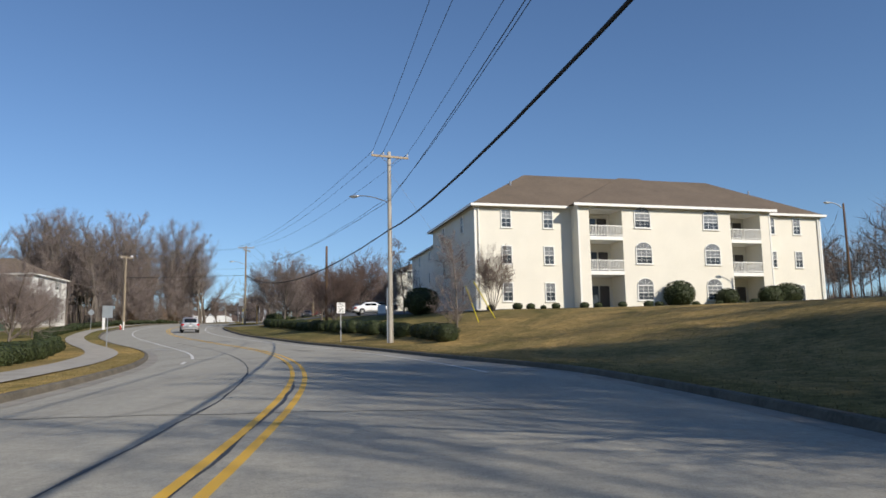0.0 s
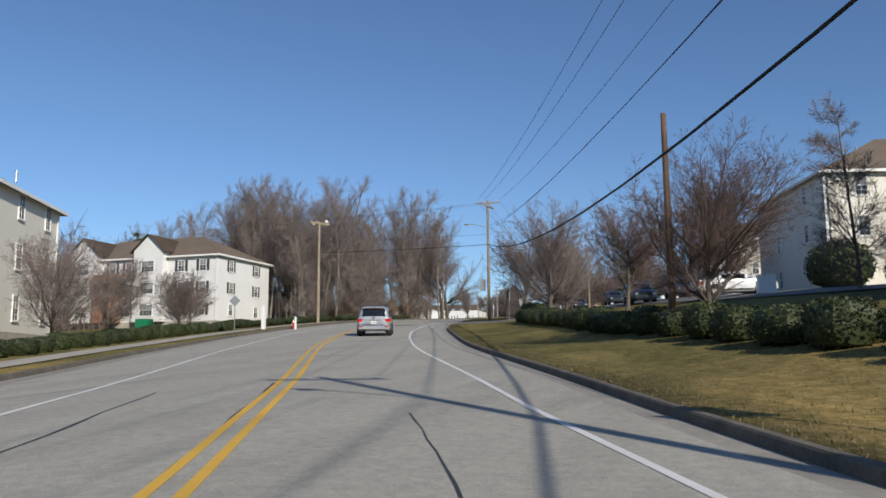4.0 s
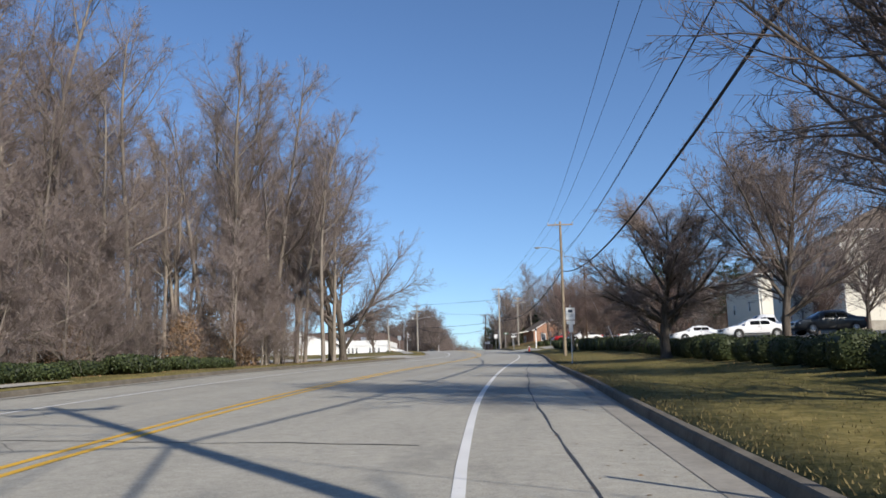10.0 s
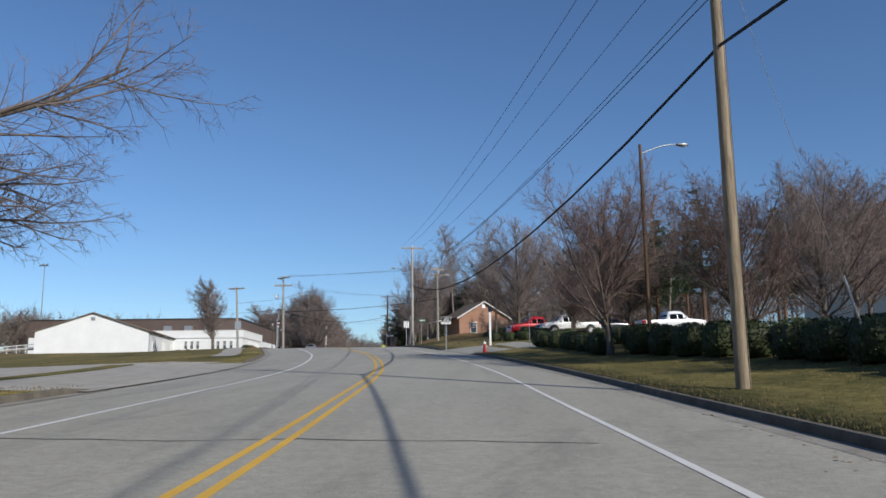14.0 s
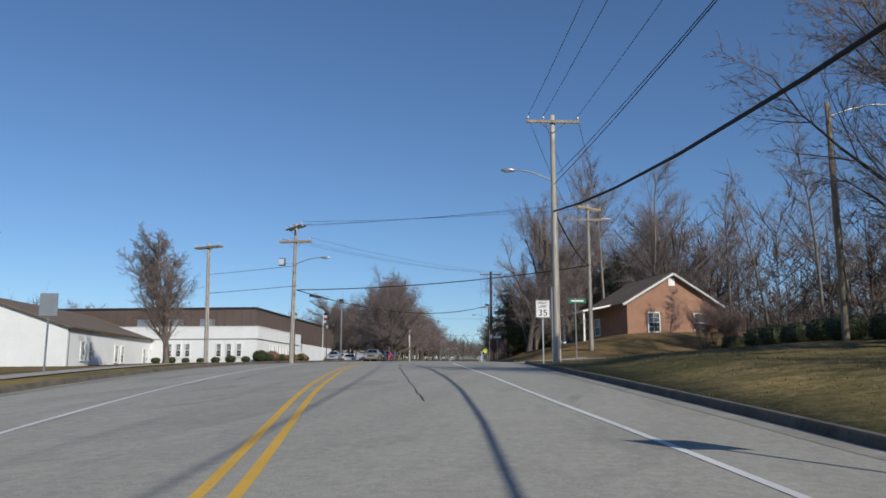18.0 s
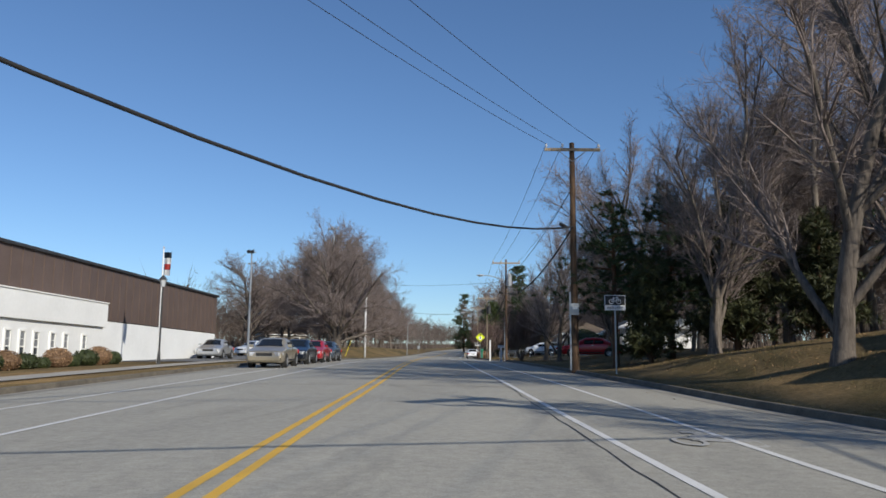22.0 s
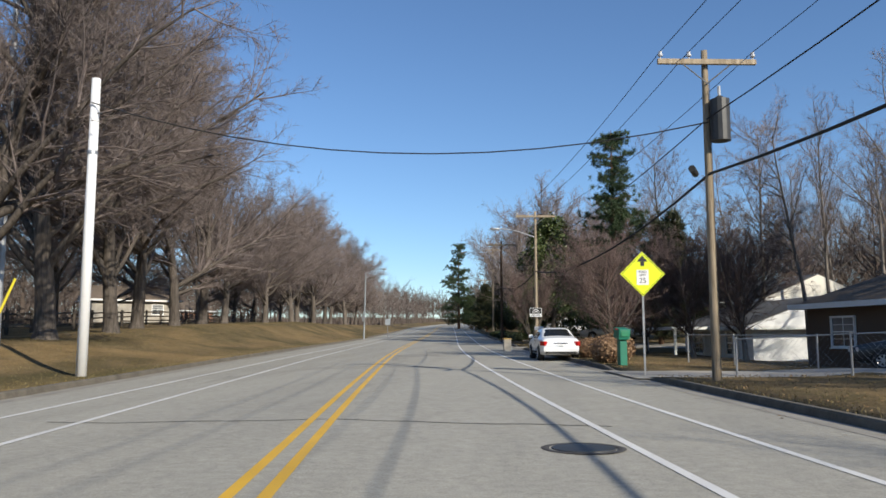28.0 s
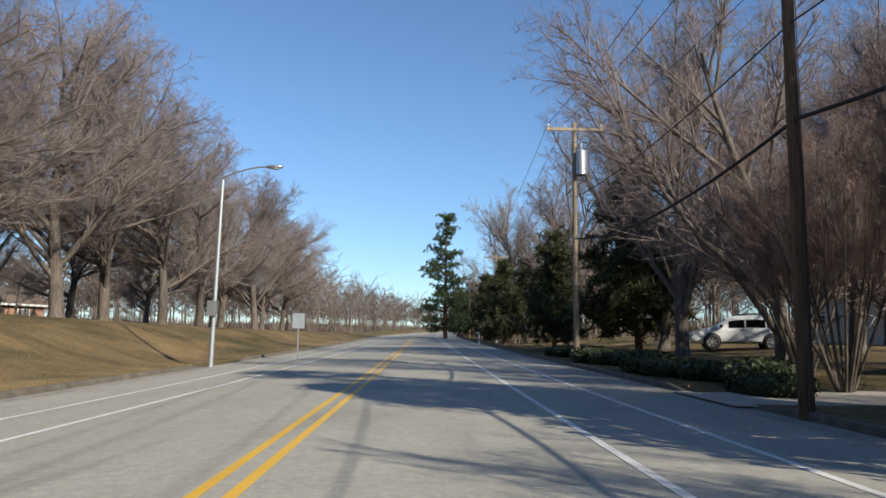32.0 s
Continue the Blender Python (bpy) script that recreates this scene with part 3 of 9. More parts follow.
# ---- ground, road, kerbs ----
def build_ground():
    ds = [1.5, 3, 4.5, 6, 8, 10, 12, 14, 17, 20, 24, 30, 38, 50, 70, 110, 200, 450, 1200]
    ys = list(range(-80, 480, 2)) + list(range(480, 1001, 10))
    V, rows = [], []
    for y in [-700, -300] + ys + [1500, 2600]:
        yc = min(max(y, -80), 1000)
        extra = 0.02 * (y - 1000) if y > 1000 else 0
        row = []
        for d in [-x for x in reversed(ds)]:
            p = at(yc, KL(yc) - 0.16 + d)
            row.append((p.x, y, p.z + extra))
        for d, dz in ((KL(yc) - 0.15, None), (KL(yc) - 0.14, -0.45), (KR(yc) + 0.14, -0.45), (KR(yc) + 0.15, None)):
            p = at(yc, d) if dz is None else at(yc, 0, dz)
            x = xc(yc) + d * math.sqrt(1 + hx(yc) ** 2)
            row.append((x, y, p.z + extra))
        for d in ds:
            p = at(yc, KR(yc) + 0.16 + d)
            row.append((p.x, y, p.z + extra))
        rows.append(row)
    k = len(rows[0])
    V = np.array(rows).reshape(-1, 3)
    n = len(rows)
    a = (np.arange(n - 1)[:, None] * k + np.arange(k - 1)[None]).ravel()
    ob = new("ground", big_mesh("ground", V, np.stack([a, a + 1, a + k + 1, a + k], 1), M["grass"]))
    return tagged(ob, "winter lawn of tan and olive grass sloping beside the road", "ground", kind="structure")


ground = build_ground()

V, Fc = strip(-80, 1000, [lambda y: KL(y) - 0.02, WL, -1.8, 0, 2.0, WR, lambda y: KR(y) + 0.02], 0.0, 2.0)
road = tagged(new("road", mesh_of("road", V, Fc, M["asphalt"])), "grey worn asphalt two-lane road with cracks", "road", kind="structure")


def kerb_run(side, y0, y1):
    """Kerb with gutter pan between two y."""
    K = KR if side > 0 else KL
    s = side
    prof = [(-0.42, 0.004), (0.0, 0.0), (0.025, 0.115), (0.05, 0.14), (0.15, 0.145), (0.17, -0.1)]
    n = max(1, int((y1 - y0) / 1.5))
    V, Fg, Fk = [], [], []
    for i in range(n + 1):
        y = y0 + (y1 - y0) * i / n
        drop = 1.0 if 0.6 < (y - y0) and (y1 - y) > 0.6 else 0.25
        for o, z in prof:
            d = K(y) + s * o
            V.append((xc(y) + d * math.sqrt(1 + hx(y) ** 2), y, zc(y) + cross_fall(y, K(y)) + 0.006 + z * (drop if z > 0.01 else 1)))
    k = len(prof)
    for i in range(n):
        for j in range(k - 1):
            a = i * k + j
            f = (a, a + 1, a + k + 1, a + k) if s > 0 else (a + k, a + k + 1, a + 1, a)
            (Fg if j == 0 else Fk).append(f)
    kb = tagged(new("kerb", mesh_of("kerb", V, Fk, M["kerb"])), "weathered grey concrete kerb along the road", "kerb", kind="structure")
    tagged(new("gutter", mesh_of("gutter", V, Fg, M["gutter"])), "pale concrete gutter pan beside the kerb", "gutter", kind="structure")
    return kb


def runs(gaps, y0, y1):
    out, a = [], y0
    for g0, g1 in gaps:
        if g0 > a:
            out.append((a, g0))
        a = g1
    out.append((a, y1))
    return out


for a, b in runs(GAPS_R, -60, 620):
    kerb_run(1, a, b)
for a, b in runs(GAPS_L, -60, 620):
    kerb_run(-1, a, b)


def marking(name, y0, y1, off, width, material, label, group="road markings"):
    V, Fc = strip(y0, y1, [lambda y: off(y) - width / 2, lambda y: off(y) + width / 2], 0.006, 2.0)
    return tagged(new(name, mesh_of(name, V, Fc, material)), label, "road marking", group, "structure")


for off in (-0.15, 0.15):
    for y0, y1 in ((-60, 286.9), (300.5, 900)):
        marking("yellow_line", y0, y1, lambda y, o=off: o, 0.115, M["yellow_paint"], "worn yellow centre line painted on asphalt")
for y0, y1, f in ((21.6, 291.1, WR), (301.8, 900, WR), (33.5, 290.2, WL), (300.2, 900, WL), (302, 900, W2R), (302, 900, W2L)):
    marking("white_line", y0, y1, f, 0.115, M["white_paint"], "white edge line painted on asphalt")
marking("white_line", 28.6, 30.6, lambda y: WL(y) - 0.2, 0.12, M["white_paint"], "short white dash painted on asphalt")

# ---- trees and shrubs ----
def unit(v):
    return v / max(1e-9, float(np.linalg.norm(v)))


class Segs:
    """Tapered segments of a tree, meshed together level by level."""

    def __init__(self):
        self.s = []

    def add(self, p, q, r0, r1, lev):
        self.s.append((*p, *q, r0, r1, lev))

    def mesh(self, name, material, levels, sides):
        A = np.array(self.s)
        V, T, n0 = [], [], 0
        for lev in levels:
            B = A[A[:, 8] == lev]
            if not len(B):
                continue
            k, m = sides[lev], len(B)
            p, q = B[:, 0:3], B[:, 3:6]
            d = q - p
            d /= np.maximum(1e-9, np.linalg.norm(d, axis=1, keepdims=True))
            a = np.cross(d, np.where(np.abs(d[:, 2:3]) > 0.9, (0.31, 0.77, 0.55), (0, 0, 1.0)))
            a /= np.linalg.norm(a, axis=1, keepdims=True)
            b = np.cross(d, a)
            ang = 2 * math.pi * np.arange(k) / k
            ring = np.cos(ang)[None, :, None] * a[:, None] + np.sin(ang)[None, :, None] * b[:, None]
            lo, hi = p[:, None] + ring * B[:, 6, None, None], q[:, None] + ring * np.maximum(B[:, 7], 0.002)[:, None, None]
            i = np.arange(k)
            j = (i + 1) % k
            if lev == max(levels) and np.all(B[:, 7] == 0):
                V.append(np.concatenate([lo, q[:, None]], 1).reshape(-1, 3))
                F = np.stack([i, j, np.full(k, k)], 1)
                T.append((F[None] + (n0 + (k + 1) * np.arange(m))[:, None, None]).reshape(-1, 3))
                n0 += (k + 1) * m
                continue
            V.append(np.concatenate([lo, hi], 1).reshape(-1, 3))
            F = np.concatenate([np.stack([i, j, k + j], 1), np.stack([i, k + j, k + i], 1)])
            T.append((F[None] + (n0 + 2 * k * np.arange(m))[:, None, None]).reshape(-1, 3))
            n0 += 2 * k * m
        return big_mesh(name, np.concatenate(V), np.concatenate(T), material)


def norm3(x, y, z):
    n = math.sqrt(x * x + y * y + z * z) or 1.0
    return x / n, y / n, z / n


def cross3(a, b):
    return a[1] * b[2] - a[2] * b[1], a[2] * b[0] - a[0] * b[2], a[0] * b[1] - a[1] * b[0]


def grow(S, rng, p, d, L, r, lev, top, o):
    """One branch with its children; o: shape settings by level."""
    n, w, up = o["seg"][lev], o["wob"][lev], o["up"][lev]
    gauss, uni = rng.gauss, rng.uniform
    for i in range(n):
        d = norm3(d[0] + gauss(0, w), d[1] + gauss(0, w), d[2] + gauss(0, w) + up)
        last = i == n - 1
        st = L / n
        q = (p[0] + d[0] * st, p[1] + d[1] * st, p[2] + d[2] * st)
        r2 = 0.0 if (last and lev >= top) else max(r * (1 - o["taper"] * (i + 1) / n), 0.004)
        S.s.append((*p, *q, r * (1 - o["taper"] * i / n), r2, lev))
        if lev < top:
            frac = (i + 1) / n
            if frac >= o["clear"][lev]:
                a = norm3(*cross3(d, (0.3, 0.5, 0.8)))
                b = cross3(d, a)
                shape = 1 - o["cone"][lev] * max(0, frac - o["clear"][lev])
                for _ in range(o["kids"][lev]):
                    az = uni(0, 2 * math.pi)
                    sp = math.radians(uni(*o["angle"][lev]))
                    c, s1, s2 = math.cos(sp), math.sin(sp) * math.cos(az), math.sin(sp) * math.sin(az)
                    cd = (c * d[0] + s1 * a[0] + s2 * b[0], c * d[1] + s1 * a[1] + s2 * b[1], c * d[2] + s1 * a[2] + s2 * b[2])
                    t = st * uni(0.2, 1.0)
                    grow(S, rng, (p[0] + d[0] * t, p[1] + d[1] * t, p[2] + d[2] * t), cd, L * o["ratio"][lev] * uni(0.75, 1.2) * shape, max(r * o["thin"] * (1 - 0.55 * frac), o["rmin"]), lev + 1, top, o)
        p = q


BASE = dict(seg=[8, 4, 3, 2, 1], wob=[0.05, 0.13, 0.16, 0.18, 0.1], up=[0.02, 0.07, 0.05, 0.04, 0.02], clear=[0.33, 0.3, 0.3, 0.4, 1], kids=[3, 2, 2, 3, 0],
            angle=[(45, 75), (30, 60), (30, 60), (25, 55), (0, 1)], ratio=[0.5, 0.5, 0.5, 0.55, 0], cone=[0.75, 0.5, 0.5, 0.3, 0], thin=0.5, taper=0.8, rmin=0.009)


def tree_proto(name, seed, h, r, trunk_mat, twig_mat, top=4, **kw):
    o = dict(BASE)
    o.update(kw)
    rng = random.Random(seed)
    S = Segs()
    if o.get("stems", 1) > 1:
        for k in range(o["stems"]):
            az = 2 * math.pi * (k + rng.uniform(-0.3, 0.3)) / o["stems"]
            lean = rng.uniform(0.1, o.get("lean", 0.4))
            grow(S, rng, (0.15 * math.cos(az), 0.15 * math.sin(az), 0.0), norm3(lean * math.cos(az), lean * math.sin(az), 1.0), h * rng.uniform(0.8, 1.05), r, 0, top, o)
    else:
        S.add(np.array((0, 0, -0.4)), np.array((0, 0, 0.35)), r * 1.5, r * 1.02, 0)
        grow(S, rng, (0.0, 0.0, 0.0), (0, 0, 1.0), h * 0.93, r, 0, top, o)
    root = new(name)
    root.empty_display_size = 0.3
    sides = {0: 9, 1: 5, 2: 4, 3: 3, 4: 3}
    part("trunk", S.mesh("trunk", trunk_mat, (0, 1), sides), None, root)
    cm = S.mesh("crown", twig_mat, (2, 3, 4), sides)
    part("crown", cm, None, root, o.get("crown_label", "bare twiggy crown"))
    root["tris"] = len(cm.polygons)
    return root


PROTO_AT = Matrix.Translation((0, 0, -400))
used_proto = set()


def put(proto, x, y, rz=None, s=1.0, label="", category="tree", group="", sz=None, z=None, sink=0.05):
    """Stands a prototype (the first time the prototype itself) on the land."""
    if -99 < x < -66.8 and 132 < y < 150.5:  # keeps the woods behind the white flats
        y = 151.5 + 0.5 * (y - 132)
    if proto.name.startswith(("forest_tree", "understorey", "far_tree", "beech")) and -70 < x < -44 and 104 < y < 1.196 * (-x - 28.6) + 100.8:  # open lawn before the flats
        y += 26
    rz = random.uniform(0, 360) if rz is None else rz
    m = Matrix.Translation((x, y, (land(x, y) if z is None else z) - sink)) @ Euler((0, 0, radians(rz))).to_matrix().to_4x4()
    if proto.name not in used_proto:
        used_proto.add(proto.name)
        proto.matrix_basis = m
        ob = proto
    else:
        ob = copy_thing(proto, m)
        ob.name = proto.name.split(".")[0]
    ob.scale = (s, s, sz or s)
    return tagged(ob, label, category, group)


wood_trees = []
for k in range(5):
    wood_trees.append(tree_proto("forest_tree", 20 + k, 19 + 1.6 * k, 0.19 + 0.015 * k, M["bark_pale"], M["twig"], 3, seg=[9, 4, 3, 1], wob=[0.04, 0.08, 0.11, 0.1], clear=[0.34, 0.25, 0.3, 1], kids=[3, 3, 5, 0],
                                 angle=[(26, 60), (25, 52), (25, 60), (0, 1)], ratio=[0.31, 0.42, 0.55, 0], cone=[0.55, 0.45, 0.4, 0], up=[0.02, 0.08, 0.05, 0.03], thin=0.44, rmin=0.0095))
low_trees = []
for k in range(3):
    low_trees.append(tree_proto("understorey_tree", 40 + k, 8 + k, 0.09, M["bark_pale"], M["twig"], 3, seg=[7, 4, 3, 1], wob=[0.05, 0.09, 0.12, 0.1], clear=[0.12, 0.2, 0.25, 1], kids=[4, 3, 5, 0],
                                angle=[(35, 72), (30, 60), (30, 60), (0, 1)], ratio=[0.4, 0.45, 0.6, 0], cone=[0.7, 0.4, 0.3, 0], thin=0.42, rmin=0.008))
street_trees = []
for k in range(4):
    street_trees.append(tree_proto("ornamental_tree", 60 + k, 5.6, 0.16, M["bark"], M["twig_red"] if k % 2 else M["twig"], 4, seg=[6, 5, 3, 2, 1], wob=[0.05, 0.07, 0.1, 0.12, 0.1], clear=[0.33, 0.2, 0.25, 0.4, 1], kids=[5, 3, 3, 4, 0],
                                   angle=[(32, 66), (22, 48), (25, 55), (25, 55), (0, 1)], ratio=[1.0, 0.45, 0.42, 0.5, 0], cone=[0.55, 0.4, 0.4, 0.2, 0], up=[0.02, 0.1, 0.06, 0.05, 0.02], thin=0.5, rmin=0.006))
oaks = []
for k in range(3):
    # the first spreads from a short trunk, the others keep a leader and a broad pyramid of limbs
    oaks.append(tree_proto("oak_tree", 80 + k, (10.0, 13.0, 14.0)[k], (0.42, 0.36, 0.38)[k], M["bark"], M["twig"], 4, seg=[8, 6, 4, 2, 1], clear=[(0.2, 0.2, 0.17)[k], 0.2, 0.25, 0.4, 1], kids=[5, 3, 3, 4, 0],
                           angle=[((35, 74), (38, 74), (34, 70))[k], (24, 52), (28, 58), (25, 60), (0, 1)], ratio=[(0.82, 0.7, 0.68)[k], 0.42, 0.42, 0.5, 0], cone=[(0.5, 0.55, 0.55)[k], 0.4, 0.4, 0.2, 0], wob=[0.05, 0.085, 0.11, 0.13, 0.1],
                           up=[0.02, (0.035, 0.04, 0.045)[k], 0.04, 0.02, 0.0], thin=(0.5, 0.46, 0.46)[k], rmin=0.0065))
elms = []
for k in range(2):
    elms.append(tree_proto("elm_tree", 95 + k, 13.5, 0.3, M["bark"], M["twig"], 4, seg=[7, 6, 4, 2, 1], clear=[0.14, 0.3, 0.25, 0.4, 1], kids=[2, 3, 3, 4, 0], angle=[(14, 44), (18, 44), (25, 52), (25, 55), (0, 1)], ratio=[0.85, 0.36, 0.45, 0.5, 0],
                           cone=[0.6, 0.4, 0.4, 0.2, 0], wob=[0.06, 0.06, 0.1, 0.13, 0.1], up=[0.02, 0.035, 0.04, 0.03, 0.0], thin=0.53, rmin=0.006))
pear = tree_proto("pear_tree", 101, 10.5, 0.2, M["bark"], M["twig"], 4, seg=[8, 5, 3, 2, 1], wob=[0.04, 0.06, 0.09, 0.12, 0.1], clear=[0.15, 0.15, 0.2, 0.4, 1], kids=[4, 3, 2, 4, 0],
                  angle=[(18, 38), (20, 45), (20, 50), (25, 55), (0, 1)], ratio=[0.62, 0.4, 0.5, 0.6, 0], cone=[0.75, 0.5, 0.4, 0.2, 0], up=[0.02, 0.14, 0.1, 0.06, 0.0], rmin=0.009)
myrtles = []
for k in range(2):
    myrtles.append(tree_proto("crape_myrtle", 120 + k, 6.5, 0.05, M["bark"], M["twig_red"], 3, stems=12, lean=0.45, seg=[6, 4, 3, 1], wob=[0.04, 0.06, 0.1, 0.1], clear=[0.35, 0.2, 0.3, 1], kids=[2, 2, 5, 0],
                              angle=[(15, 40), (18, 42), (20, 50), (0, 1)], ratio=[0.42, 0.5, 0.6, 0], cone=[0.4, 0.4, 0.3, 0], up=[0.02, 0.12, 0.08, 0.02], rmin=0.006))
far_trees = []
for k in range(3):
    far_trees.append(tree_proto("far_tree", 140 + k, 17, 0.2, M["bark"], M["twig"], 3, seg=[7, 3, 2, 1], clear=[0.28, 0.3, 0.4, 1], kids=[3, 2, 4, 0],
                                angle=[(35, 65), (30, 60), (25, 60), (0, 1)], ratio=[0.3, 0.5, 0.65, 0], cone=[0.75, 0.5, 0.4, 0], rmin=0.022))


def leaf_cloud(rng, centres, radii, n, size, flat=0.0, aspect=1.0, outward=0.6):
    """n small leaf quads spread over the shells of blobs."""
    c = np.asarray(centres)[rng.integers(0, len(centres), n)] if len(centres) > 1 else np.repeat(np.asarray(centres), n, 0)
    idx = rng.integers(0, len(centres), n)
    c, rr = np.asarray(centres)[idx], np.asarray(radii)[idx]
    v = rng.normal(0, 1, (n, 3))
    v /= np.linalg.norm(v, axis=1, keepdims=True)
    rad = rng.uniform(0.72, 1.05, (n, 1))
    p = c + v * rr * rad
    nrm = v * outward + rng.normal(0, 1, (n, 3)) * (1 - outward)
    nrm /= np.linalg.norm(nrm, axis=1, keepdims=True)
    a = np.cross(nrm, rng.normal(0, 1, (n, 3)))
    a /= np.linalg.norm(a, axis=1, keepdims=True)
    b = np.cross(nrm, a)
    s = size * rng.uniform(0.6, 1.3, (n, 1))
    V = np.stack([p - a * s, p + b * s * 0.5 * aspect, p + a * s, p - b * s * 0.5 * aspect], 1).reshape(-1, 3)
    F = np.arange(4 * n).reshape(-1, 4)
    return V, F


def blob(rng, size, seg=14, rings=8, lump=0.09, square=0.0):
    """A lumpy closed hull round the origin, standing on z = 0."""
    bm = bmesh.new()
    bmesh.ops.create_uvsphere(bm, u_segments=seg, v_segments=rings, radius=1.0)
    for v in bm.verts:
        c = v.co.normalized()
        if square:
            m = max(abs(c.x), abs(c.y), abs(c.z))
            c = c.lerp(c / m, square)
        k = 1 + lump * noise.noise(v.co * 2.3 + Vector((rng.uniform(0, 9), 0, 0)) * 0 + Vector((size[0] * 7, 0, 0)))
        v.co = Vector((c.x * size[0] * k, c.y * size[1] * k, (c.z * 0.5 + 0.5) * size[2] * k))
    return bm


def bush_proto(name, seed, size, leaf, n, square=0.3, leaf_m=None, label_part="dense clipped foliage"):
    rng = np.random.default_rng(seed)
    root = new(name)
    root.empty_display_size = 0.2
    lm = leaf_m or M["hedge"]
    bm = blob(rng, [s * 0.93 for s in size], square=square)
    part("inner_foliage", bm, lm, root)
    v = rng.normal(0, 1, (n, 3))
    v /= np.linalg.norm(v, axis=1, keepdims=True)
    if square:
        m = np.abs(v).max(1, keepdims=True)
        v = v * (1 - square) + v / m * square
    k = rng.uniform(0.92, 1.05, (n, 1))
    p = v * k
    p = np.stack([p[:, 0] * size[0], p[:, 1] * size[1], (p[:, 2] * 0.5 + 0.5) * size[2]], 1)
    nrm = v + rng.normal(0, 0.7, (n, 3))
    nrm /= np.linalg.norm(nrm, axis=1, keepdims=True)
    a = np.cross(nrm, rng.normal(0, 1, (n, 3)))
    a /= np.linalg.norm(a, axis=1, keepdims=True)
    b = np.cross(nrm, a)
    s = leaf * rng.uniform(0.6, 1.4, (n, 1))
    V = np.stack([p - a * s, p + b * s * 0.6, p + a * s, p - b * s * 0.6], 1).reshape(-1, 3)
    part("leaves", big_mesh("leaves", V, np.arange(4 * n).reshape(-1, 4), lm), None, root, label_part)
    return root


bushes = [bush_proto("hedge_bush", 200 + k, (0.82 + 0.06 * k, 0.78 + 0.03 * k, 1.28), 0.05, 1700, 0.45) for k in range(3)]
round_bush = bush_proto("round_shrub", 210, (1.7, 1.5, 2.6), 0.08, 2600, 0.1)
small_bush = bush_proto("low_shrub", 211, (0.5, 0.5, 0.7), 0.045, 700, 0.1)
ivy = bush_proto("ground_ivy", 212, (1.6, 0.9, 0.75), 0.07, 1500, 0.3)
brown_bush = bush_proto("brown_shrub", 213, (0.75, 0.7, 1.1), 0.045, 1300, 0.1, M["dry_leaf"], "dense brown winter foliage")


def conifer_proto(name, seed, h, r, layers, reach, leaf_m, droop=-0.1, tuft=0.5, per=26, clear=0.25, power=0.8, needles=10):
    """A pine: trunk, whorled limbs, tufts of needles."""
    rng = np.random.default_rng(seed)
    root = new(name)
    S = Segs()
    P = np.zeros(3)
    S.add(P + (0, 0, -0.4), P + (0, 0, h * 0.5), r, r * 0.6, 0)
    S.add(P + (0, 0, h * 0.5), P + (0, 0, h), r * 0.6, 0.02, 0)
    tufts = []
    for i in range(layers):
        f = clear + (1 - clear) * (i + rng.uniform(0, 0.6)) / layers
        z = h * f
        L = reach * max(0.12, (1 - (f - clear) / (1 - clear))) ** power * rng.uniform(0.6, 1.15)
        for k in range(rng.integers(3, 6)):
            az = rng.uniform(0, 2 * math.pi)
            e = np.array((math.cos(az), math.sin(az), droop + rng.uniform(-0.05, 0.3)))
            q = np.array((0, 0, z)) + e * L
            S.add(np.array((0, 0, z)), q, 0.05 * r / 0.25 + 0.015, 0.012, 1)
            m = max(2, int(per * L / reach / 3))
            for _ in range(m):
                t = rng.uniform(0.3, 1.05)
                tufts.append(np.array((0, 0, z)) + e * L * t + rng.normal(0, 0.18 + 0.12 * L, 3) * np.array((1, 1, 0.45)))
    part("trunk", S.mesh("trunk", M["bark_pine"], (0, 1), {0: 8, 1: 4}), None, root)
    c = np.array(tufts)
    n = len(c) * needles
    p = np.repeat(c, needles, 0)
    d = rng.normal(0, 1, (n, 3)) + np.array((0, 0, 0.35))
    d /= np.linalg.norm(d, axis=1, keepdims=True)
    a = np.cross(d, rng.normal(0, 1, (n, 3)))
    a /= np.linalg.norm(a, axis=1, keepdims=True)
    Ln = tuft * rng.uniform(0.6, 1.2, (n, 1))
    V = np.stack([p - a * Ln * 0.075, p + a * Ln * 0.075, p + d * Ln], 1).reshape(-1, 3)
    part("foliage", big_mesh("foliage", V, np.arange(3 * n).reshape(-1, 3), leaf_m), None, root, "dark green needle tufts")
    return root


pines = [conifer_proto("pine_tree", 300 + k, 17.0, 0.26, 15, 4.6, M["pine"], 0.05, 0.42, 60, 0.3, 0.7, 32) for k in range(2)]
tall_pine = conifer_proto("tall_pine_tree", 310, 16.5, 0.3, 24, 3.6, M["pine"], 0.0, 0.34, 110, 0.08, 0.55, 34)
cedars = [conifer_proto("cedar_tree", 320 + k, 6.0, 0.14, 22, 1.7, M["cedar"], 0.35, 0.4, 44, 0.04, 0.6, 32) for k in range(2)]


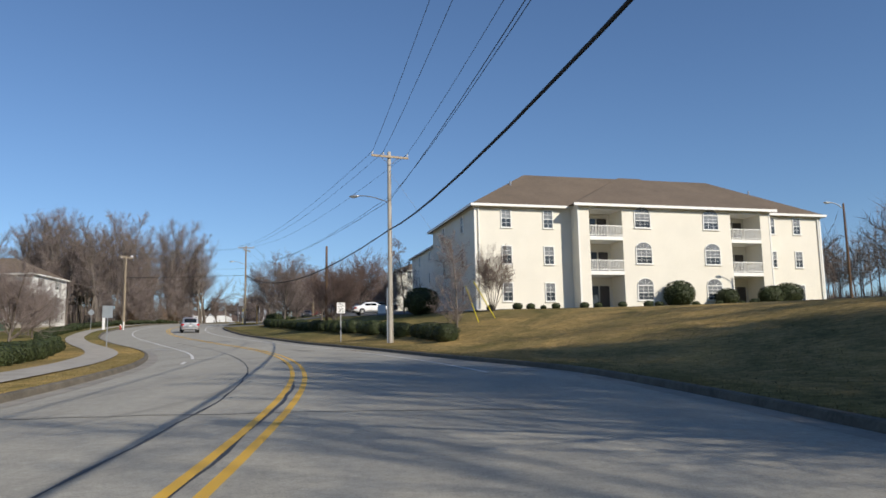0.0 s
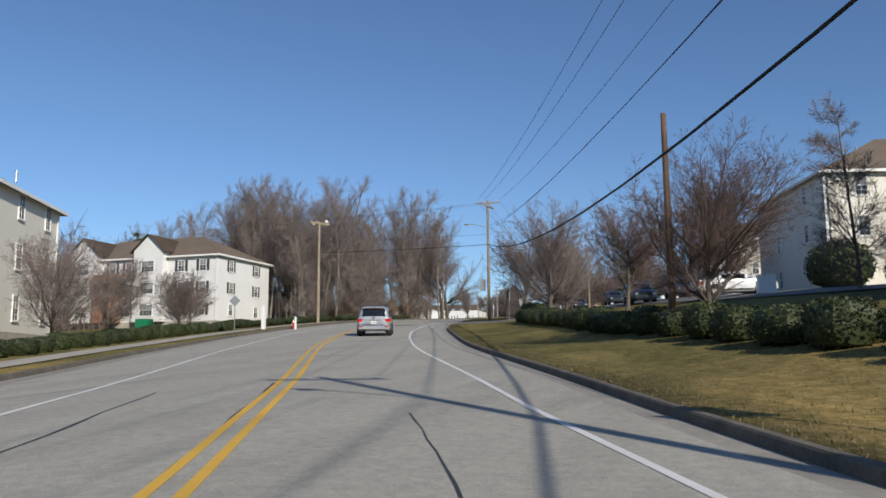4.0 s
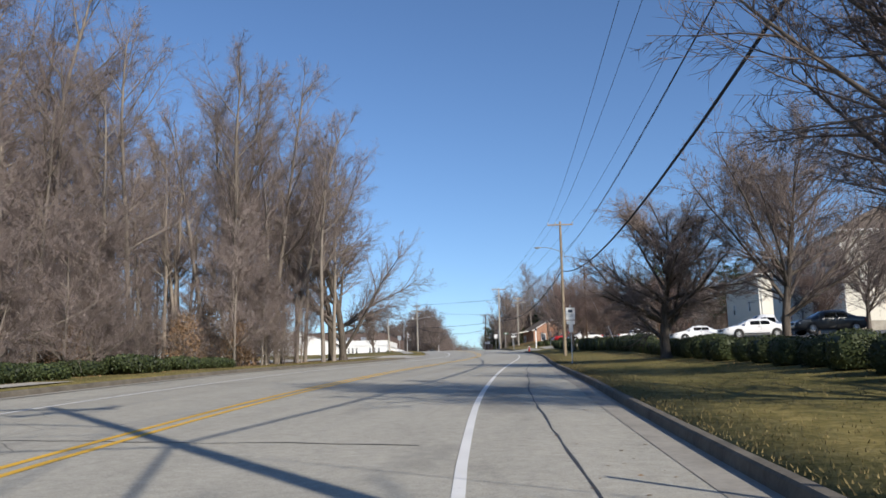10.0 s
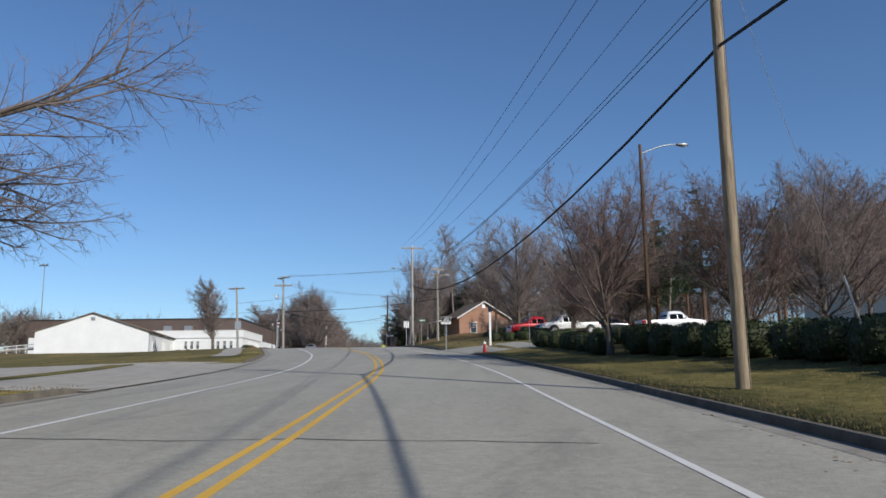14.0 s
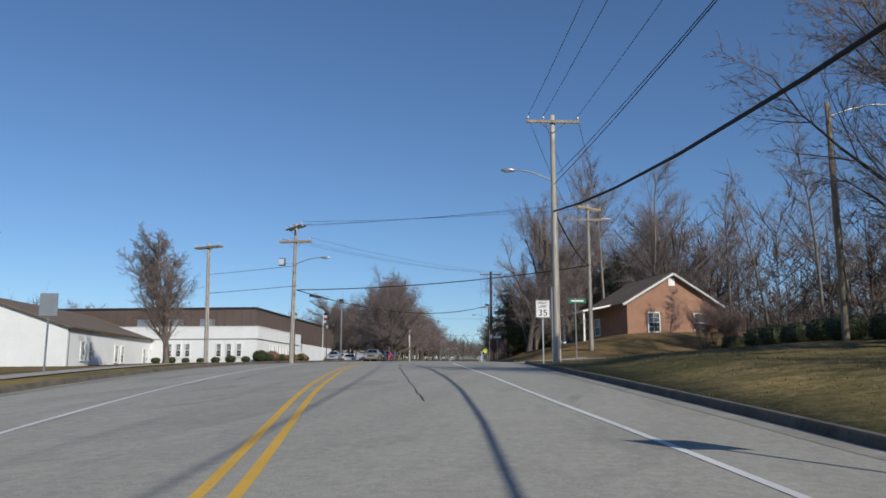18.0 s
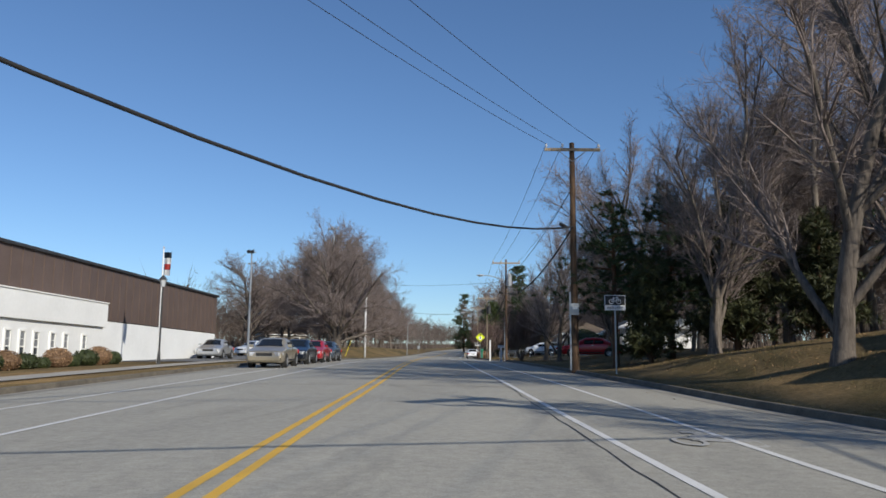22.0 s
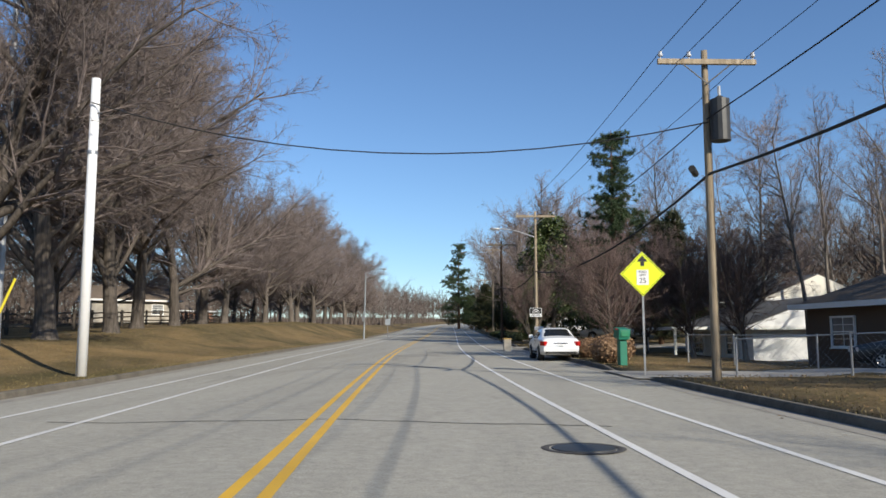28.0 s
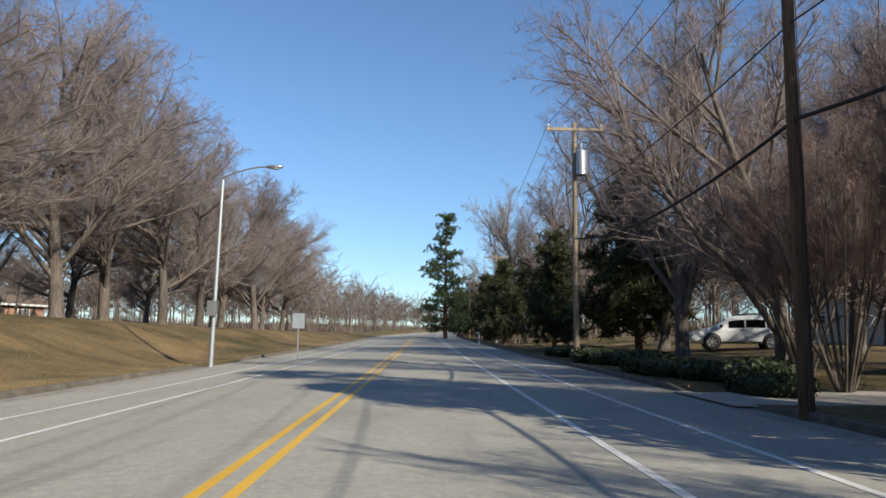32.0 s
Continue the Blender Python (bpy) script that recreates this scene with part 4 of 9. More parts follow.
def leafy_proto(name, seed, h, r, spread, leaf_m, n, size):
    rng = np.random.default_rng(seed)
    root = new(name)
    S = Segs()
    o = dict(BASE)
    o.update(seg=[6, 4, 2], clear=[0.2, 0.3, 1], kids=[4, 3, 0], angle=[(40, 75), (30, 60), (0, 1)], ratio=[0.4, 0.5, 0], cone=[0.7, 0.5, 0])
    grow(S, random.Random(seed), (0.0, 0.0, 0.0), (0, 0, 1.0), h * 0.9, r, 0, 2, o)
    part("trunk", S.mesh("trunk", M["bark"], (0, 1, 2), {0: 8, 1: 4, 2: 3}), None, root)
    cs, rs = [], []
    for i in range(110):
        f = rng.uniform(0.1, 1)
        a, w = rng.uniform(0, 2 * math.pi), spread * (1 - 0.75 * f ** 1.6) * math.sqrt(rng.uniform(0.2, 1))
        cs.append((w * math.cos(a), w * math.sin(a), h * f))
        rs.append([rng.uniform(0.5, 1.0)] * 3)
    V, F = leaf_cloud(rng, cs, rs, n, size, outward=0.45, aspect=0.9)
    part("foliage", big_mesh("foliage", V, F, leaf_m), None, root, "glossy dark evergreen leaves")
    return root


magnolia = leafy_proto("magnolia_tree", 400, 9.0, 0.2, 3.3, M["magnolia"], 20000, 0.125)
beech_low = leafy_proto("beech_sapling", 401, 4.2, 0.05, 1.9, M["dry_leaf"], 1500, 0.1)

# woods beside the road on the left
rng = np.random.default_rng(5)
L_WOOD = "tall bare hardwood tree at the edge of the woods"
for i in range(120):
    y = rng.uniform(136, 196)
    edge = np.interp(y, [136, 150, 170, 184, 196], [-20, -16, -13.5, -12.5, -16])
    d = edge - rng.exponential(13) - rng.uniform(0, 3)
    p = at(y, d)
    put(wood_trees[i % 5], p.x, p.y, None, rng.uniform(0.62, 0.95), L_WOOD, "tree", "trees of the roadside woods")
for i in range(46):
    y = rng.uniform(134, 192)
    edge = np.interp(y, [134, 150, 170, 184, 196], [-17, -14, -12, -11.5, -14])
    p = at(y, edge - rng.exponential(5))
    put(low_trees[i % 3], p.x, p.y, None, rng.uniform(0.6, 1.1), "slender bare understorey tree at the edge of the woods", "tree", "understorey of the roadside woods")
for i in range(16):
    y = rng.uniform(150, 184)
    p = at(y, np.interp(y, [134, 150, 170, 184], [-17, -15, -12.5, -12]) - rng.uniform(0, 4))
    put(beech_low, p.x, p.y, None, rng.uniform(0.45, 1.0), "young beech keeping its dry tan leaves under bare trees", "tree", "dry-leaved saplings")
for i in range(26):
    y = 112 + i * 2.25
    p = at(y, KL(y) - 6.2 - 0.8 * math.sin(i * 1.7) + (1.2 if y > 140 else 0))
    put(ivy, p.x, p.y, 90 + heading(y) + rng.uniform(-15, 15), rng.uniform(0.8, 1.15), "low dark green hedge of ivy along the woods", "hedge", "low hedge at the woods")
# woods behind the left apartments and further round
for i in range(70):
    y = rng.uniform(146, 215)
    x = -62 - rng.uniform(6, 60) - (y - 146) * 0.1
    put(far_trees[i % 3] if i % 3 else wood_trees[i % 5], x, y, None, rng.uniform(0.62, 0.85), "tall bare tree in the woods behind the flats", "tree", "trees of the back woods")
for x, y, s in ((-82, 150, 1.0), (-96, 152, 0.9), (-70, 160, 0.9), (-78, 172, 0.9)):
    put(pines[0], x, y, None, s, "dark green pine among bare trees", "pine tree", "pines in the woods")


def far_wood(name, pts, label, seed, h=(9, 15), spread=3.4, material=None, k=430):
    """Distant bare wood joined into one mesh: trunks, limbs and sprays of twigs."""
    rng = np.random.default_rng(seed)
    V = []

    def spikes(p, d, wd):
        s = np.cross(d, rng.normal(0, 1, d.shape))
        s /= np.linalg.norm(s, axis=1, keepdims=True)
        V.append(np.stack([p - s * wd, p + s * wd, p + d], 1).reshape(-1, 3))

    for x, y in pts:
        z = land(x, y) if -80 < y < 1000 else zc(1000)
        H = rng.uniform(*h)
        sp = spread * rng.uniform(0.75, 1.25)
        m = 15
        f = rng.uniform(0.1, 0.8, m)
        a = rng.uniform(0, 2 * math.pi, m)
        o = np.array((x, y, z))
        base_p = o + np.stack([np.zeros(m), np.zeros(m), H * (0.12 + 0.62 * f)], 1)
        reach = sp * np.sqrt(np.clip(1 - (f - 0.3) ** 2 * 1.9, 0.2, 1))
        limb = np.stack([np.cos(a) * reach, np.sin(a) * reach, H * (0.12 + 0.25 * rng.uniform(0, 1, m))], 1)
        spikes(base_p, limb, np.full((m, 1), 0.055))
        i = rng.integers(0, m, k)
        u = rng.uniform(0.2, 1.05, (k, 1))
        p = base_p[i] + limb[i] * u
        d = limb[i] / np.linalg.norm(limb[i], axis=1, keepdims=True) * 0.5 + rng.normal(0, 0.55, (k, 3)) + (0, 0, 0.35)
        spikes(p, d * rng.uniform(0.7, 1.9, (k, 1)) * H / 13, rng.uniform(0.02, 0.055, (k, 1)))
        nb = 70
        a = rng.uniform(0, 2 * math.pi, nb)
        w = sp * 1.2 * np.sqrt(rng.uniform(0, 1, nb))
        q = o + np.stack([np.cos(a) * w, np.sin(a) * w, np.full(nb, -0.2)], 1)
        spikes(q, np.stack([rng.normal(0, 0.5, nb), rng.normal(0, 0.5, nb), rng.uniform(0.8, 3.4, nb)], 1), rng.uniform(0.04, 0.16, (nb, 1)))
        spikes(np.array([o - (0, 0, 0.3)] * 2), np.array([(0.3 * rng.normal(), 0.3 * rng.normal(), H * 0.95)] * 2), np.full((2, 1), 0.17))
    V = np.concatenate(V)
    ob = new(name, big_mesh(name, V, np.arange(len(V)).reshape(-1, 3), material or M["twig_far"]))
    return tagged(ob, label, "woods", kind="stuff")


rng = np.random.default_rng(11)
pts = [(-150 - rng.uniform(0, 60) - 0.13 * (y - 300), y) for y in rng.uniform(225, 640, 420)]
far_wood("far_woods", pts, "distant bare winter woods behind the playing fields", 1, (12, 16), 4.4, k=560)
pts = [(xc(min(y, 1000)) - rng.uniform(16, 90), y) for y in rng.uniform(570, 900, 230)] + [(xc(min(y, 1000)) + rng.uniform(11, 70), y) for y in rng.uniform(515, 760, 190)]
far_wood("far_woods", pts, "distant bare winter woods along the far road", 2, (11, 18), 4.4)
pts = [(xc(y) - rng.uniform(34, 85), y) for y in rng.uniform(405, 575, 110)]
far_wood("park_trees", pts, "bare park trees beyond the split-rail fence", 6, (9, 14), 4.2)
pts = [(55 + rng.uniform(0, 60) + 0.05 * y, y) for y in rng.uniform(20, 140, 110)] + [(30 + rng.uniform(0, 70), y) for y in rng.uniform(140, 330, 220)]
far_wood("far_woods", pts, "distant bare winter woods behind the apartment blocks", 3, (12, 18), 3.8)
pts = [(x, y) for x, y in zip(rng.uniform(-130, -75, 160), rng.uniform(60, 130, 160)) if x < -78 - 0.1 * (y - 60)]
far_wood("far_woods", pts, "distant bare winter woods behind the white flats", 4, (9, 15), 3.6)
pts = [(rng.uniform(-46, 20), y) for y in rng.uniform(318, 540, 300)]
far_wood("far_woods", pts, "bare winter woods behind the bungalows", 5, (12, 18), 4.2)

# street trees in the lawns, right and left
put(low_trees[1], 0.7, 49.2, None, 0.72, "slender pale bare tree on the lawn", "tree", "slender lawn trees")
put(myrtles[0], 4.1, 65.6, None, 0.62, "pale many-stemmed bare shrub against the flats", "tree", "crape myrtles")
for x, y, s, k in ((-10.1, 74, 0.75, 1), (-14.5, 96, 0.85, 3), (-23.4, 119, 1.22, 0), (-11, 108, 1.0, 1), (-29.9, 138.5, 1.2, 2), (-26.5, 147, 1.1, 0), (-28.2, 162.2, 1.25, 2), (-14, 187, 0.95, 0),
                   (-28, 205, 0.8, 1), (-34.0, 218, 0.85, 1), (-37.2, 252, 0.9, 0), (-38.3, 226, 1.15, 1), (-41.5, 262.0, 1.35, 0), (-33, 266, 1.1, 2), (-31, 262, 0.9, 1), (-16, 130, 0.9, 0), (-9, 128, 0.85, 2), (-20, 178, 0.9, 2), (6, 118, 0.9, 0), (-17, 200, 0.85, 3), (-10, 225, 0.9, 2)):
    put(street_trees[k], x, y, None, s, "bare round-headed ornamental tree on the lawn by the car park", "tree", "ornamental lawn trees")
put(low_trees[0], -4.0, 84.0, None, 0.95, "slender bare tree on the lawn", "tree", "slender lawn trees")
put(oaks[0], -32.5, 168.3, 115, 0.66, "broad bare tree with bold pruned limbs behind the hedge", "tree", "ornamental lawn trees")
for x, y, s, k in ((-49, 100, 0.85, 0), (-58, 112, 0.9, 1), (-64, 122, 0.8, 3), (-45.5, 88, 0.9, 2), (-40, 78, 0.95, 0), (-36, 64, 0.95, 1), (-33, 50, 1.1, 2), (-24.5, 45, 0.9, 3)):
    put(street_trees[k - k % 2], x, y, None, s * 0.72, "bare ornamental tree in front of the cream flats", "tree", "ornamental trees by the cream flats")

put(oaks[1], -29.5, 38, None, 0.85, "bare spreading tree beside the low hedge", "tree")

# ---- buildings ----
def add_quad(bm, pts):
    return bm.faces.new([bm.verts.new(p) for p in pts])


def window_part(parent, c, w, h, face, arch=False, shutters=False, cols=2):
    """A sash window set on a wall. face: 'x+', 'x-', 'y-', 'y+' in the building's own axes."""
    ax = {"y-": (Vector((1, 0, 0)), Vector((0, -1, 0))), "y+": (Vector((-1, 0, 0)), Vector((0, 1, 0))), "x-": (Vector((0, -1, 0)), Vector((-1, 0, 0))), "x+": (Vector((0, 1, 0)), Vector((1, 0, 0)))}[face]
    u, n = ax
    c = Vector(c)
    rz = math.atan2(u.y, u.x)
    t = 0.07

    def ring(z, w2, h2):
        return [c + u * sx * w2 + Vector((0, 0, sz * h2)) + n * z for sx, sz in ((-1, -1), (1, -1), (1, 1), (-1, 1))]

    loops = [ring(0.0, w / 2 + t, h / 2 + t), ring(0.075, w / 2 + t, h / 2 + t), ring(0.075, w / 2 - 0.01, h / 2 - 0.01), ring(0.0, w / 2 - 0.01, h / 2 - 0.01)]
    V = [p for r in loops for p in r]
    win = part("window", mesh_of("window", V, [(4 * j + k, 4 * j + (k + 1) % 4, 4 * j + 4 + (k + 1) % 4, 4 * j + 4 + k) for j in range(3) for k in range(4)], M["white"]), None, parent)
    part("sash_rail", box(c + n * 0.03, (w - 0.02, 0.04, 0.055), rz), M["white"], win)
    part("sill", box(c + Vector((0, 0, -h / 2 - t - 0.02)) + n * 0.06, (w + 0.24, 0.12, 0.045), rz), M["white"], win)
    for k in range(1, cols):
        part("glazing_bar", box(c + u * (w * (k / cols - 0.5)) + n * 0.02, (0.022, 0.022, h - 0.02), rz), M["white"], win)
    for zz in (-h / 4, h / 4):
        part("glazing_bar", box(c + Vector((0, 0, zz)) + n * 0.022, (w - 0.02, 0.02, 0.02), rz), M["white"], win)
    if arch:
        r = w / 2 + t / 2
        V, Fc = tube_arrays([c + u * r * math.cos(math.pi * k / 14) + Vector((0, 0, h / 2 + t / 2 + r * 0.8 * math.sin(math.pi * k / 14))) + n * 0.03 for k in range(15)], 0.045, 6)
        part("arch_trim", mesh_of("arch_trim", V, Fc, M["white"], True), None, win)
        for k in (0.25, 0.5, 0.75):
            a = math.pi * k
            part("glazing_bar", rod(c + Vector((0, 0, h / 2)) + n * 0.025, c + u * r * math.cos(a) + Vector((0, 0, h / 2 + r * 0.8 * math.sin(a))) + n * 0.025, 0.014, n=4), M["white"], win)
    for zz in (-h / 4, h / 4):
        part("pane", box(c + Vector((0, 0, zz)) + n * 0.004, (w, 0.02, h / 2 - 0.03), rz), M["glass_blind"] if zz > 0 else M["glass"], win)
    if arch:
        bm = bmesh.new()
        cen = bm.verts.new(c + Vector((0, 0, h / 2)) + n * 0.012)
        ring = [bm.verts.new(c + u * (w / 2) * math.cos(math.pi * k / 12) + Vector((0, 0, h / 2 + w * 0.42 * math.sin(math.pi * k / 12))) + n * 0.012) for k in range(13)]
        for k in range(12):
            bm.faces.new((cen, ring[k], ring[k + 1]))
        part("fanlight", bm, M["glass_blind"], win)
    if shutters:
        for s in (-1, 1):
            part("shutter", box(c + u * s * (w / 2 + 0.3) + n * 0.03, (0.38, 0.05, h + 0.1), rz), M["door"], win, "dark louvred shutter")
    return win


def hip_roof(x0, y0, x1, y1, z, h, over=0.45, gable=False):
    """Hipped roof over a rectangle, with its soffit thickness."""
    bm = bmesh.new()
    x0, y0, x1, y1 = x0 - over, y0 - over, x1 + over, y1 + over
    if x1 - x0 >= y1 - y0:
        k = 0 if gable else (y1 - y0) / 2
        r0, r1 = (x0 + k, (y0 + y1) / 2, z + h), (x1 - k, (y0 + y1) / 2, z + h)
        B = [(x0, y0), (x1, y0), (x1, y1), (x0, y1)]
        tri = [(B[0], B[1], (r1, r0)), (B[2], B[3], (r0, r1))]
        ends = [(B[1], B[2], r1), (B[3], B[0], r0)]
    else:
        k = 0 if gable else (x1 - x0) / 2
        r0, r1 = ((x0 + x1) / 2, y0 + k, z + h), ((x0 + x1) / 2, y1 - k, z + h)
        B = [(x0, y0), (x1, y0), (x1, y1), (x0, y1)]
        tri = [(B[1], B[2], (r1, r0)), (B[3], B[0], (r0, r1))]
        ends = [(B[0], B[1], r0), (B[2], B[3], r1)]
    for a, b, (c, d) in tri:
        add_quad(bm, [(*a, z), (*b, z), c, d])
    for a, b, c in ends:
        add_quad(bm, [(*a, z), (*b, z), c])
    bm.faces.new([bm.verts.new((*p, z)) for p in reversed(B)])
    bmesh.ops.remove_doubles(bm, verts=bm.verts, dist=0.001)
    bmesh.ops.recalc_face_normals(bm, faces=bm.faces)
    return bm


def fascia(x0, y0, x1, y1, z, over=0.45):
    bm = bmesh.new()
    x0, y0, x1, y1 = x0 - over, y0 - over, x1 + over, y1 + over
    for c, s in ((((x0 + x1) / 2, y0 - 0.03, z - 0.05), (x1 - x0 + 0.1, 0.08, 0.22)), (((x0 + x1) / 2, y1 + 0.03, z - 0.05), (x1 - x0 + 0.1, 0.08, 0.22)),
                 ((x0 - 0.03, (y0 + y1) / 2, z - 0.05), (0.08, y1 - y0, 0.22)), ((x1 + 0.03, (y0 + y1) / 2, z - 0.05), (0.08, y1 - y0, 0.22))):
        add_box(bm, c, s)
    return bm


def place(x, y, z, rz):
    return Matrix.Translation((x, y, z)) @ Euler((0, 0, radians(rz))).to_matrix().to_4x4()


def balcony(parent, x0, x1, yf, z, depth=1.6):
    """A white railed balcony; yf: the front edge."""
    fl = part("balcony", box(((x0 + x1) / 2, yf + depth / 2, z), (x1 - x0, depth, 0.34)), M["white"], parent, "white railed balcony")
    bm = bmesh.new()
    add_box(bm, ((x0 + x1) / 2, yf + 0.05, z + 1.12), (x1 - x0, 0.08, 0.07))
    add_box(bm, ((x0 + x1) / 2, yf + 0.05, z + 0.28), (x1 - x0, 0.06, 0.06))
    part("rail", bm, M["white"], fl)
    n = int((x1 - x0) / 0.14)
    bm = bmesh.new()
    for k in range(n + 1):
        add_box(bm, (x0 + (x1 - x0) * k / n, yf + 0.05, z + 0.7), (0.045, 0.045, 0.84))
    part("balusters", bm, M["white"], fl)


def apartment(m, label, L=35.5, D=15.0, H=9.2, bay=True, detail=True, back=None):
    """Three-storey flats; own axes: x along the front, y into the block, front at y = 0."""
    a = thing("apartment_building", m, label, "apartment building", "cream apartment blocks")
    bx0, bx1, pro = 9.0, 28.7, 1.5
    if bay:
        cut = [(10.1, 13.3), (24.4, 27.6)]
        part("wall", box((bx0 / 2, D / 2, H / 2), (bx0, D, H)), M["siding"], a)
        part("wall", box(((L + bx1) / 2, D / 2, H / 2), (L - bx1, D, H)), M["siding"], a)
        part("wall", box(((bx0 + bx1) / 2, D / 2 + 0.5, H / 2), (bx1 - bx0 - 0.01, D - 1, H)), M["siding"], a)
        for x0, x1 in ((bx0, 10.1), (13.3, 24.4), (27.6, bx1)):
            part("wall", box(((x0 + x1) / 2, (1 - pro) / 2, H / 2), (x1 - x0, 1 + pro, H)), M["siding"], a)
        for x0, x1 in cut:
            for k in range(3):
                if k:
                    balcony(a, x0, x1, -pro, k * 3.1 + 0.05, 2.4)
                part("glass_door", box((x0 + 1.0, 0.93, k * 3.1 + 1.15), (1.5, 0.12, 2.1)), M["glass"], a, "dark glazed balcony door")
                part("door_frame", box((x0 + 2.4, 0.94, k * 3.1 + 1.15), (0.9, 0.1, 2.1)), M["door"], a)
            part("lintel", box(((x0 + x1) / 2, -pro + 1.2, H - 0.18), (x1 - x0, 2.4, 0.36)), M["white"], a)
        for x in (bx0 + 0.07, bx1 - 0.07):
            part("corner_board", box((x, -pro - 0.01, H / 2), (0.14, 0.06, H)), M["white"], a)
    else:
        part("wall", box((L / 2, D / 2, H / 2), (L, D, H)), M["siding"], a)
    part("foundation", box((L / 2, D / 2, -1.2), (L - 0.04, D - 0.04, 2.4)), M["concrete"], a)
    for x in (0.0, L):
        part("corner_board", box((x, -0.01, H / 2), (0.16, 0.08, H)), M["white"], a)
    for k in range(3):
        z = k * 3.25 + 1.55
        for x in ((2.85, 6.8) if bay else (2.85, 6.8, 11, 15, 19.5, 23.5, 28, 32.5)):
            if x < L - 1:
                window_part(a, (x, 0, z), 0.85, 1.55, "y-", cols=2)
        if bay:
            for x in (15.3, 22.3):
                window_part(a, (x, -pro, z - 0.15), 1.5, 1.25, "y-", arch=True, cols=3)
            for x in (29.9, 32.8):
                window_part(a, (x, 0, z), 0.75, 1.5, "y-")
        for y in (4.0, 10.5):
            window_part(a, (0, y, z), 0.8, 1.45, "x-")
    roof = part("roof", hip_roof(0, 0, L, D, H, 4.7 if bay else 3.9), M["shingle"], a)
    part("fascia", fascia(0, 0, L, D, H - 0.02), M["white"], roof, "white fascia board")
    if bay:
        bm = hip_roof(bx0, -pro, bx1, D + pro - 0.6, H + 0.02, 4.72)
        part("bay_roof", bm, M["shingle"], a)
        part("bay_fascia", box(((bx0 + bx1) / 2, -pro - 0.47, H - 0.05), (bx1 - bx0 + 0.98, 0.09, 0.24)), M["white"], a)
    for k, x in enumerate((5, 12.5, 20, 26, 31)):
        part("vent", rod((x, D / 2 - 3 + k % 2, H + 2.4), (x, D / 2 - 3 + k % 2, H + 3.3), 0.09), M["metal"], roof)
    for x in (0.3, L - 0.3):
        part("downpipe", box((x, -0.1, H / 2), (0.09, 0.09, H - 0.3)), M["white"], a)
    return a


A_LAB = "cream three-storey apartment block"
apartment(place(2.9, 68.2, 5.5, 14.5), "cream three-storey apartment block with railed balconies and brown roof")
apartment(place(-0.6, 115.5, 8.9, 14.5), "cream three-storey apartment block beyond the car park", D=16)
apartment(place(-9.3, 170.2, 11.6, 8), "cream three-storey apartment block behind hedge and car park", L=30, bay=False, D=16)
apartment(place(-11.5, 250.2, 15.7, 10), A_LAB + " with pines behind", L=20, bay=False, D=14)
apartment(place(-12.5, 236.7, 14.9, -86), A_LAB + " in shade", L=24, bay=False, D=14)


def gabled_flats(m, label, L=27, D=13, H=8.6):
    a = thing("apartment_building", m, label, "apartment building", "cream flats")
    part("wall", box((L / 2, D / 2, H / 2), (L, D, H)), M["siding_white"], a)
    part("foundation", box((L / 2, D / 2, -1.2), (L - 0.04, D - 0.04, 2.4)), M["concrete"], a)
    roof = part("roof", hip_roof(0, 0, L, D, H, 3.6), M["shingle"], a)
    part("fascia", fascia(0, 0, L, D, H - 0.02), M["white"], roof, "white fascia board")
    for gx in (6.5, 17.0):
        part("gable_bay", box((gx, 0.2, H / 2 + 0.4), (4.6, 2.4, H + 0.8)), M["siding_white"], a)
        for y in (-1.0, 1.4):
            bm = bmesh.new()
            add_quad(bm, [(gx - 2.3, y, H + 0.8), (gx + 2.3, y, H + 0.8), (gx, y, H + 2.9)])
            part("gable", bm, M["siding_white"], a)
        bm = bmesh.new()
        for s in (-1, 1):
            add_quad(bm, [(gx, -1.35, H + 3.05), (gx, 5.5, H + 3.05), (gx + s * 2.75, 5.5, H + 0.55), (gx + s * 2.75, -1.35, H + 0.55)])
        bmesh.ops.solidify(bm, geom=bm.faces[:], thickness=0.16)
        part("gable_roof", bm, M["shingle"], a)
        for k in range(3):
            window_part(a, (gx, -1.0, k * 2.9 + 1.5), 1.9, 1.4, "y-", cols=4)
    for k in range(3):
        for x in (2.0, 10.6, 13.2, 21.5, 24.8):
            window_part(a, (x, 0, k * 2.9 + 1.5), 0.95, 1.4, "y-", shutters=True)
        for y in (3.2, 9.5):
            window_part(a, (L, y, k * 2.9 + 1.5), 0.9, 1.4, "x+", shutters=k > 0)
    # brick entrance with an arch
    bm = bmesh.new()
    add_box(bm, (11.9, -0.9, 3.2), (0.6, 1.9, 6.4))
    add_box(bm, (9.3, -0.9, 3.2), (0.6, 1.9, 6.4))
    add_box(bm, (10.6, -0.9, 5.9), (2.1, 1.9, 1.0))
    part("brick_entrance", bm, M["brick"], a, "arched brick entrance tower")
    part("entrance_shade", box((10.6, -0.2, 2.7), (2.0, 0.5, 5.4)), M["shade_dark"], a)
    part("downpipe", box((L - 0.1, -0.08, H / 2), (0.09, 0.09, H)), M["white"], a)
    return a


gabled_flats(place(-69.8 - 27, 135.3, 8.8, 0.5), "white three-storey flats with gables and dark shutters")
apartment(place(-54.3 + 0.42 * 30, 92.6 - 0.908 * 30, 5.4, 114.8), "white-sided three-storey flats behind a low hedge", L=30, bay=False, D=13, H=8.9)

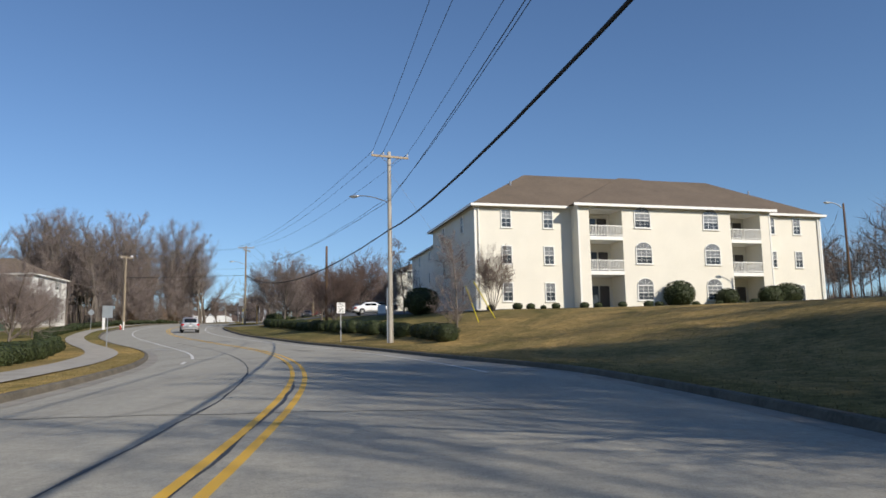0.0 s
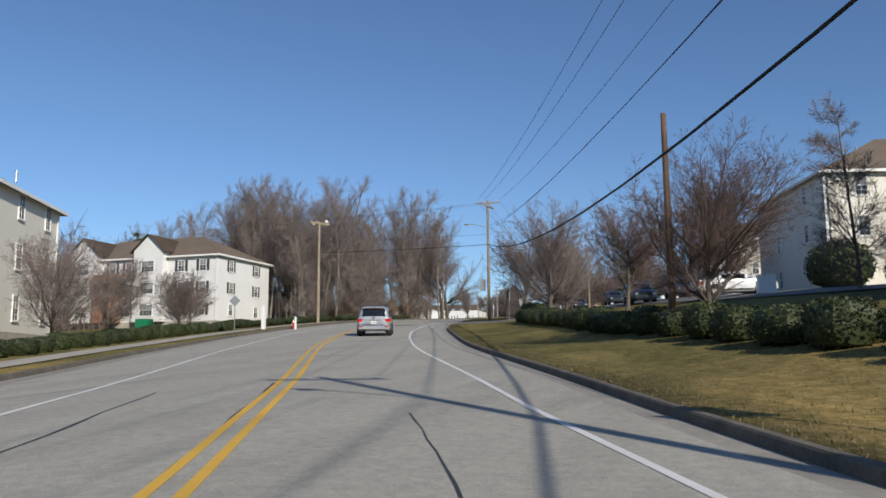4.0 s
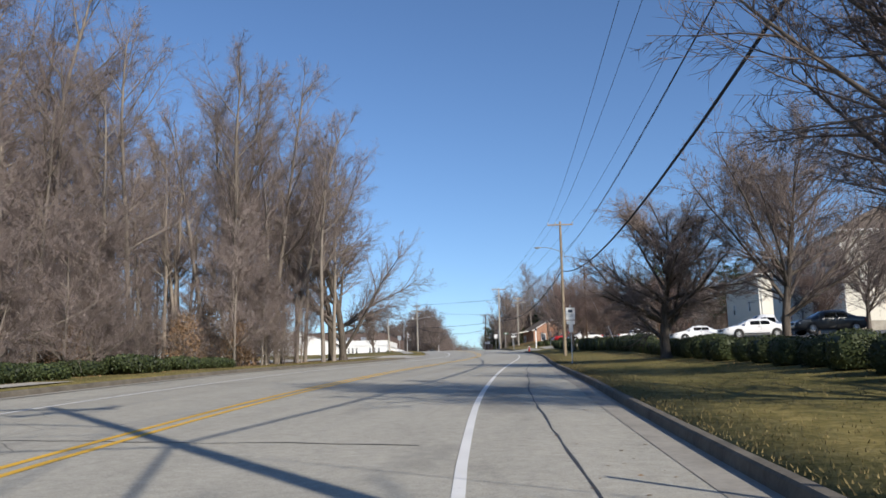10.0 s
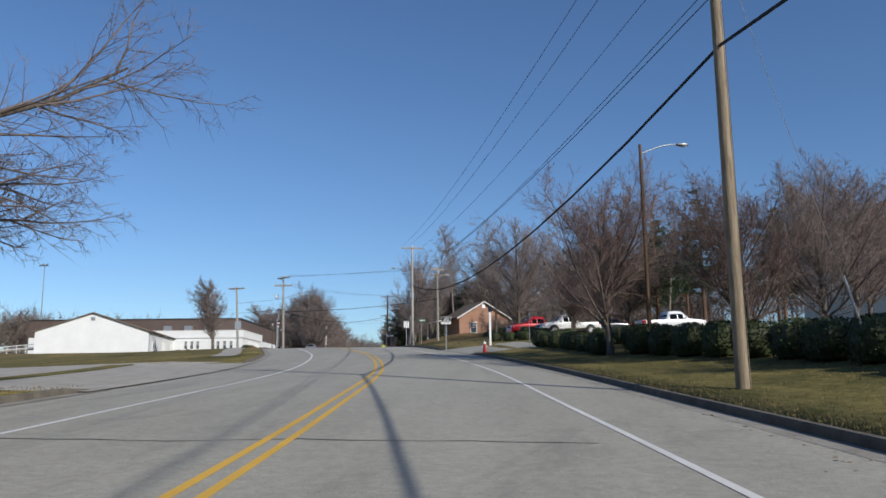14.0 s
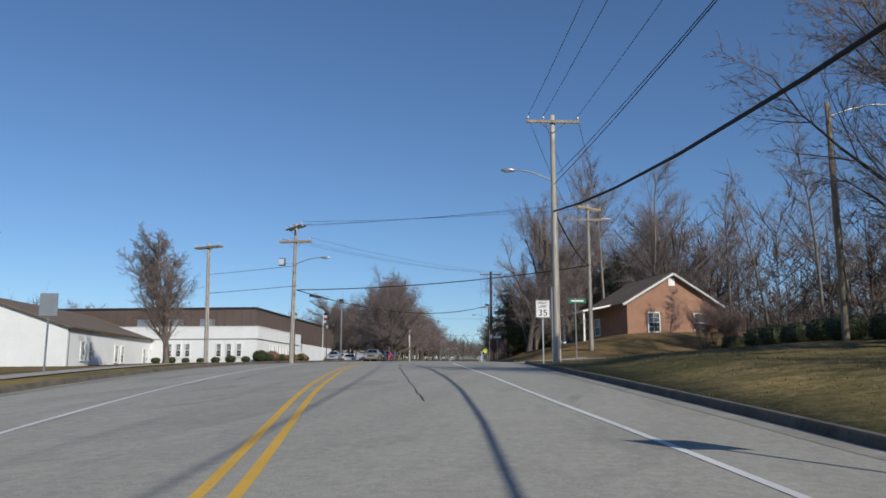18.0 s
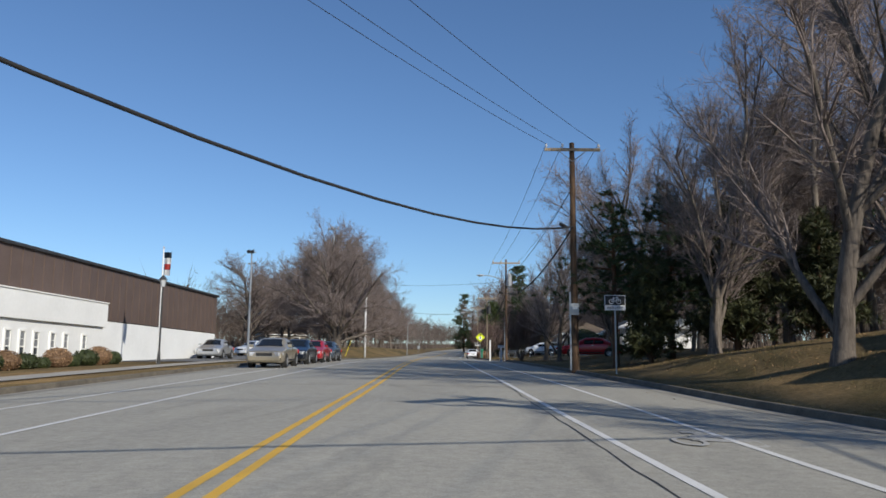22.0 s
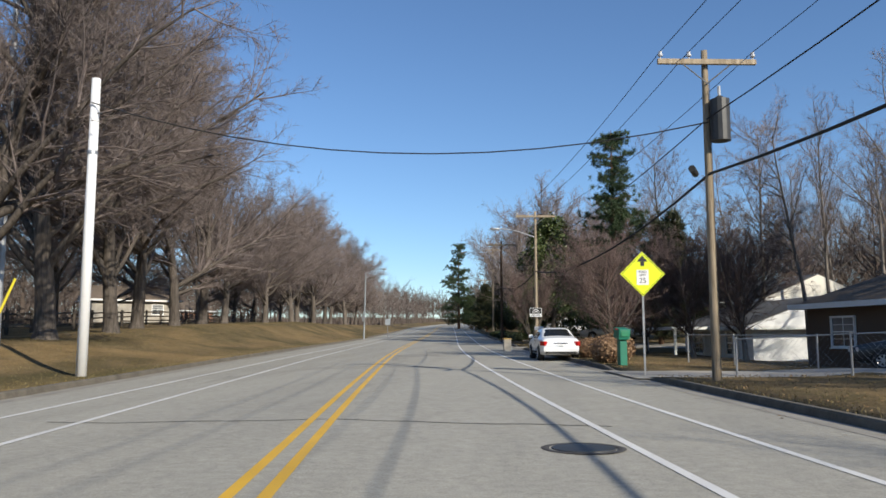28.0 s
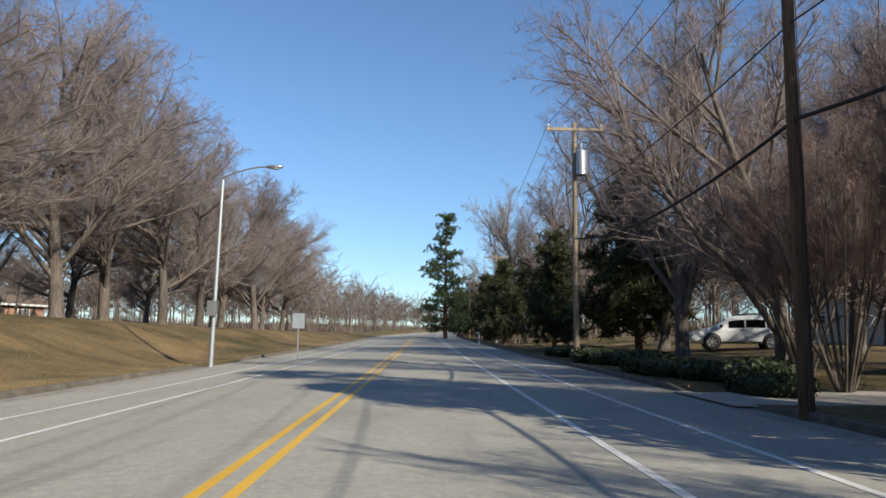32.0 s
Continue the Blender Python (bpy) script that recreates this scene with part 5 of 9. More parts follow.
# white gabled hall and the long low building on the left
def gable_hall(m):
    a = thing("community_hall", m, "long white gabled hall with brown shingle roof and small windows", "building")
    W, Lh, H, R = 15.5, 30.0, 3.5, 2.6
    part("wall", box((-W / 2, Lh / 2, H / 2 - 0.6), (W, Lh, H + 1.2)), M["white_wall"], a)
    for y in (0, Lh):
        bm = bmesh.new()
        add_quad(bm, [(-W, y, H), (0, y, H), (-W / 2, y, H + R)])
        part("gable", bm, M["white_wall"], a)
    bm = bmesh.new()
    for s in (0, 1):
        e = -W - 0.4 if s else 0.4
        add_quad(bm, [(-W / 2, -0.3, H + R + 0.05), (-W / 2, Lh + 0.3, H + R + 0.05), (e, Lh + 0.3, H - 0.1), (e, -0.3, H - 0.1)])
    bmesh.ops.recalc_face_normals(bm, faces=bm.faces)
    bmesh.ops.solidify(bm, geom=bm.faces[:], thickness=0.14)
    part("roof", bm, M["shingle"], a)
    part("gable_vent", box((-W / 2, -0.05, H + 1.7), (0.55, 0.08, 0.5)), M["sign_back"], a)
    for y in (3.0, 4.6, 10.5, 12.0, 18, 20):
        window_part(a, (0, y, 1.55), 0.7, 1.5, "x+")
    part("downpipe", box((0.06, 0.2, H / 2), (0.08, 0.08, H)), M["sign_back"], a)
    return a


gable_hall(place(-93.4, 298.4, 16.2, 12))
hall2 = thing("office_building", place(-86.0, 318.9, 17.05, 5), "low white office with narrow windows under a brown metal upper storey", "building")
part("wall", box((-16, 8, 1.3), (32, 16, 2.6)), M["white_wall"], hall2)
part("foundation", box((-16, 8, -0.6), (31.9, 15.9, 1.2)), M["concrete"], hall2)
part("parapet_band", box((-16, 8, 3.22), (32.3, 16.3, 1.24)), M["white_wall"], hall2, "tall white parapet band")
part("parapet_cap", box((-16, 8, 3.87), (32.4, 16.4, 0.06)), M["white"], hall2)
up = part("upper_storey", box((-19.1, 20, 4.55), (36, 35, 2.9)), M["brown_metal"], hall2)
part("upper_storey_base", box((-19.1, 20, 1.5), (35.9, 34.9, 3.1)), M["white_wall"], hall2)
bm = bmesh.new()
add_box(bm, (-19.1, 20, 6.07), (36.3, 35.3, 0.14))
part("roof_edge", bm, M["dark_metal"], hall2)
bm = bmesh.new()
for k in range(38):
    add_box(bm, (-1.08, 2.6 + k * 0.92, 4.55), (0.04, 0.05, 2.88))
    add_box(bm, (-36.8 + k * 0.95, 2.48, 4.55), (0.05, 0.04, 2.88))
part("cladding_ribs", bm, M["brown_metal"], up)
for x in (-1.9, -3.0, -4.1, -7.5, -8.5, -9.5, -13.2, -14.2, -15.2, -19, -20, -21):
    window_part(hall2, (x, 0, 1.4), 0.48, 1.3, "y-", cols=1)
for y in (4.6, 5.9, 7.4, 8.5, 9.6, 11.0, 12.2, 14.0):
    window_part(hall2, (0, y, 1.4), 0.4, 1.35, "x+", cols=1)
for x in (-6, -9.5, -13):
    bm = bmesh.new()
    add_box(bm, (x, 1.3, 4.3), (1.3, 1.0, 0.9), bev=0.03)
    part("roof_unit", bm, M["metal"], hall2, "grey rooftop air unit")
part("entrance_canopy", box((-28.5, -1.2, 2.9), (4.5, 2.8, 0.25)), M["white"], hall2)

# brick bungalow on the corner
def brick_house():
    h = thing("brick_house", place(-48.65, 305.05, 18.45, 24), "small red-brick gabled bungalow with white trim and porch", "house")
    W, D, H, R = 8.0, 7.0, 3.0, 2.35
    part("wall", box((W / 2, D / 2, H / 2 - 0.4), (W, D, H + 0.8)), M["brick"], h)
    for y in (0.0, D):
        bm = bmesh.new()
        add_quad(bm, [(0, y, H), (W, y, H), (W / 2, y, H + R)])
        part("gable", bm, M["brick"], h)
    bm = bmesh.new()
    for s in (0, 1):
        e = W + 0.5 if s else -0.5
        add_quad(bm, [(W / 2, -0.35, H + R + 0.06), (W / 2, D + 0.3, H + R + 0.06), (e, D + 0.3, H - 0.2), (e, -0.35, H - 0.2)])
    bmesh.ops.recalc_face_normals(bm, faces=bm.faces)
    bmesh.ops.solidify(bm, geom=bm.faces[:], thickness=0.12)
    roof = part("roof", bm, M["shingle"], h)
    bm = bmesh.new()
    for s in (-1, 1):
        add_rod(bm, (W / 2, -0.4, H + R + 0.0), (W / 2 + s * (W / 2 + 0.5), -0.4, H - 0.25), 0.09, n=4)
    part("rake_board", bm, M["white"], roof, "white rake board")
    part("gable_vent", box((W / 2, -0.03, H + 1.75), (0.55, 0.06, 0.65)), M["white"], h)
    window_part(h, (2.3, 0, 1.45), 0.95, 1.5, "y-")
    window_part(h, (6.4, 0, 1.45), 0.95, 1.5, "y-")
    window_part(h, (0, 5.6, 1.35), 0.95, 1.3, "x-")
    part("crawl_vent", box((2.2, -0.02, -0.35), (1.0, 0.05, 0.35)), M["white"], h)
    bm = bmesh.new()
    add_box(bm, (-1.5, 4.2, H - 0.3), (3.0, 4.6, 0.14), ry=-0.2)
    part("porch_roof", bm, M["white"], h, "white slanted porch roof")
    for y in (2.1, 6.3):
        part("porch_post", box((-2.8, y, 1.0), (0.14, 0.14, 2.5)), M["white"], h)
    part("porch_floor", box((-1.5, 4.2, -0.3), (3.0, 4.6, 0.5)), M["concrete"], h)
    return h


brick_house()

def bungalow(m, label, W=13, D=8, H=2.6, wall="siding_white", roofm="shingle_grey", porch=True, gable=True, chimney=True, rise=1.9):
    """Own axes: x along the front, front at y = 0 facing -y."""
    h = thing("bungalow", m, label, "house", "roadside bungalows")
    part("wall", box((W / 2, D / 2, H / 2 - 0.3), (W, D, H + 0.6)), M[wall], h)
    roof = part("roof", hip_roof(0, 0, W, D, H, rise, 0.5, gable), M[roofm], h)
    part("fascia", fascia(0, 0, W, D, H - 0.02, 0.5), M["white"], roof, "white fascia board")
    if gable:
        for x in (-0.5, W + 0.5):
            bm = bmesh.new()
            k = 0.02 if x > 0 else -0.02
            a, b = [[bm.verts.new(p) for p in ((x + e, -0.45, H), (x + e, D + 0.45, H), (x + e, D / 2, H + rise * 0.96))] for e in (0, k)]
            bm.faces.new(a)
            bm.faces.new(b[::-1])
            for i in range(3):
                bm.faces.new((a[i], a[(i + 1) % 3], b[(i + 1) % 3], b[i]))
            bmesh.ops.recalc_face_normals(bm, faces=bm.faces)
            part("gable", bm, M[wall], h)
    for x in (2.2, W - 2.4):
        window_part(h, (x, 0, 1.45), 1.3, 1.15, "y-")
    window_part(h, (0, D / 2, 1.45), 1.1, 1.1, "x-")
    part("door", box((W / 2, -0.03, 1.0), (0.95, 0.08, 2.05)), M["door"], h)
    if porch:
        part("porch_roof", box((W / 2 - 2, -1.3, H - 0.05), (W * 0.55, 2.6, 0.14)), M["white"], h)
        for x in (W / 2 - 2 - W * 0.26, W / 2 - 2 + W * 0.26):
            part("porch_post", box((x, -2.4, H / 2 - 0.15), (0.13, 0.13, H)), M["white"], h)
        part("porch_floor", box((W / 2 - 2, -1.3, -0.1), (W * 0.55, 2.6, 0.24)), M["concrete"], h)
    if chimney:
        part("chimney", box((W - 0.5, D / 2, H + 1.0), (0.8, 0.6, 2.6)), M["brick"], roof, "red-brick chimney")
    return h


bungalow(place(-64.5, 416.7, 18.45, -72), "dark brown bungalow with brown hipped roof", 10.5, 8, 2.6, "brown_wall", "shingle", False, False, False, 2.1)
bungalow(place(-67.1, 430.3, 17.95, -80), "white-walled garage bungalow with dark roof", 9, 7, 2.3, "white_wall", "shingle_grey", True, True, False, 1.5)


def carport_house():
    """White gable end with a brick chimney; a hipped wing with a white-edged porch towards the road."""
    h = bungalow(place(-57.6, 387.0, 19.05, -86), "bungalow with white gable end, brick chimney and porch wing", 12, 7.2, 2.5, "white_wall", "shingle_grey", False, True, False)
    part("brick_front", box((6.0, -0.015, 1.1), (11.9, 0.03, 2.5)), M["brick"], h, "red-brick front wall")
    part("gable_chimney", box((12.3, 2.9, 1.7), (0.55, 0.95, 4.2)), M["brick"], h, "red-brick chimney on the gable end")
    part("gutter", box((12.02, -0.1, 1.2), (0.08, 0.08, 2.4)), M["white"], h, "white downpipe")
    part("wing_wall", box((-3.75, -2.4, 1.1), (5.5, 4.9, 2.6)), M["siding"], h)
    part("wing_side", box((-0.5, -1.1, 1.1), (1.1, 2.1, 2.6)), M["siding"], h)
    window_part(h, (0.05, -1.1, 1.35), 1.1, 1.0, "x+")
    roof = part("wing_roof", hip_roof(-6.5, -4.9, 1.2, 0.4, 2.3, 1.5, 0.4), M["shingle"], h, "brown shingled hipped roof")
    part("wing_fascia", fascia(-6.5, -4.9, 1.2, 0.4, 2.28, 0.4), M["white"], roof, "white fascia board")
    for y in (-4.7, -2.3):
        part("porch_post", box((1.1, y, 1.05), (0.13, 0.13, 2.4)), M["white"], h)
    part("porch_floor", box((0.2, -3.6, -0.1), (2.4, 2.6, 0.26)), M["concrete"], h)
    for x, w in ((-2.4, 0.9),):
        part("porch_door", box((-0.97, x - 1.2, 0.95), (0.06, w, 2.0)), M["door"], h)


carport_house()
bungalow(place(-62, 452.0, 19.9, -75), "pale bungalow in deep shade behind the magnolia", 11, 8, 2.6, "siding", "shingle_grey", True, True, False)
bungalow(place(-64, 494.0, 21.3, -78), "pale bungalow behind bare crape myrtles", 12, 8, 2.7, "siding", "shingle_grey", False, True, False)
bungalow(place(-124.0, 528.5, 19.6, -35), "small beige hut beyond the park trees", 3.6, 3.2, 2.2, "concrete", "shingle", False, True, False, 0.9)
for x, y, r in ((-128, 470, 40), (-142, 520, 60)):
    bungalow(place(x, y, land(x, y) + 0.2, r), "small distant house beyond the park trees", 10, 7, 2.6, "brick" if r > 50 else "concrete", "shingle", False, True, False)

# ---- utility poles, wires, lamps ----
def cobra_lamp(parent, z, az, reach=2.2, rise=0.55, lum="metal"):
    """A street lamp on a curved arm; az: degrees of the arm about z (0 = +x)."""
    u = Vector((math.cos(radians(az)), math.sin(radians(az)), 0))
    pts = [u * (reach * k / 8) + Vector((0, 0, z + rise * math.sin(math.pi / 2 * k / 8))) for k in range(9)]
    arm = part("lamp_arm", tube("lamp_arm", pts, 0.035, M["metal"], 6), None, parent, "curved galvanised lamp arm")
    bm = bmesh.new()
    bmesh.ops.create_uvsphere(bm, u_segments=12, v_segments=8, radius=1.0)
    for v in bm.verts:
        v.co = Vector((v.co.x * 0.36, v.co.y * 0.15, v.co.z * (0.075 if v.co.z > 0 else 0.11)))
    bmesh.ops.transform(bm, matrix=Matrix.Translation(pts[-1] + u * 0.3 + Vector((0, 0, 0.0))) @ Euler((0, 0, radians(az))).to_matrix().to_4x4(), verts=bm.verts)
    head = part("luminaire", bm, M["alu"], arm, "silver cobra-head luminaire", True)
    bm = bmesh.new()
    bmesh.ops.create_uvsphere(bm, u_segments=10, v_segments=6, radius=0.11)
    bmesh.ops.transform(bm, matrix=Matrix.Translation(pts[-1] + u * 0.36 - Vector((0, 0, 0.075))) @ Matrix.Diagonal((1.5, 1, 0.5, 1)), verts=bm.verts)
    part("lens", bm, M["lens_clear"], head)


def crossarm(parent, z, az, length=2.5, dy=0.16, double=False, o=Vector((0, 0, 0))):
    u = Vector((math.cos(radians(az)), math.sin(radians(az)), 0))
    v = Vector((-u.y, u.x, 0))
    rz = radians(az)
    bm = bmesh.new()
    for s in ((-1, 1) if double else (-1,)):
        add_box(bm, o + v * dy * s + Vector((0, 0, z)), (length, 0.1, 0.13), rz, 0.01)
    arm = part("crossarm", bm, M["pole_wood"], parent, "grey wooden crossarm")
    bm = bmesh.new()
    for s in (-1, 1):
        add_rod(bm, o + u * s * 0.62 + Vector((0, 0, z - 0.05)) - v * dy, o + Vector((0, 0, z - 0.55)) - v * dy * 0.9, 0.018, n=4)
    part("brace", bm, M["metal"], arm)
    pos = []
    for s in (-0.47, -0.18, 0.47):
        p = o + u * (s * length) + Vector((0, 0, z + 0.06)) - v * dy
        bm = bmesh.new()
        add_rod(bm, p, p + Vector((0, 0, 0.1)), 0.02, n=6)
        add_rod(bm, p + Vector((0, 0, 0.08)), p + Vector((0, 0, 0.13)), 0.06, n=8)
        add_rod(bm, p + Vector((0, 0, 0.13)), p + Vector((0, 0, 0.2)), 0.045, n=8)
        part("insulator", bm, M["porcelain"], arm)
        pos.append(p + Vector((0, 0, 0.2)))
    return pos


def utility_pole(x, y, zt, zb=None, lean=(0, 0), wood="pole_wood", arms=((0.35, 0, False),), lamp=None, transformer=False, conduit=False, label="weathered wooden utility pole with a crossarm", r=0.17, group="utility poles", az0=None):
    zb = land(x, y) if zb is None else zb
    H = zt - zb
    ob = thing("utility_pole", Matrix.Translation((x, y, zb)), label, "utility pole", group)
    V, Fc = tube_arrays([(lean[0] * t, lean[1] * t, -0.3 + (H + 0.3) * t) for t in np.linspace(0, 1, 9)], [r * (1 - 0.33 * t) for t in np.linspace(0, 1, 9)], 12)
    n = len(V)
    V.append(Vector((lean[0], lean[1], H + 0.02)))
    Fc = list(Fc) + [(n - 12 + k, n - 12 + (k + 1) % 12, n) for k in range(12)]
    part("pole", mesh_of("pole", V, Fc, M[wood], True), None, ob)
    ends = []
    az = -math.degrees(math.atan2(-hx(min(y, 990)), 1)) * -1 if az0 is None else az0
    for dz, turn, dbl in arms:
        holder = ob
        pts = crossarm(holder, H - dz, az + turn, double=dbl, o=Vector((lean[0], lean[1], 0)) * ((H - dz) / H))
        ends.append([Vector((x, y, zb)) + p for p in pts])
    if lamp:
        cobra_lamp(ob, lamp[0] - zb, lamp[1], lamp[2] if len(lamp) > 2 else 2.2)
    if transformer:
        bm = rod((0.28, -0.2, H - 2.4), (0.28, -0.2, H - 1.35), 0.24, n=14)
        add_rod(bm, (0.28, -0.2, H - 1.35), (0.28, -0.2, H - 1.25), 0.2, 0.05, n=14)
        tr = part("transformer", bm, M["dark_metal"] if transformer == "dark" else M["metal"], ob, "grey can transformer")
        part("bushing", rod((0.28, -0.2, H - 1.25), (0.28, -0.2, H - 1.0), 0.04, n=6), M["porcelain"], tr)
    if conduit:
        part("conduit", box((-r - 0.02, -0.05, 1.7), (0.07, 0.07, 3.4)), M["metal"], ob, "grey cable guard")
    part("ground_wire", tube("ground_wire", [(r * 0.7 + lean[0] * t * 0.9, -r * 0.75 + lean[1] * t * 0.9, H * t * 0.9) for t in np.linspace(0, 1, 6)], 0.008, M["dark_metal"], 4), None, ob)
    return ends


PW = "weathered wooden utility pole with crossarm and street lamp"
ends = {}
ends["Z"] = utility_pole(8, -24, 11.5, label="weathered wooden utility pole with a crossarm")
ends["A"] = utility_pole(-3.4, 49.6, 14.5, wood="pole_pale", conduit=True, lamp=(11.2, 170, 2.0), label=PW)
ends["B"] = utility_pole(-31.4, 127.6, 20.3, arms=((0.35, 0, False), (0.75, 70, False)), lamp=(17.2, 190, 1.9), label=PW + " on the verge")
ends["C"] = utility_pole(-38.6, 204.4, 24.8, lamp=(21.8, 175, 2.0), label=PW)
ends["D"] = utility_pole(-53.0, 276.6, 27.6, wood="pole_pale", lamp=(24.4, 190, 1.8), label="wooden utility pole with lamp at the side street", conduit=True)
ends["E"] = utility_pole(-72.7, 294.7, 27.0, lean=(-0.6, 1.7), wood="pole_pale", arms=((0.3, -20, True), (1.4, 20, True)), lamp=(23.6, 10, 2.0), label="leaning grey utility pole with two crossarms, lamp and floodlight", az0=-20)
ends["F"] = utility_pole(-78.7, 293.6, 25.4, lean=(-0.8, 1.1), wood="pole_pale", arms=((0.3, -25, True),), label="leaning grey utility pole before the white office")
ends["G"] = utility_pole(-51.5, 299.0, 28.2, wood="pole_pale", arms=((0.3, 40, True), (1.2, 0, False)), lamp=(26.6, 20, 1.2), label="tall wooden utility pole by the brick bungalow")
ends["H"] = utility_pole(-62.7, 330.3, 27.7, wood="pole_dark", transformer=False, label="dark creosoted utility pole beside oaks", conduit=True)
ends["J"] = utility_pole(-67.6, 366.2, 27.2, wood="pole_dark", r=0.12, lamp=(25.2, 190, 2.0), transformer=True, label="dark utility pole with crossarm, transformer and street lamp", conduit=True)
ends["R"] = utility_pole(-72.0, 400.8, 26.9, transformer="dark", r=0.115, label="weathered utility pole with a black transformer by the verge")
ends["K"] = utility_pole(-76.0, 431.6, 27.8, lamp=(26.1, 190, 2.3), r=0.12, label="pale wooden utility pole with lamp and bike sign")
ends["M"] = utility_pole(-78.9, 453.0, 28.5, wood="pole_dark", r=0.13, label="dark utility pole among crape myrtles")
ends["P"] = utility_pole(-80.6, 474.0, 30.4, transformer=True, r=0.13, label="pale grey utility pole with a small transformer", wood="pole_wood")
for k, y in enumerate((525, 570, 620, 680)):
    p = at(y, KR(y) + 1.5)
    ends["Q%d" % k] = utility_pole(p.x, p.y, p.z + 9.5, lamp=(p.z + 7.8, 175, 2.4) if k % 2 else None, label="distant wooden utility pole by the road")
ends["L"] = utility_pole(-49.1, 123.5, 18.4, arms=((0.2, 55, True),), label="pale wooden pole with floodlights at the woods")
utility_pole(-11.3, 77.5, 12.6, arms=(), label="plain dark wooden pole behind the hedge", wood="pole_dark", r=0.15)
utility_pole(-43.5, 267.6, 24.4, arms=(), lamp=(23.9, 20, 2.2), label="slim wooden lamp pole on the lawn", r=0.12)
utility_pole(-36.6, 224.5, 23.5, arms=(), lamp=(23.0, 10, 1.9), label="slim dark wooden lamp pole in the car park", r=0.11, wood="pole_dark")
utility_pole(-24.0, 150.0, 17.6, arms=(), lamp=(17.2, 30, 1.4), label="slim wooden lamp pole in the car park", r=0.11)
utility_pole(34.0, 66.0, 13.8, arms=(), lamp=(13.3, 190, 1.2), label="slim dark lamp pole at the lawn's edge", r=0.12, wood="pole_dark")

flood = thing("floodlight", Matrix.Translation((-73.3, 295.8, 23.9)), "black square floodlight on a bracket", "floodlight")
part("housing", box((-0.75, -0.1, 0.1), (0.5, 0.35, 0.55), 0.3, 0.03), M["dark_metal"], flood)
part("bracket", rod((-0.5, 0, 0), (0.15, 0.35, 0), 0.03), M["metal"], flood)
part("glass", box((-0.73, -0.29, 0.1), (0.4, 0.03, 0.44), 0.3), M["lens_clear"], flood)
for dx, dy in ((-0.9, 0.3), (0.9, -0.3)):
    fl = thing("floodlight", Matrix.Translation((-49.1 + dx, 123.5 + dy, 18.35)), "small white floodlight on the crossarm", "floodlight")
    part("housing", rod((0, 0, 0), (0.25, -0.25, -0.1), 0.08, 0.16, 10), M["plastic_white"], fl)
    part("stem", rod((0, 0, -0.2), (0, 0, 0.02), 0.025), M["metal"], fl)


def sagging(p, q, sag, n=12):
    p, q = Vector(p), Vector(q)
    return [p.lerp(q, k / n) - Vector((0, 0, 4 * sag * (k / n) * (1 - k / n))) for k in range(n + 1)]


def wire_run(stops, rad, sag, label, material="cable", n=12):
    pts = []
    for a, b in zip(stops[:-1], stops[1:]):
        s = sagging(a, b, sag * (Vector(b) - Vector(a)).length / 75, n)
        pts += s if not pts else s[1:]
    return tagged(new("overhead_wire", tube("overhead_wire", pts, rad, M[material], 5)), label, "wire", "overhead wires")


for k in range(3):
    wire_run([ends[c][0][k] for c in "ZABCD"] + [ends["G"][1][k]], 0.011, 1.1, "thin dark power conductor strung between utility poles")
    wire_run([ends["G"][0][k], ends["E"][0][k]], 0.012, 0.7, "thin pale power conductor crossing the road")
    wire_run([ends["E"][1][k], ends["H"][0][k]], 0.010, 0.9, "thin dark power conductor crossing the road")
    wire_run([ends[c][0][k] for c in ("H", "J", "R", "K", "M", "P", "Q0", "Q1", "Q2", "Q3")], 0.010, 0.9, "thin dark power conductor strung between utility poles")
    if k < 2:
        wire_run([ends["B"][1][k], ends["L"][0][k]], 0.011, 0.5, "thin pale power conductor crossing the road")
POLE_XY = {"Z": (8, -24), "A": (-3.4, 49.6), "B": (-31.4, 127.6), "C": (-38.6, 204.4), "D": (-53.0, 276.6), "E": (-72.6, 295.2), "G": (-51.5, 299.0), "H": (-62.7, 330.3), "J": (-67.6, 366.2), "R": (-72.0, 400.8), "K": (-76.0, 431.6), "M": (-78.9, 453.0), "P": (-80.6, 474.0), "L": (-49.1, 123.5), "F": (-79.3, 294.5), "W": (-88.7, 401.5)}


def on(c, z, dx=0.0):
    return (POLE_XY[c][0] + dx, POLE_XY[c][1] - 0.16, z)


HEAVY = "thick black telephone cable bundle strung along the poles"
wire_run([on("Z", 6.6), on("A", 9.45)], 0.042, 1.55, HEAVY)
wire_run([on("A", 9.45), on("B", 15.55), on("C", 19.9)], 0.042, 2.0, HEAVY)
wire_run([on("C", 19.9), on("D", 22.95)], 0.042, 2.6, HEAVY)
wire_run([on("D", 22.95), on("G", 23.6), on("E", 21.8)], 0.036, 1.35, HEAVY)
wire_run([on("E", 21.8), on("H", 23.85)], 0.036, 2.7, HEAVY)
wire_run([on("H", 23.85), on("J", 24.15), on("R", 23.7), on("K", 23.9), on("M", 24.3), on("P", 25.2)], 0.036, 2.0, HEAVY)
wire_run([on("Z", 8.6), on("A", 11.3), on("B", 17.0), on("C", 21.3), on("D", 24.2)], 0.014, 1.0, "black service cable strung between utility poles")
wire_run([on("Z", 8.9, 0.2), on("A", 11.7, 0.2), on("B", 17.5, 0.2), on("C", 21.8, 0.2), on("D", 24.7, 0.2)], 0.012, 1.25, "black service cable strung between utility poles")
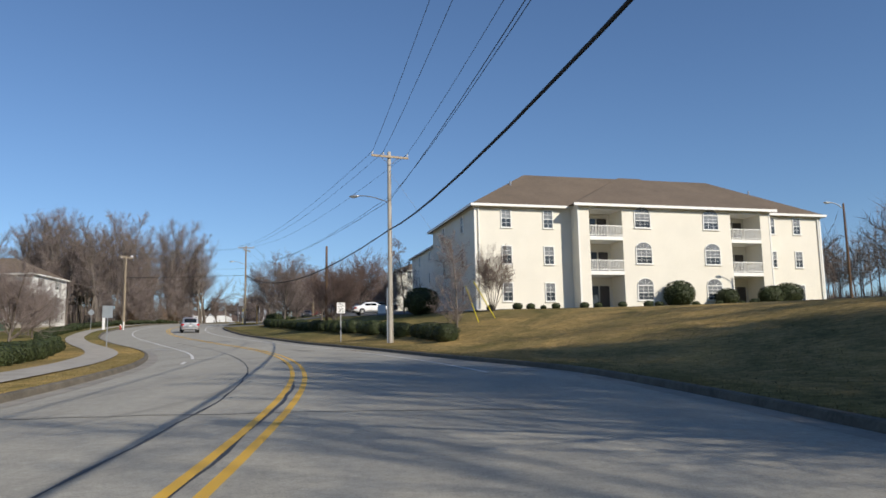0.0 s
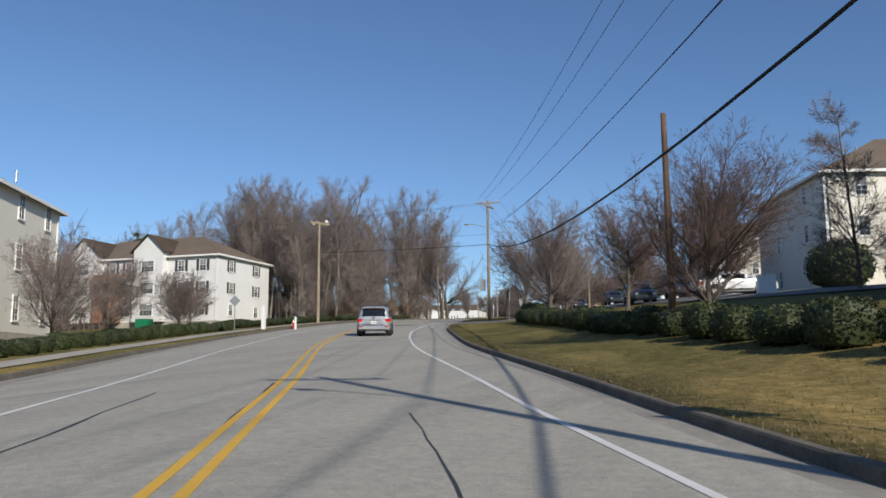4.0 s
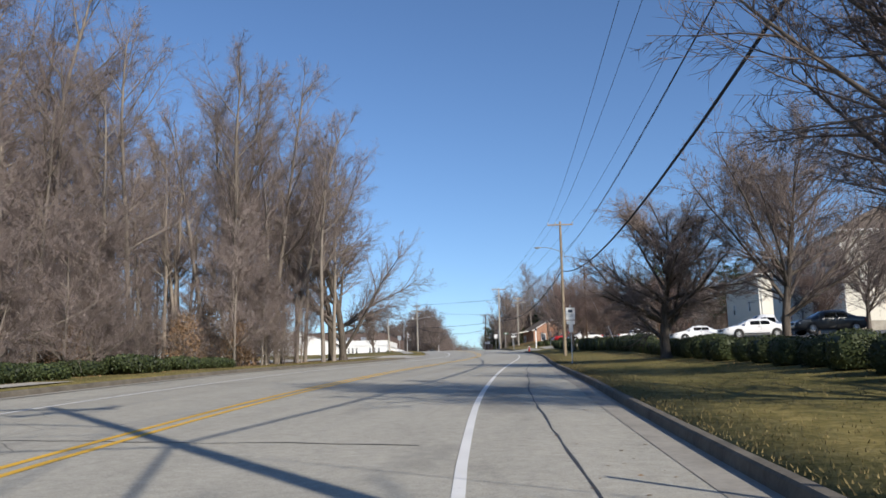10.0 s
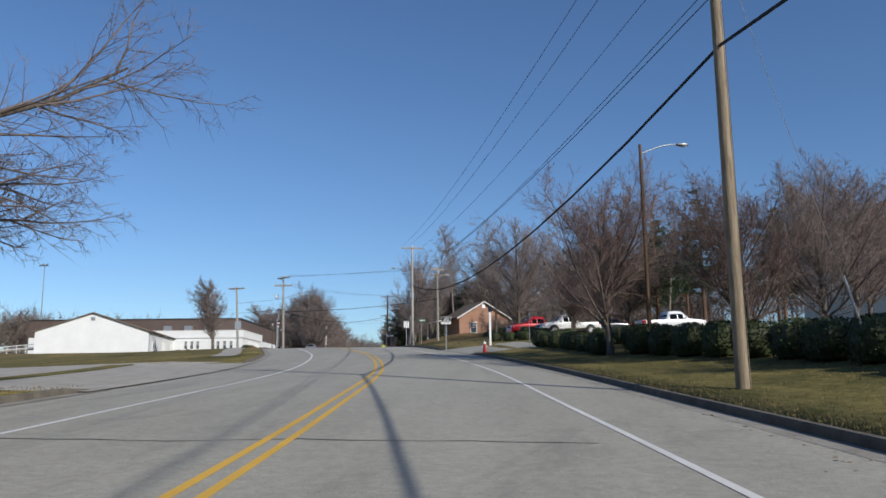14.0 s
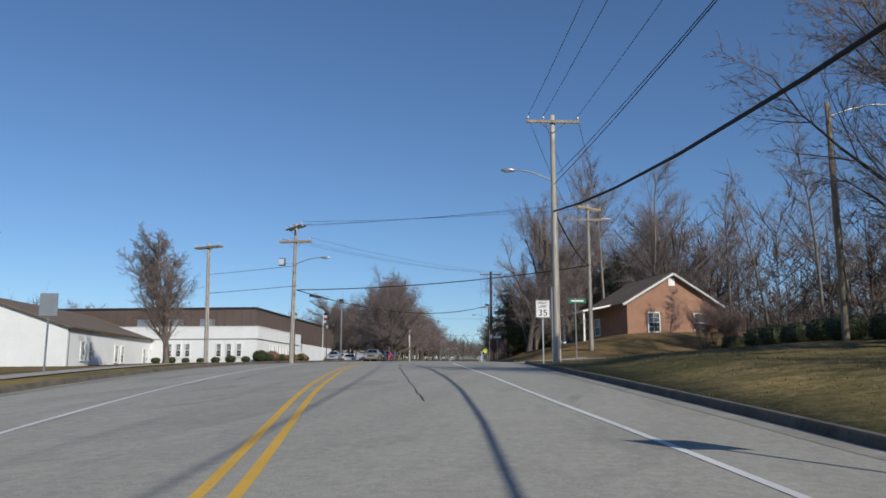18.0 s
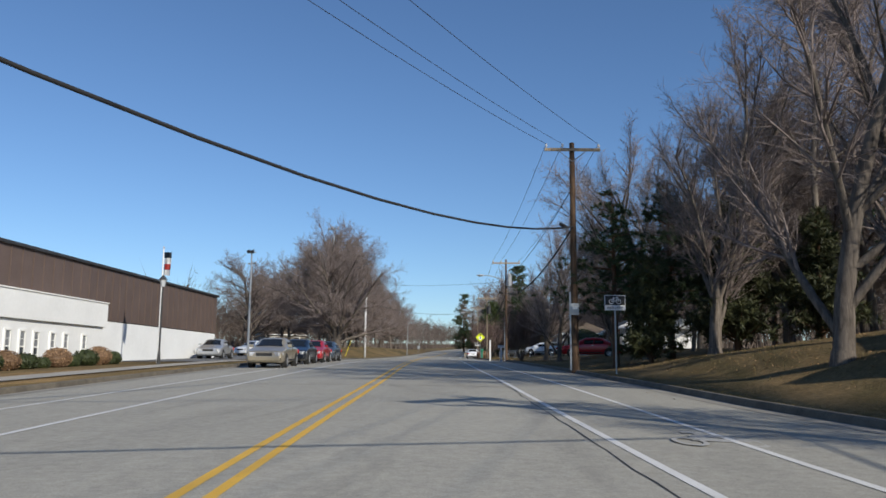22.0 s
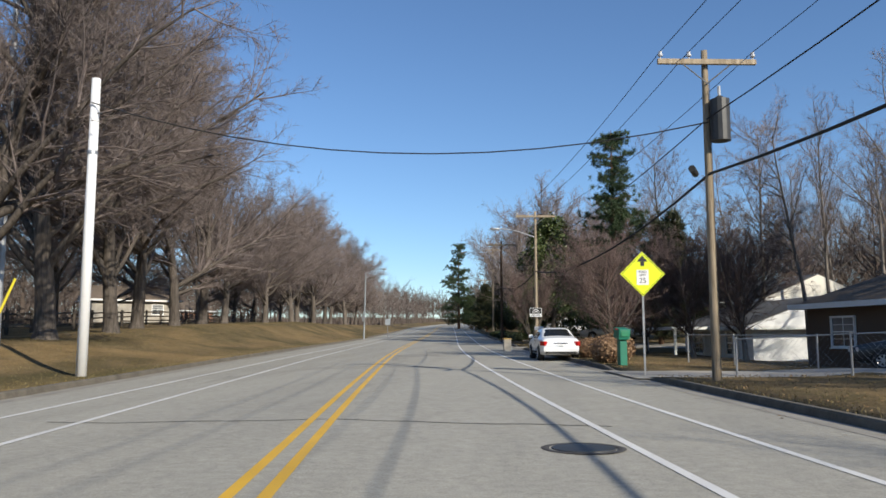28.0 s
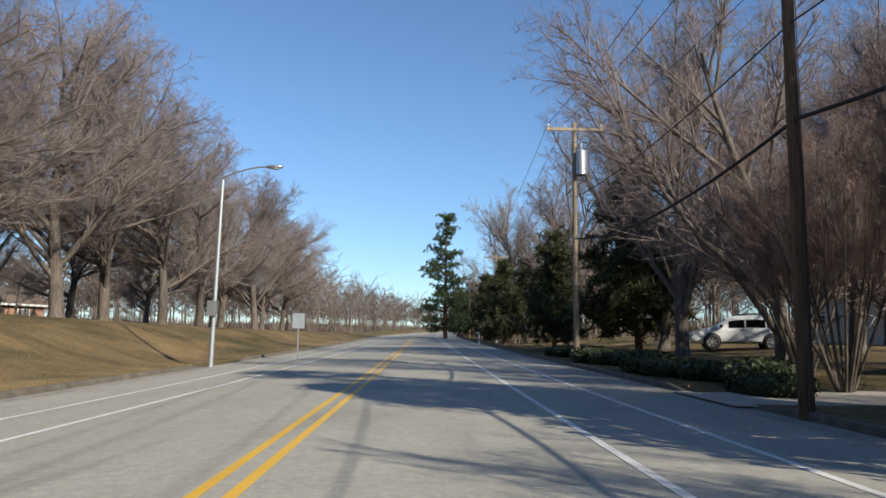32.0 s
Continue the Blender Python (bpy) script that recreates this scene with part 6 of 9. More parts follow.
wire_run([on("H", 25.6), on("J", 25.4), on("R", 25.1), on("K", 25.6), on("M", 26), on("P", 27)], 0.016, 1.0, "black service cable strung between utility poles")
wire_run([on("B", 15.5), (-49.1, 123.5, 15.0)], 0.028, 0.35, "black cable crossing the road to the woods")
wire_run([on("B", 16.6), (-49.1, 123.5, 16.2)], 0.012, 0.3, "thin cable crossing the road to the woods")
wire_run([on("R", 25.0), on("W", 26.3)], 0.018, 5.0, "black service cable crossing the road to the white pole")
wire_run([on("F", 23.0), on("E", 23.6)], 0.016, 0.25, "black cable between the two leaning poles")
wire_run([on("F", 21.6), on("E", 22.1)], 0.02, 0.15, "black cable between the two leaning poles")
wire_run([on("J", 25.2), (-94, 408, 30)], 0.012, 0.9, "thin service wire crossing the road to the field light")
cl = thing("splice_case", place(-72.0, 296.4, 21.5, -25), "black cable splice case hanging on the telephone cable", "splice case")
part("case", rod((0, -0.1, 0.02), (0.75, 0.4, -0.12), 0.09, n=10), M["black"], cl)
for c, z in (("R", 23.75), ("H", 23.9), ("J", 24.2)):
    p = POLE_XY[c]
    s = thing("splice_case", place(p[0] - 0.55, p[1] - 0.7, z - 0.03, -10), "black cable splice case beside the pole", "splice case", "splice cases")
    part("case", rod((0, 0, 0), (0.1, 0.7, 0), 0.085, n=10), M["black"], s)
for y, c in ((131.0, None),):
    wire_run([on("B", 15.2), (-33.0, 132.6, land(-33, 132.6) + 0.1)], 0.008, 0.0, "thin steel guy wire anchored in the lawn", "metal")
wire_run([on("A", 13.2), (3.5, 55.0, land(3.5, 55))], 0.007, 0.0, "thin steel guy wire anchored in the lawn", "metal")
wire_run([on("C", 23.0), (-33.5, 209.0, land(-33.5, 209))], 0.007, 0.0, "thin steel guy wire anchored in the lawn", "metal")


def guard(x, y, dx, dy, h, mat_name="yellow_tube", label="yellow plastic guy-wire guard leaning over the lawn"):
    z = land(x, y)
    g = thing("guy_guard", Matrix.Translation((x, y, z)), label, "guy guard", "guy guards")
    part("tube", rod((0, 0, -0.05), (dx, dy, h), 0.035, n=8), M[mat_name], g)
    part("anchor", rod((0, 0, -0.1), (dx * 0.06, dy * 0.06, h * 0.06), 0.014, n=6), M["metal"], g)


guard(-33.0, 132.6, 0.25, -0.8, 2.5)
guard(3.5, 55.0, -1.5, -1.2, 2.4)
guard(2.3, 54.0, -0.9, -1.2, 2.4)
guard(-33.5, 209, -0.9, -0.6, 2.4, "plastic_white", "white plastic guy-wire guard leaning over the lawn")
guard(-91.2, 400.5, 0.9, 0.3, 2.5)
bx = thing("pole_box", place(-31.75, 127.45, 11.2, 12), "large pale utility cabinet hung on the pole", "cabinet")
part("cabinet", box((-0.25, -0.25, 0), (0.62, 0.5, 1.2), 0, 0.02), M["alu"], bx)
part("door", box((-0.25, -0.51, 0), (0.54, 0.03, 1.1)), M["metal"], bx)
part("latch", box((-0.02, -0.54, 0), (0.03, 0.03, 0.14)), M["dark_metal"], bx)
for z in (9.4, 8.8):
    mb = thing("meter_box", place(-31.62, 127.4, z, 12), "small grey meter box on the pole", "meter box", "meter boxes")
    part("case", box((-0.1, -0.14, 0), (0.3, 0.2, 0.42), 0, 0.02), M["metal"], mb)
    part("dial", rod((-0.1, -0.24, 0.05), (-0.1, -0.28, 0.05), 0.09, n=12), M["lens_clear"], mb)

wp = thing("white_pole", Matrix.Translation((-88.7, 401.5, land(-88.7, 401.5))), "tall bare white-painted service pole on the verge", "pole")
part("pole", rod((0, 0, -0.4), (0.02, 0.02, 8.4), 0.15, 0.125, 14), M["plastic_white"], wp, smooth=True)
part("band", rod((0.01, 0.01, 6.2), (0.01, 0.01, 6.3), 0.145, n=14), M["metal"], wp)
part("hook", rod((0.02, 0.02, 7.4), (0.3, -0.1, 7.35), 0.02, n=6), M["dark_metal"], wp)


def mast(x, y, h, n, label, r=0.14):
    z = land(x, y)
    m = thing("light_mast", Matrix.Translation((x, y, z)), label, "light mast", "sports light masts")
    part("mast", rod((0, 0, -0.3), (0, 0, h), r, r * 0.55, 10), M["metal"], m)
    part("bar", box((0, 0, h - 0.1), (1.6 if n > 2 else 0.9, 0.08, 0.08)), M["metal"], m)
    for k in range(n):
        lp = part("lamp", rod(((k - (n - 1) / 2) * 0.42, -0.05, h + (0.12 if n <= 2 else 0.35 * (k % 2))), ((k - (n - 1) / 2) * 0.42, -0.4, h - 0.1), 0.09, 0.2, 10), M["alu"] if n > 2 else M["dark_metal"], m)


mast(-94.8, 374.6, 11.0, 2, "steel mast with dark floodlights at the car park")
mast(-94.8, 406.5, 18.0, 4, "tall steel sports-field mast with white lamps")
mast(-128, 330, 17, 4, "tall steel sports-field mast with white lamps")
mast(-120, 440, 16, 4, "tall steel sports-field mast with white lamps")

lp = thing("street_lamp", Matrix.Translation((-95.2, 470.2, land(-95.2, 470.2))), "tall green-grey steel street lamp with a curved arm", "street lamp")
part("post", rod((0, 0, -0.3), (0.15, 0.1, 7.6), 0.1, 0.06, 10), M["sign_back"], lp)
cobra_lamp(lp, 7.5, 0, 2.0, 0.5)
part("pole_box", box((0, -0.12, 2.3), (0.35, 0.2, 0.6), 0, 0.02), M["metal"], lp)


def lantern(x, y, label="black post lantern beside the white office", s=1.0):
    z = land(x, y)
    ln = thing("post_lantern", Matrix.Translation((x, y, z)), label, "lamp post", "post lanterns")
    part("post", rod((0, 0, -0.2), (0, 0, 3.9 * s), 0.055, 0.045, 8), M["dark_metal"], ln)
    part("base", rod((0, 0, -0.2), (0, 0, 0.6), 0.1, 0.07, 8), M["dark_metal"], ln)
    part("glass", rod((0, 0, 3.9 * s), (0, 0, 4.25 * s), 0.1, 0.17, 6), M["lens_clear"], ln)
    part("cap", rod((0, 0, 4.25 * s), (0, 0, 4.48 * s), 0.22, 0.03, 6), M["dark_metal"], ln)


lantern(-78.6, 310.5)
lantern(-83.2, 333)
lantern(-98, 366)

flag = thing("flagpole", Matrix.Translation((-84.6, 335.6, land(-84.6, 335.6))), "white flagpole with a limp red, white and blue flag", "flagpole")
part("pole", rod((0, 0, -0.2), (0, 0, 6.2), 0.05, 0.035, 10), M["plastic_white"], flag)
part("finial", rod((0, 0, 6.2), (0, 0, 6.32), 0.06, 0.03, 8), M["alu"], flag)
for k, mt in enumerate(("p_navy", "plastic_white", "red", "plastic_white")):
    bm = bmesh.new()
    w0 = [(0.05 + 0.1 * i, 0.05 * math.sin(i * 1.9 + k), 0) for i in range(5)]
    vs = [[bm.verts.new((x, y, 6.0 - k * 0.32 - 0.32 * j - 0.05 * x)) for x, y, _ in w0] for j in range(2)]
    for i in range(4):
        bm.faces.new((vs[0][i], vs[0][i + 1], vs[1][i + 1], vs[1][i]))
    bmesh.ops.solidify(bm, geom=bm.faces[:], thickness=0.01)
    part("flag_cloth", bm, M[mt], flag)

# ---- signs ----
def sign_at(x, y, rz, label, h=2.1, twin=False, category="road sign", rod_m="metal"):
    z = land(x, y)
    s = thing("road_sign", place(x, y, z, rz), label, category, "road signs")
    part("post", box((0, 0.03, h / 2 + 0.1), (0.055, 0.035, h + 0.6)), M[rod_m], s)
    if twin:
        part("post", box((0.12, 0.03, h / 2 + 0.1), (0.055, 0.035, h + 0.6)), M[rod_m], s)
    return s


def put_text(parent, txt, size, x, z, y=-0.018, m="sign_black", sx=1.0):
    ob = part("lettering", text_mesh(txt, size, M[m], sx=sx), None, parent)
    ob.matrix_basis = Matrix.Translation((x, y, z)) @ Euler((math.pi / 2, 0, 0)).to_matrix().to_4x4()
    return ob


def frame_bars(w, h, x, z, y, t=0.015):
    bm = bmesh.new()
    for s in (-1, 1):
        add_box(bm, (x + s * (w / 2 - t), y, z), (t, 0.004, h - t))
        add_box(bm, (x, y, z + s * (h / 2 - t)), (w - t, 0.004, t))
    return bm


def speed_sign(x, y, rz, label):
    s = sign_at(x, y, rz, label, 2.0)
    z = 2.35
    pl = part("plate", box((0, 0, z), (0.61, 0.012, 0.76), 0, 0.004), M["sign_white"], s, "white speed-limit plate")
    part("border", frame_bars(0.61, 0.76, 0, z, -0.009), M["sign_black"], pl)
    put_text(pl, "SPEED", 0.15, 0, z + 0.25, sx=1.05)
    put_text(pl, "LIMIT", 0.15, 0, z + 0.09, sx=1.05)
    put_text(pl, "35", 0.38, 0, z - 0.18, sx=1.1)


def bike_glyph(parent, cx, cz, s, y=-0.016, m="sign_white", name="bicycle_symbol"):
    """Bicycle outline from rods, in the plane facing -y."""
    bm = bmesh.new()
    for wx in (-0.5, 0.5):
        for k in range(16):
            a0, a1 = 2 * math.pi * k / 16, 2 * math.pi * (k + 1) / 16
            add_rod(bm, (cx + s * (wx + 0.3 * math.cos(a0)), y, cz + s * 0.3 * math.sin(a0)), (cx + s * (wx + 0.3 * math.cos(a1)), y, cz + s * 0.3 * math.sin(a1)), 0.045 * s, n=4)
    P = {"r": (-0.5, 0), "f": (0.5, 0), "b": (0.0, -0.02), "s": (-0.2, 0.5), "h": (0.36, 0.55)}
    for a, b in (("r", "b"), ("r", "s"), ("b", "s"), ("s", "h"), ("b", "h"), ("f", "h")):
        add_rod(bm, (cx + s * P[a][0], y, cz + s * P[a][1]), (cx + s * P[b][0], y, cz + s * P[b][1]), 0.04 * s, n=4)
    add_rod(bm, (cx + s * -0.32, y, cz + s * 0.53), (cx + s * -0.08, y, cz + s * 0.53), 0.04 * s, n=4)
    add_rod(bm, (cx + s * 0.36, y, cz + s * 0.55), (cx + s * 0.3, y, cz + s * 0.72), 0.04 * s, n=4)
    return part(name, bm, M[m], parent)


def bike_sign(x, y, rz, label, z=2.35, post=True, twin=False, base_z=None):
    if post:
        s = sign_at(x, y, rz, label, z - 0.1, twin)
    else:
        s = thing("road_sign", place(x, y, base_z, rz), label, "road sign", "road signs")
    pl = part("plate", box((0, 0, z), (0.76, 0.012, 0.56), 0, 0.004), M["sign_white"], s, "black and white bike-lane plate")
    part("black_field", box((0, -0.008, z + 0.085), (0.72, 0.006, 0.35)), M["sign_black"], pl)
    bike_glyph(pl, 0, z + 0.04, 0.27)
    put_text(pl, "BIKE LANE", 0.125, 0, z - 0.185, sx=0.98)


speed_sign(-7.2, 55.5, 20, "white speed-limit sign on a steel post by the hedge")
speed_sign(-53.5, 274.6, 14, "white speed-limit sign on a steel post by a pole")
bike_sign(-47.6, 247.4, 10, "bike-lane sign on a steel post at the driveway")
bike_sign(-61.4, 324.9, 6, "bike-lane sign on a leaning steel post in brown grass", 2.62)
bike_sign(-76.05, 431.35, 6, "bike-lane sign fixed to the utility pole", 2.2, False, False, 19.1)

ys = sign_at(-73.2, 404.3, 6, "fluorescent yellow diamond warning sign on a steel post", 2.45)
zc0 = 2.95
bm = box((0, 0, zc0), (0.92, 0.014, 0.92), 0, 0.004)
bmesh.ops.rotate(bm, cent=(0, 0, zc0), matrix=Matrix.Rotation(math.pi / 4, 3, "Y"), verts=bm.verts)
pl = part("plate", bm, M["sign_yellow"], ys, "fluorescent yellow diamond plate")
bm = frame_bars(0.88, 0.88, 0, zc0, -0.009, 0.012)
bmesh.ops.rotate(bm, cent=(0, 0, zc0), matrix=Matrix.Rotation(math.pi / 4, 3, "Y"), verts=bm.verts)
part("border", bm, M["sign_black"], pl)
bm = bmesh.new()
add_box(bm, (0, -0.011, zc0 + 0.30), (0.11, 0.006, 0.14))
f = [bm.verts.new(p) for p in ((-0.16, -0.014, zc0 + 0.36), (0.16, -0.014, zc0 + 0.36), (0, -0.014, zc0 + 0.55))]
bm.faces.new(f)
part("arrow", bm, M["sign_black"], pl)
part("inset", box((0, -0.011, zc0 - 0.1), (0.35, 0.006, 0.44)), M["sign_white"], pl)
put_text(pl, "SPEED", 0.09, 0, zc0 + 0.06)
put_text(pl, "LIMIT", 0.09, 0, zc0 - 0.035)
put_text(pl, "25", 0.21, 0, zc0 - 0.2)


def back_sign(x, y, rz, kind, label, h=2.0):
    s = sign_at(x, y, rz, label, h)
    if kind == "rect":
        part("plate", box((0, -0.02, h + 0.3), (0.61, 0.012, 0.76), 0, 0.004), M["sign_back"], s)
    elif kind == "octagon":
        bm = bmesh.new()
        r = bmesh.ops.create_cone(bm, cap_ends=True, segments=8, radius1=0.4, radius2=0.4, depth=0.012)
        bmesh.ops.transform(bm, matrix=Matrix.Translation((0, -0.02, h + 0.25)) @ Euler((math.pi / 2, math.pi / 8, 0)).to_matrix().to_4x4(), verts=bm.verts)
        part("plate", bm, M["sign_back"], s)
    else:
        bm = box((0, -0.02, h + 0.3), (0.6, 0.012, 0.6), 0, 0.004)
        bmesh.ops.rotate(bm, cent=(0, -0.02, h + 0.3), matrix=Matrix.Rotation(math.pi / 4, 3, "Y"), verts=bm.verts)
        part("plate", bm, M["sign_back"], s)


back_sign(-21.1, 50.0, 12, "rect", "grey back of a roadside sign on a steel post", 1.9)
back_sign(-43.5, 99.0, 14, "diamond", "grey back of a diamond sign on a steel post")
back_sign(-26.6, 116.5, 95, "rect", "grey sign seen edge-on at the car park entrance", 1.9)
back_sign(-41.6, 238.5, 90, "rect", "dark sign seen edge-on at the driveway", 1.8)
p = at(264, KL(264) - 2.5)
back_sign(p.x, p.y, 12, "rect", "grey back of a sign beside the pavement", 2.0)
p = at(440, KL(440) - 5.0)
back_sign(-94.0, 479.0, 10, "rect", "grey back of a sign on the brown bank", 1.6)

bs = sign_at(-37.1, 168.6, 6, "white bus-stop sign on a steel post", 2.6, False, "bus stop sign")
pl = part("plate", box((0, 0, 2.55), (0.46, 0.012, 0.62), 0, 0.004), M["sign_white"], bs, "white bus-stop plate")
bm = bmesh.new()
add_box(bm, (0, -0.01, 2.68), (0.22, 0.006, 0.14), 0, 0.02)
part("bus_symbol", bm, M["p_blue"], pl)
bm = bmesh.new()
for k in range(3):
    add_box(bm, (0, -0.01, 2.52 - 0.06 * k), (0.3 - 0.04 * k, 0.005, 0.02))
part("text_bars", bm, M["sign_back"], pl, "unreadable lines of text")
part("lower_plate", box((0, 0, 2.1), (0.42, 0.012, 0.2)), M["sign_white"], bs)
part("schedule_case", box((0, -0.02, 1.8), (0.2, 0.05, 0.42), 0, 0.01), M["plastic_white"], bs)

st = thing("street_name_sign", place(-52.2, 279.0, land(-52.2, 279.0), 14), "green street-name blade on a steel post", "road sign", "road signs")
part("post", rod((0, 0, -0.2), (0, 0, 3.0), 0.03, n=8), M["metal"], st)
bl = part("blade", box((0.1, 0, 2.85), (0.85, 0.012, 0.22), 0, 0.004), M["sign_green"], st)
part("text_bar", box((0.1, -0.009, 2.85), (0.6, 0.004, 0.07)), M["sign_white"], bl, "plain white bar in place of the name")
ns = thing("pole_notice", place(-62.75, 330.05, 20.2, 8), "small pale notice plate on the dark pole", "notice")
part("plate", box((0.05, -0.05, 0), (0.34, 0.012, 0.5)), M["sign_back"], ns)
part("text_bar", box((0.05, -0.06, 0.05), (0.2, 0.004, 0.12)), M["sign_white"], ns)


def white_post(x, y, h, label, w=0.12, m="plastic_white", cap=True):
    z = land(x, y)
    w_ = thing("post", Matrix.Translation((x, y, z)), label, "post", "posts")
    part("shaft", box((0, 0, h / 2 - 0.1), (w, w, h + 0.2), 0.2, 0.008), M[m], w_)
    if cap:
        part("cap", box((0, 0, h + 0.02), (w * 1.25, w * 1.25, 0.05), 0.2, 0.008), M[m], w_)
    return w_


wpz = white_post(-44.2, 246.6, 2.7, "tall white wooden sign post at the driveway", 0.15)
ar = part("finger_board", box((0.02, -0.1, 2.72), (0.3, 0.03, 0.34)), M["p_navy"], wpz, "blue finger board")
yp = thing("wooden_sign_post", place(-29.1, 126.0, land(-29.1, 126.0), 10), "stout yellow pine post with a dark board", "post")
part("post", box((0, 0, 1.4), (0.2, 0.2, 3.0), 0, 0.015), M["wood_post"], yp)
part("board", rod((0.16, -0.05, 2.0), (0.16, -0.05, 2.75), 0.14, 0.14, 10), M["door"], yp)
white_post(-44.0, 104.0, 1.9, "white pointed marker post at the hedge", 0.3)
white_post(-42.2, 106.0, 1.0, "short white marker post at the kerb", 0.14)
white_post(-69.4, 371.0, 1.9, "white wooden post on the lawn", 0.13)

# ---- paved areas beside the road ----
def slab(name, poly, m, label, dz=0.03, cat="pavement"):
    """A flat patch draped on the land: poly of (y, d0, d1) rows."""
    V, Fc = [], []
    n = 7
    for y, d0, d1 in poly:
        for k in range(n):
            V.append(at(y, d0 + (d1 - d0) * k / (n - 1), dz))
    for i in range(len(poly) - 1):
        for k in range(n - 1):
            a = i * n + k
            Fc.append((a, a + 1, a + n + 1, a + n))
    return tagged(new(name, mesh_of(name, V, Fc, m)), label, cat, kind="structure")


def rows(y0, y1, f0, f1, step=2.0):
    n = max(1, int((y1 - y0) / step))
    return [(y0 + (y1 - y0) * k / n, f0(y0 + (y1 - y0) * k / n), f1(y0 + (y1 - y0) * k / n)) for k in range(n + 1)]


slab("pavement", rows(-40, 150, lambda y: KL(y) - 2.9, lambda y: KL(y) - 1.35), M["concrete"], "pale concrete pavement along the grass verge", 0.035)
slab("pavement", rows(235, 345, lambda y: KL(y) - 3.2, lambda y: KL(y) - 1.7), M["concrete"], "pale concrete pavement along the verge", 0.035)
# older asphalt, its dark lot colour also standing in for tree shade
slab("driveway", rows(112.4, 122.7, lambda y: KR(y) - 0.1, lambda y: KR(y) + 24, 1.0), M["lot"], "worn asphalt driveway into the car park", 0.025, "driveway")
slab("car_park", rows(66, 140, lambda y: 21.5, lambda y: 36), M["lot"], "grey asphalt car park behind the hedge", 0.045, "car park")
slab("car_park", rows(142, 236, lambda y: 17.5, lambda y: 31), M["lot"], "grey asphalt car park behind the hedge", 0.045, "car park")
slab("driveway", rows(239.4, 248.4, lambda y: KR(y) - 0.1, lambda y: KR(y) + 26, 1.0), M["asphalt"], "worn asphalt driveway into the car park", 0.026, "driveway")
slab("side_street", rows(283.1, 297.4, lambda y: KR(y) - 0.1, lambda y: KR(y) + 60, 1.0), M["asphalt"], "grey asphalt side street joining the road", 0.025, "road")
slab("driveway", rows(205, 227, lambda y: KL(y) - 26, lambda y: KL(y) + 0.3, 1.0), M["concrete"], "pale concrete drive to the white hall", 0.04, "driveway")
slab("car_park", rows(338, 388, lambda y: KL(y) - 30, lambda y: KL(y) - 3.2), M["lot"], "asphalt car park beside the playing field", 0.045, "car park")
slab("car_park_entry", rows(352, 364, lambda y: KL(y) - 3.3, lambda y: KL(y) + 0.3, 1.0), M["concrete"], "pale concrete apron into the car park", 0.04, "driveway")
for y0, y1, w in ((363.5, 367.5, 16), (373, 378, 12), (402.8, 406.9, 14), (433, 437, 12), (455, 459, 14)):
    slab("driveway", rows(y0, y1, lambda y: KR(y) - 0.3, lambda y: KR(y) + w, 1.0), M["concrete"], "worn concrete house driveway", 0.04, "driveway")

# ---- paint and blemishes on the road ----
def road_decal(name, y, d, w, l, m, label, turn=0.0, seed=1, dz=0.005, wob=0.25, cat="road patch"):
    """An irregular flat patch on the road."""
    rng = random.Random(seed)
    pts = []
    for k in range(14):
        a = 2 * math.pi * k / 14
        r = 1 + rng.uniform(-wob, wob)
        sx, sy = math.cos(a), math.sin(a)
        q = max(abs(sx), abs(sy))
        sx, sy = sx * (0.5 + 0.5 / q), sy * (0.5 + 0.5 / q)
        px, py = sx * w / 2 * r, sy * l / 2 * r
        px, py = px * math.cos(turn) - py * math.sin(turn), px * math.sin(turn) + py * math.cos(turn)
        pts.append(road_at(y + py, d + px, dz))
    c = road_at(y, d, dz)
    return tagged(new(name, mesh_of(name, [c] + pts, [(0, 1 + k, 1 + (k + 1) % 14) for k in range(14)], m)), label, cat, kind="structure")


road_decal("asphalt_patch", 42.3, 2.3, 0.85, 0.55, M["patch"], "dark fresh asphalt patch in the lane", 0, 3)
road_decal("asphalt_patch", 43.3, 2.0, 0.6, 0.95, M["lot"], "faded asphalt patch in the lane", 0.2, 4)
for y, d in ((296.8, -0.1), (389.9, 3.2), (238.5, 3.9), (112.8, 2.1), (113.2, 3.0)):
    bm = bmesh.new()
    bmesh.ops.create_cone(bm, cap_ends=True, segments=24, radius1=0.36, radius2=0.35, depth=0.016)
    mh = thing("manhole_cover", Matrix.Translation(road_at(y, d, 0.006)), "dark round iron manhole cover set in the asphalt", "manhole cover", "manhole covers")
    part("cover", bm, M["dark_metal"], mh)
    bm = bmesh.new()
    for k in range(24):
        a0, a1 = 2 * math.pi * k / 24, 2 * math.pi * (k + 1) / 24
        add_rod(bm, (0.43 * math.cos(a0), 0.43 * math.sin(a0), 0.0), (0.43 * math.cos(a1), 0.43 * math.sin(a1), 0.0), 0.045, n=4)
    bmesh.ops.scale(bm, vec=(1, 1, 0.15), verts=bm.verts)
    part("rim", bm, M["patch"], mh)


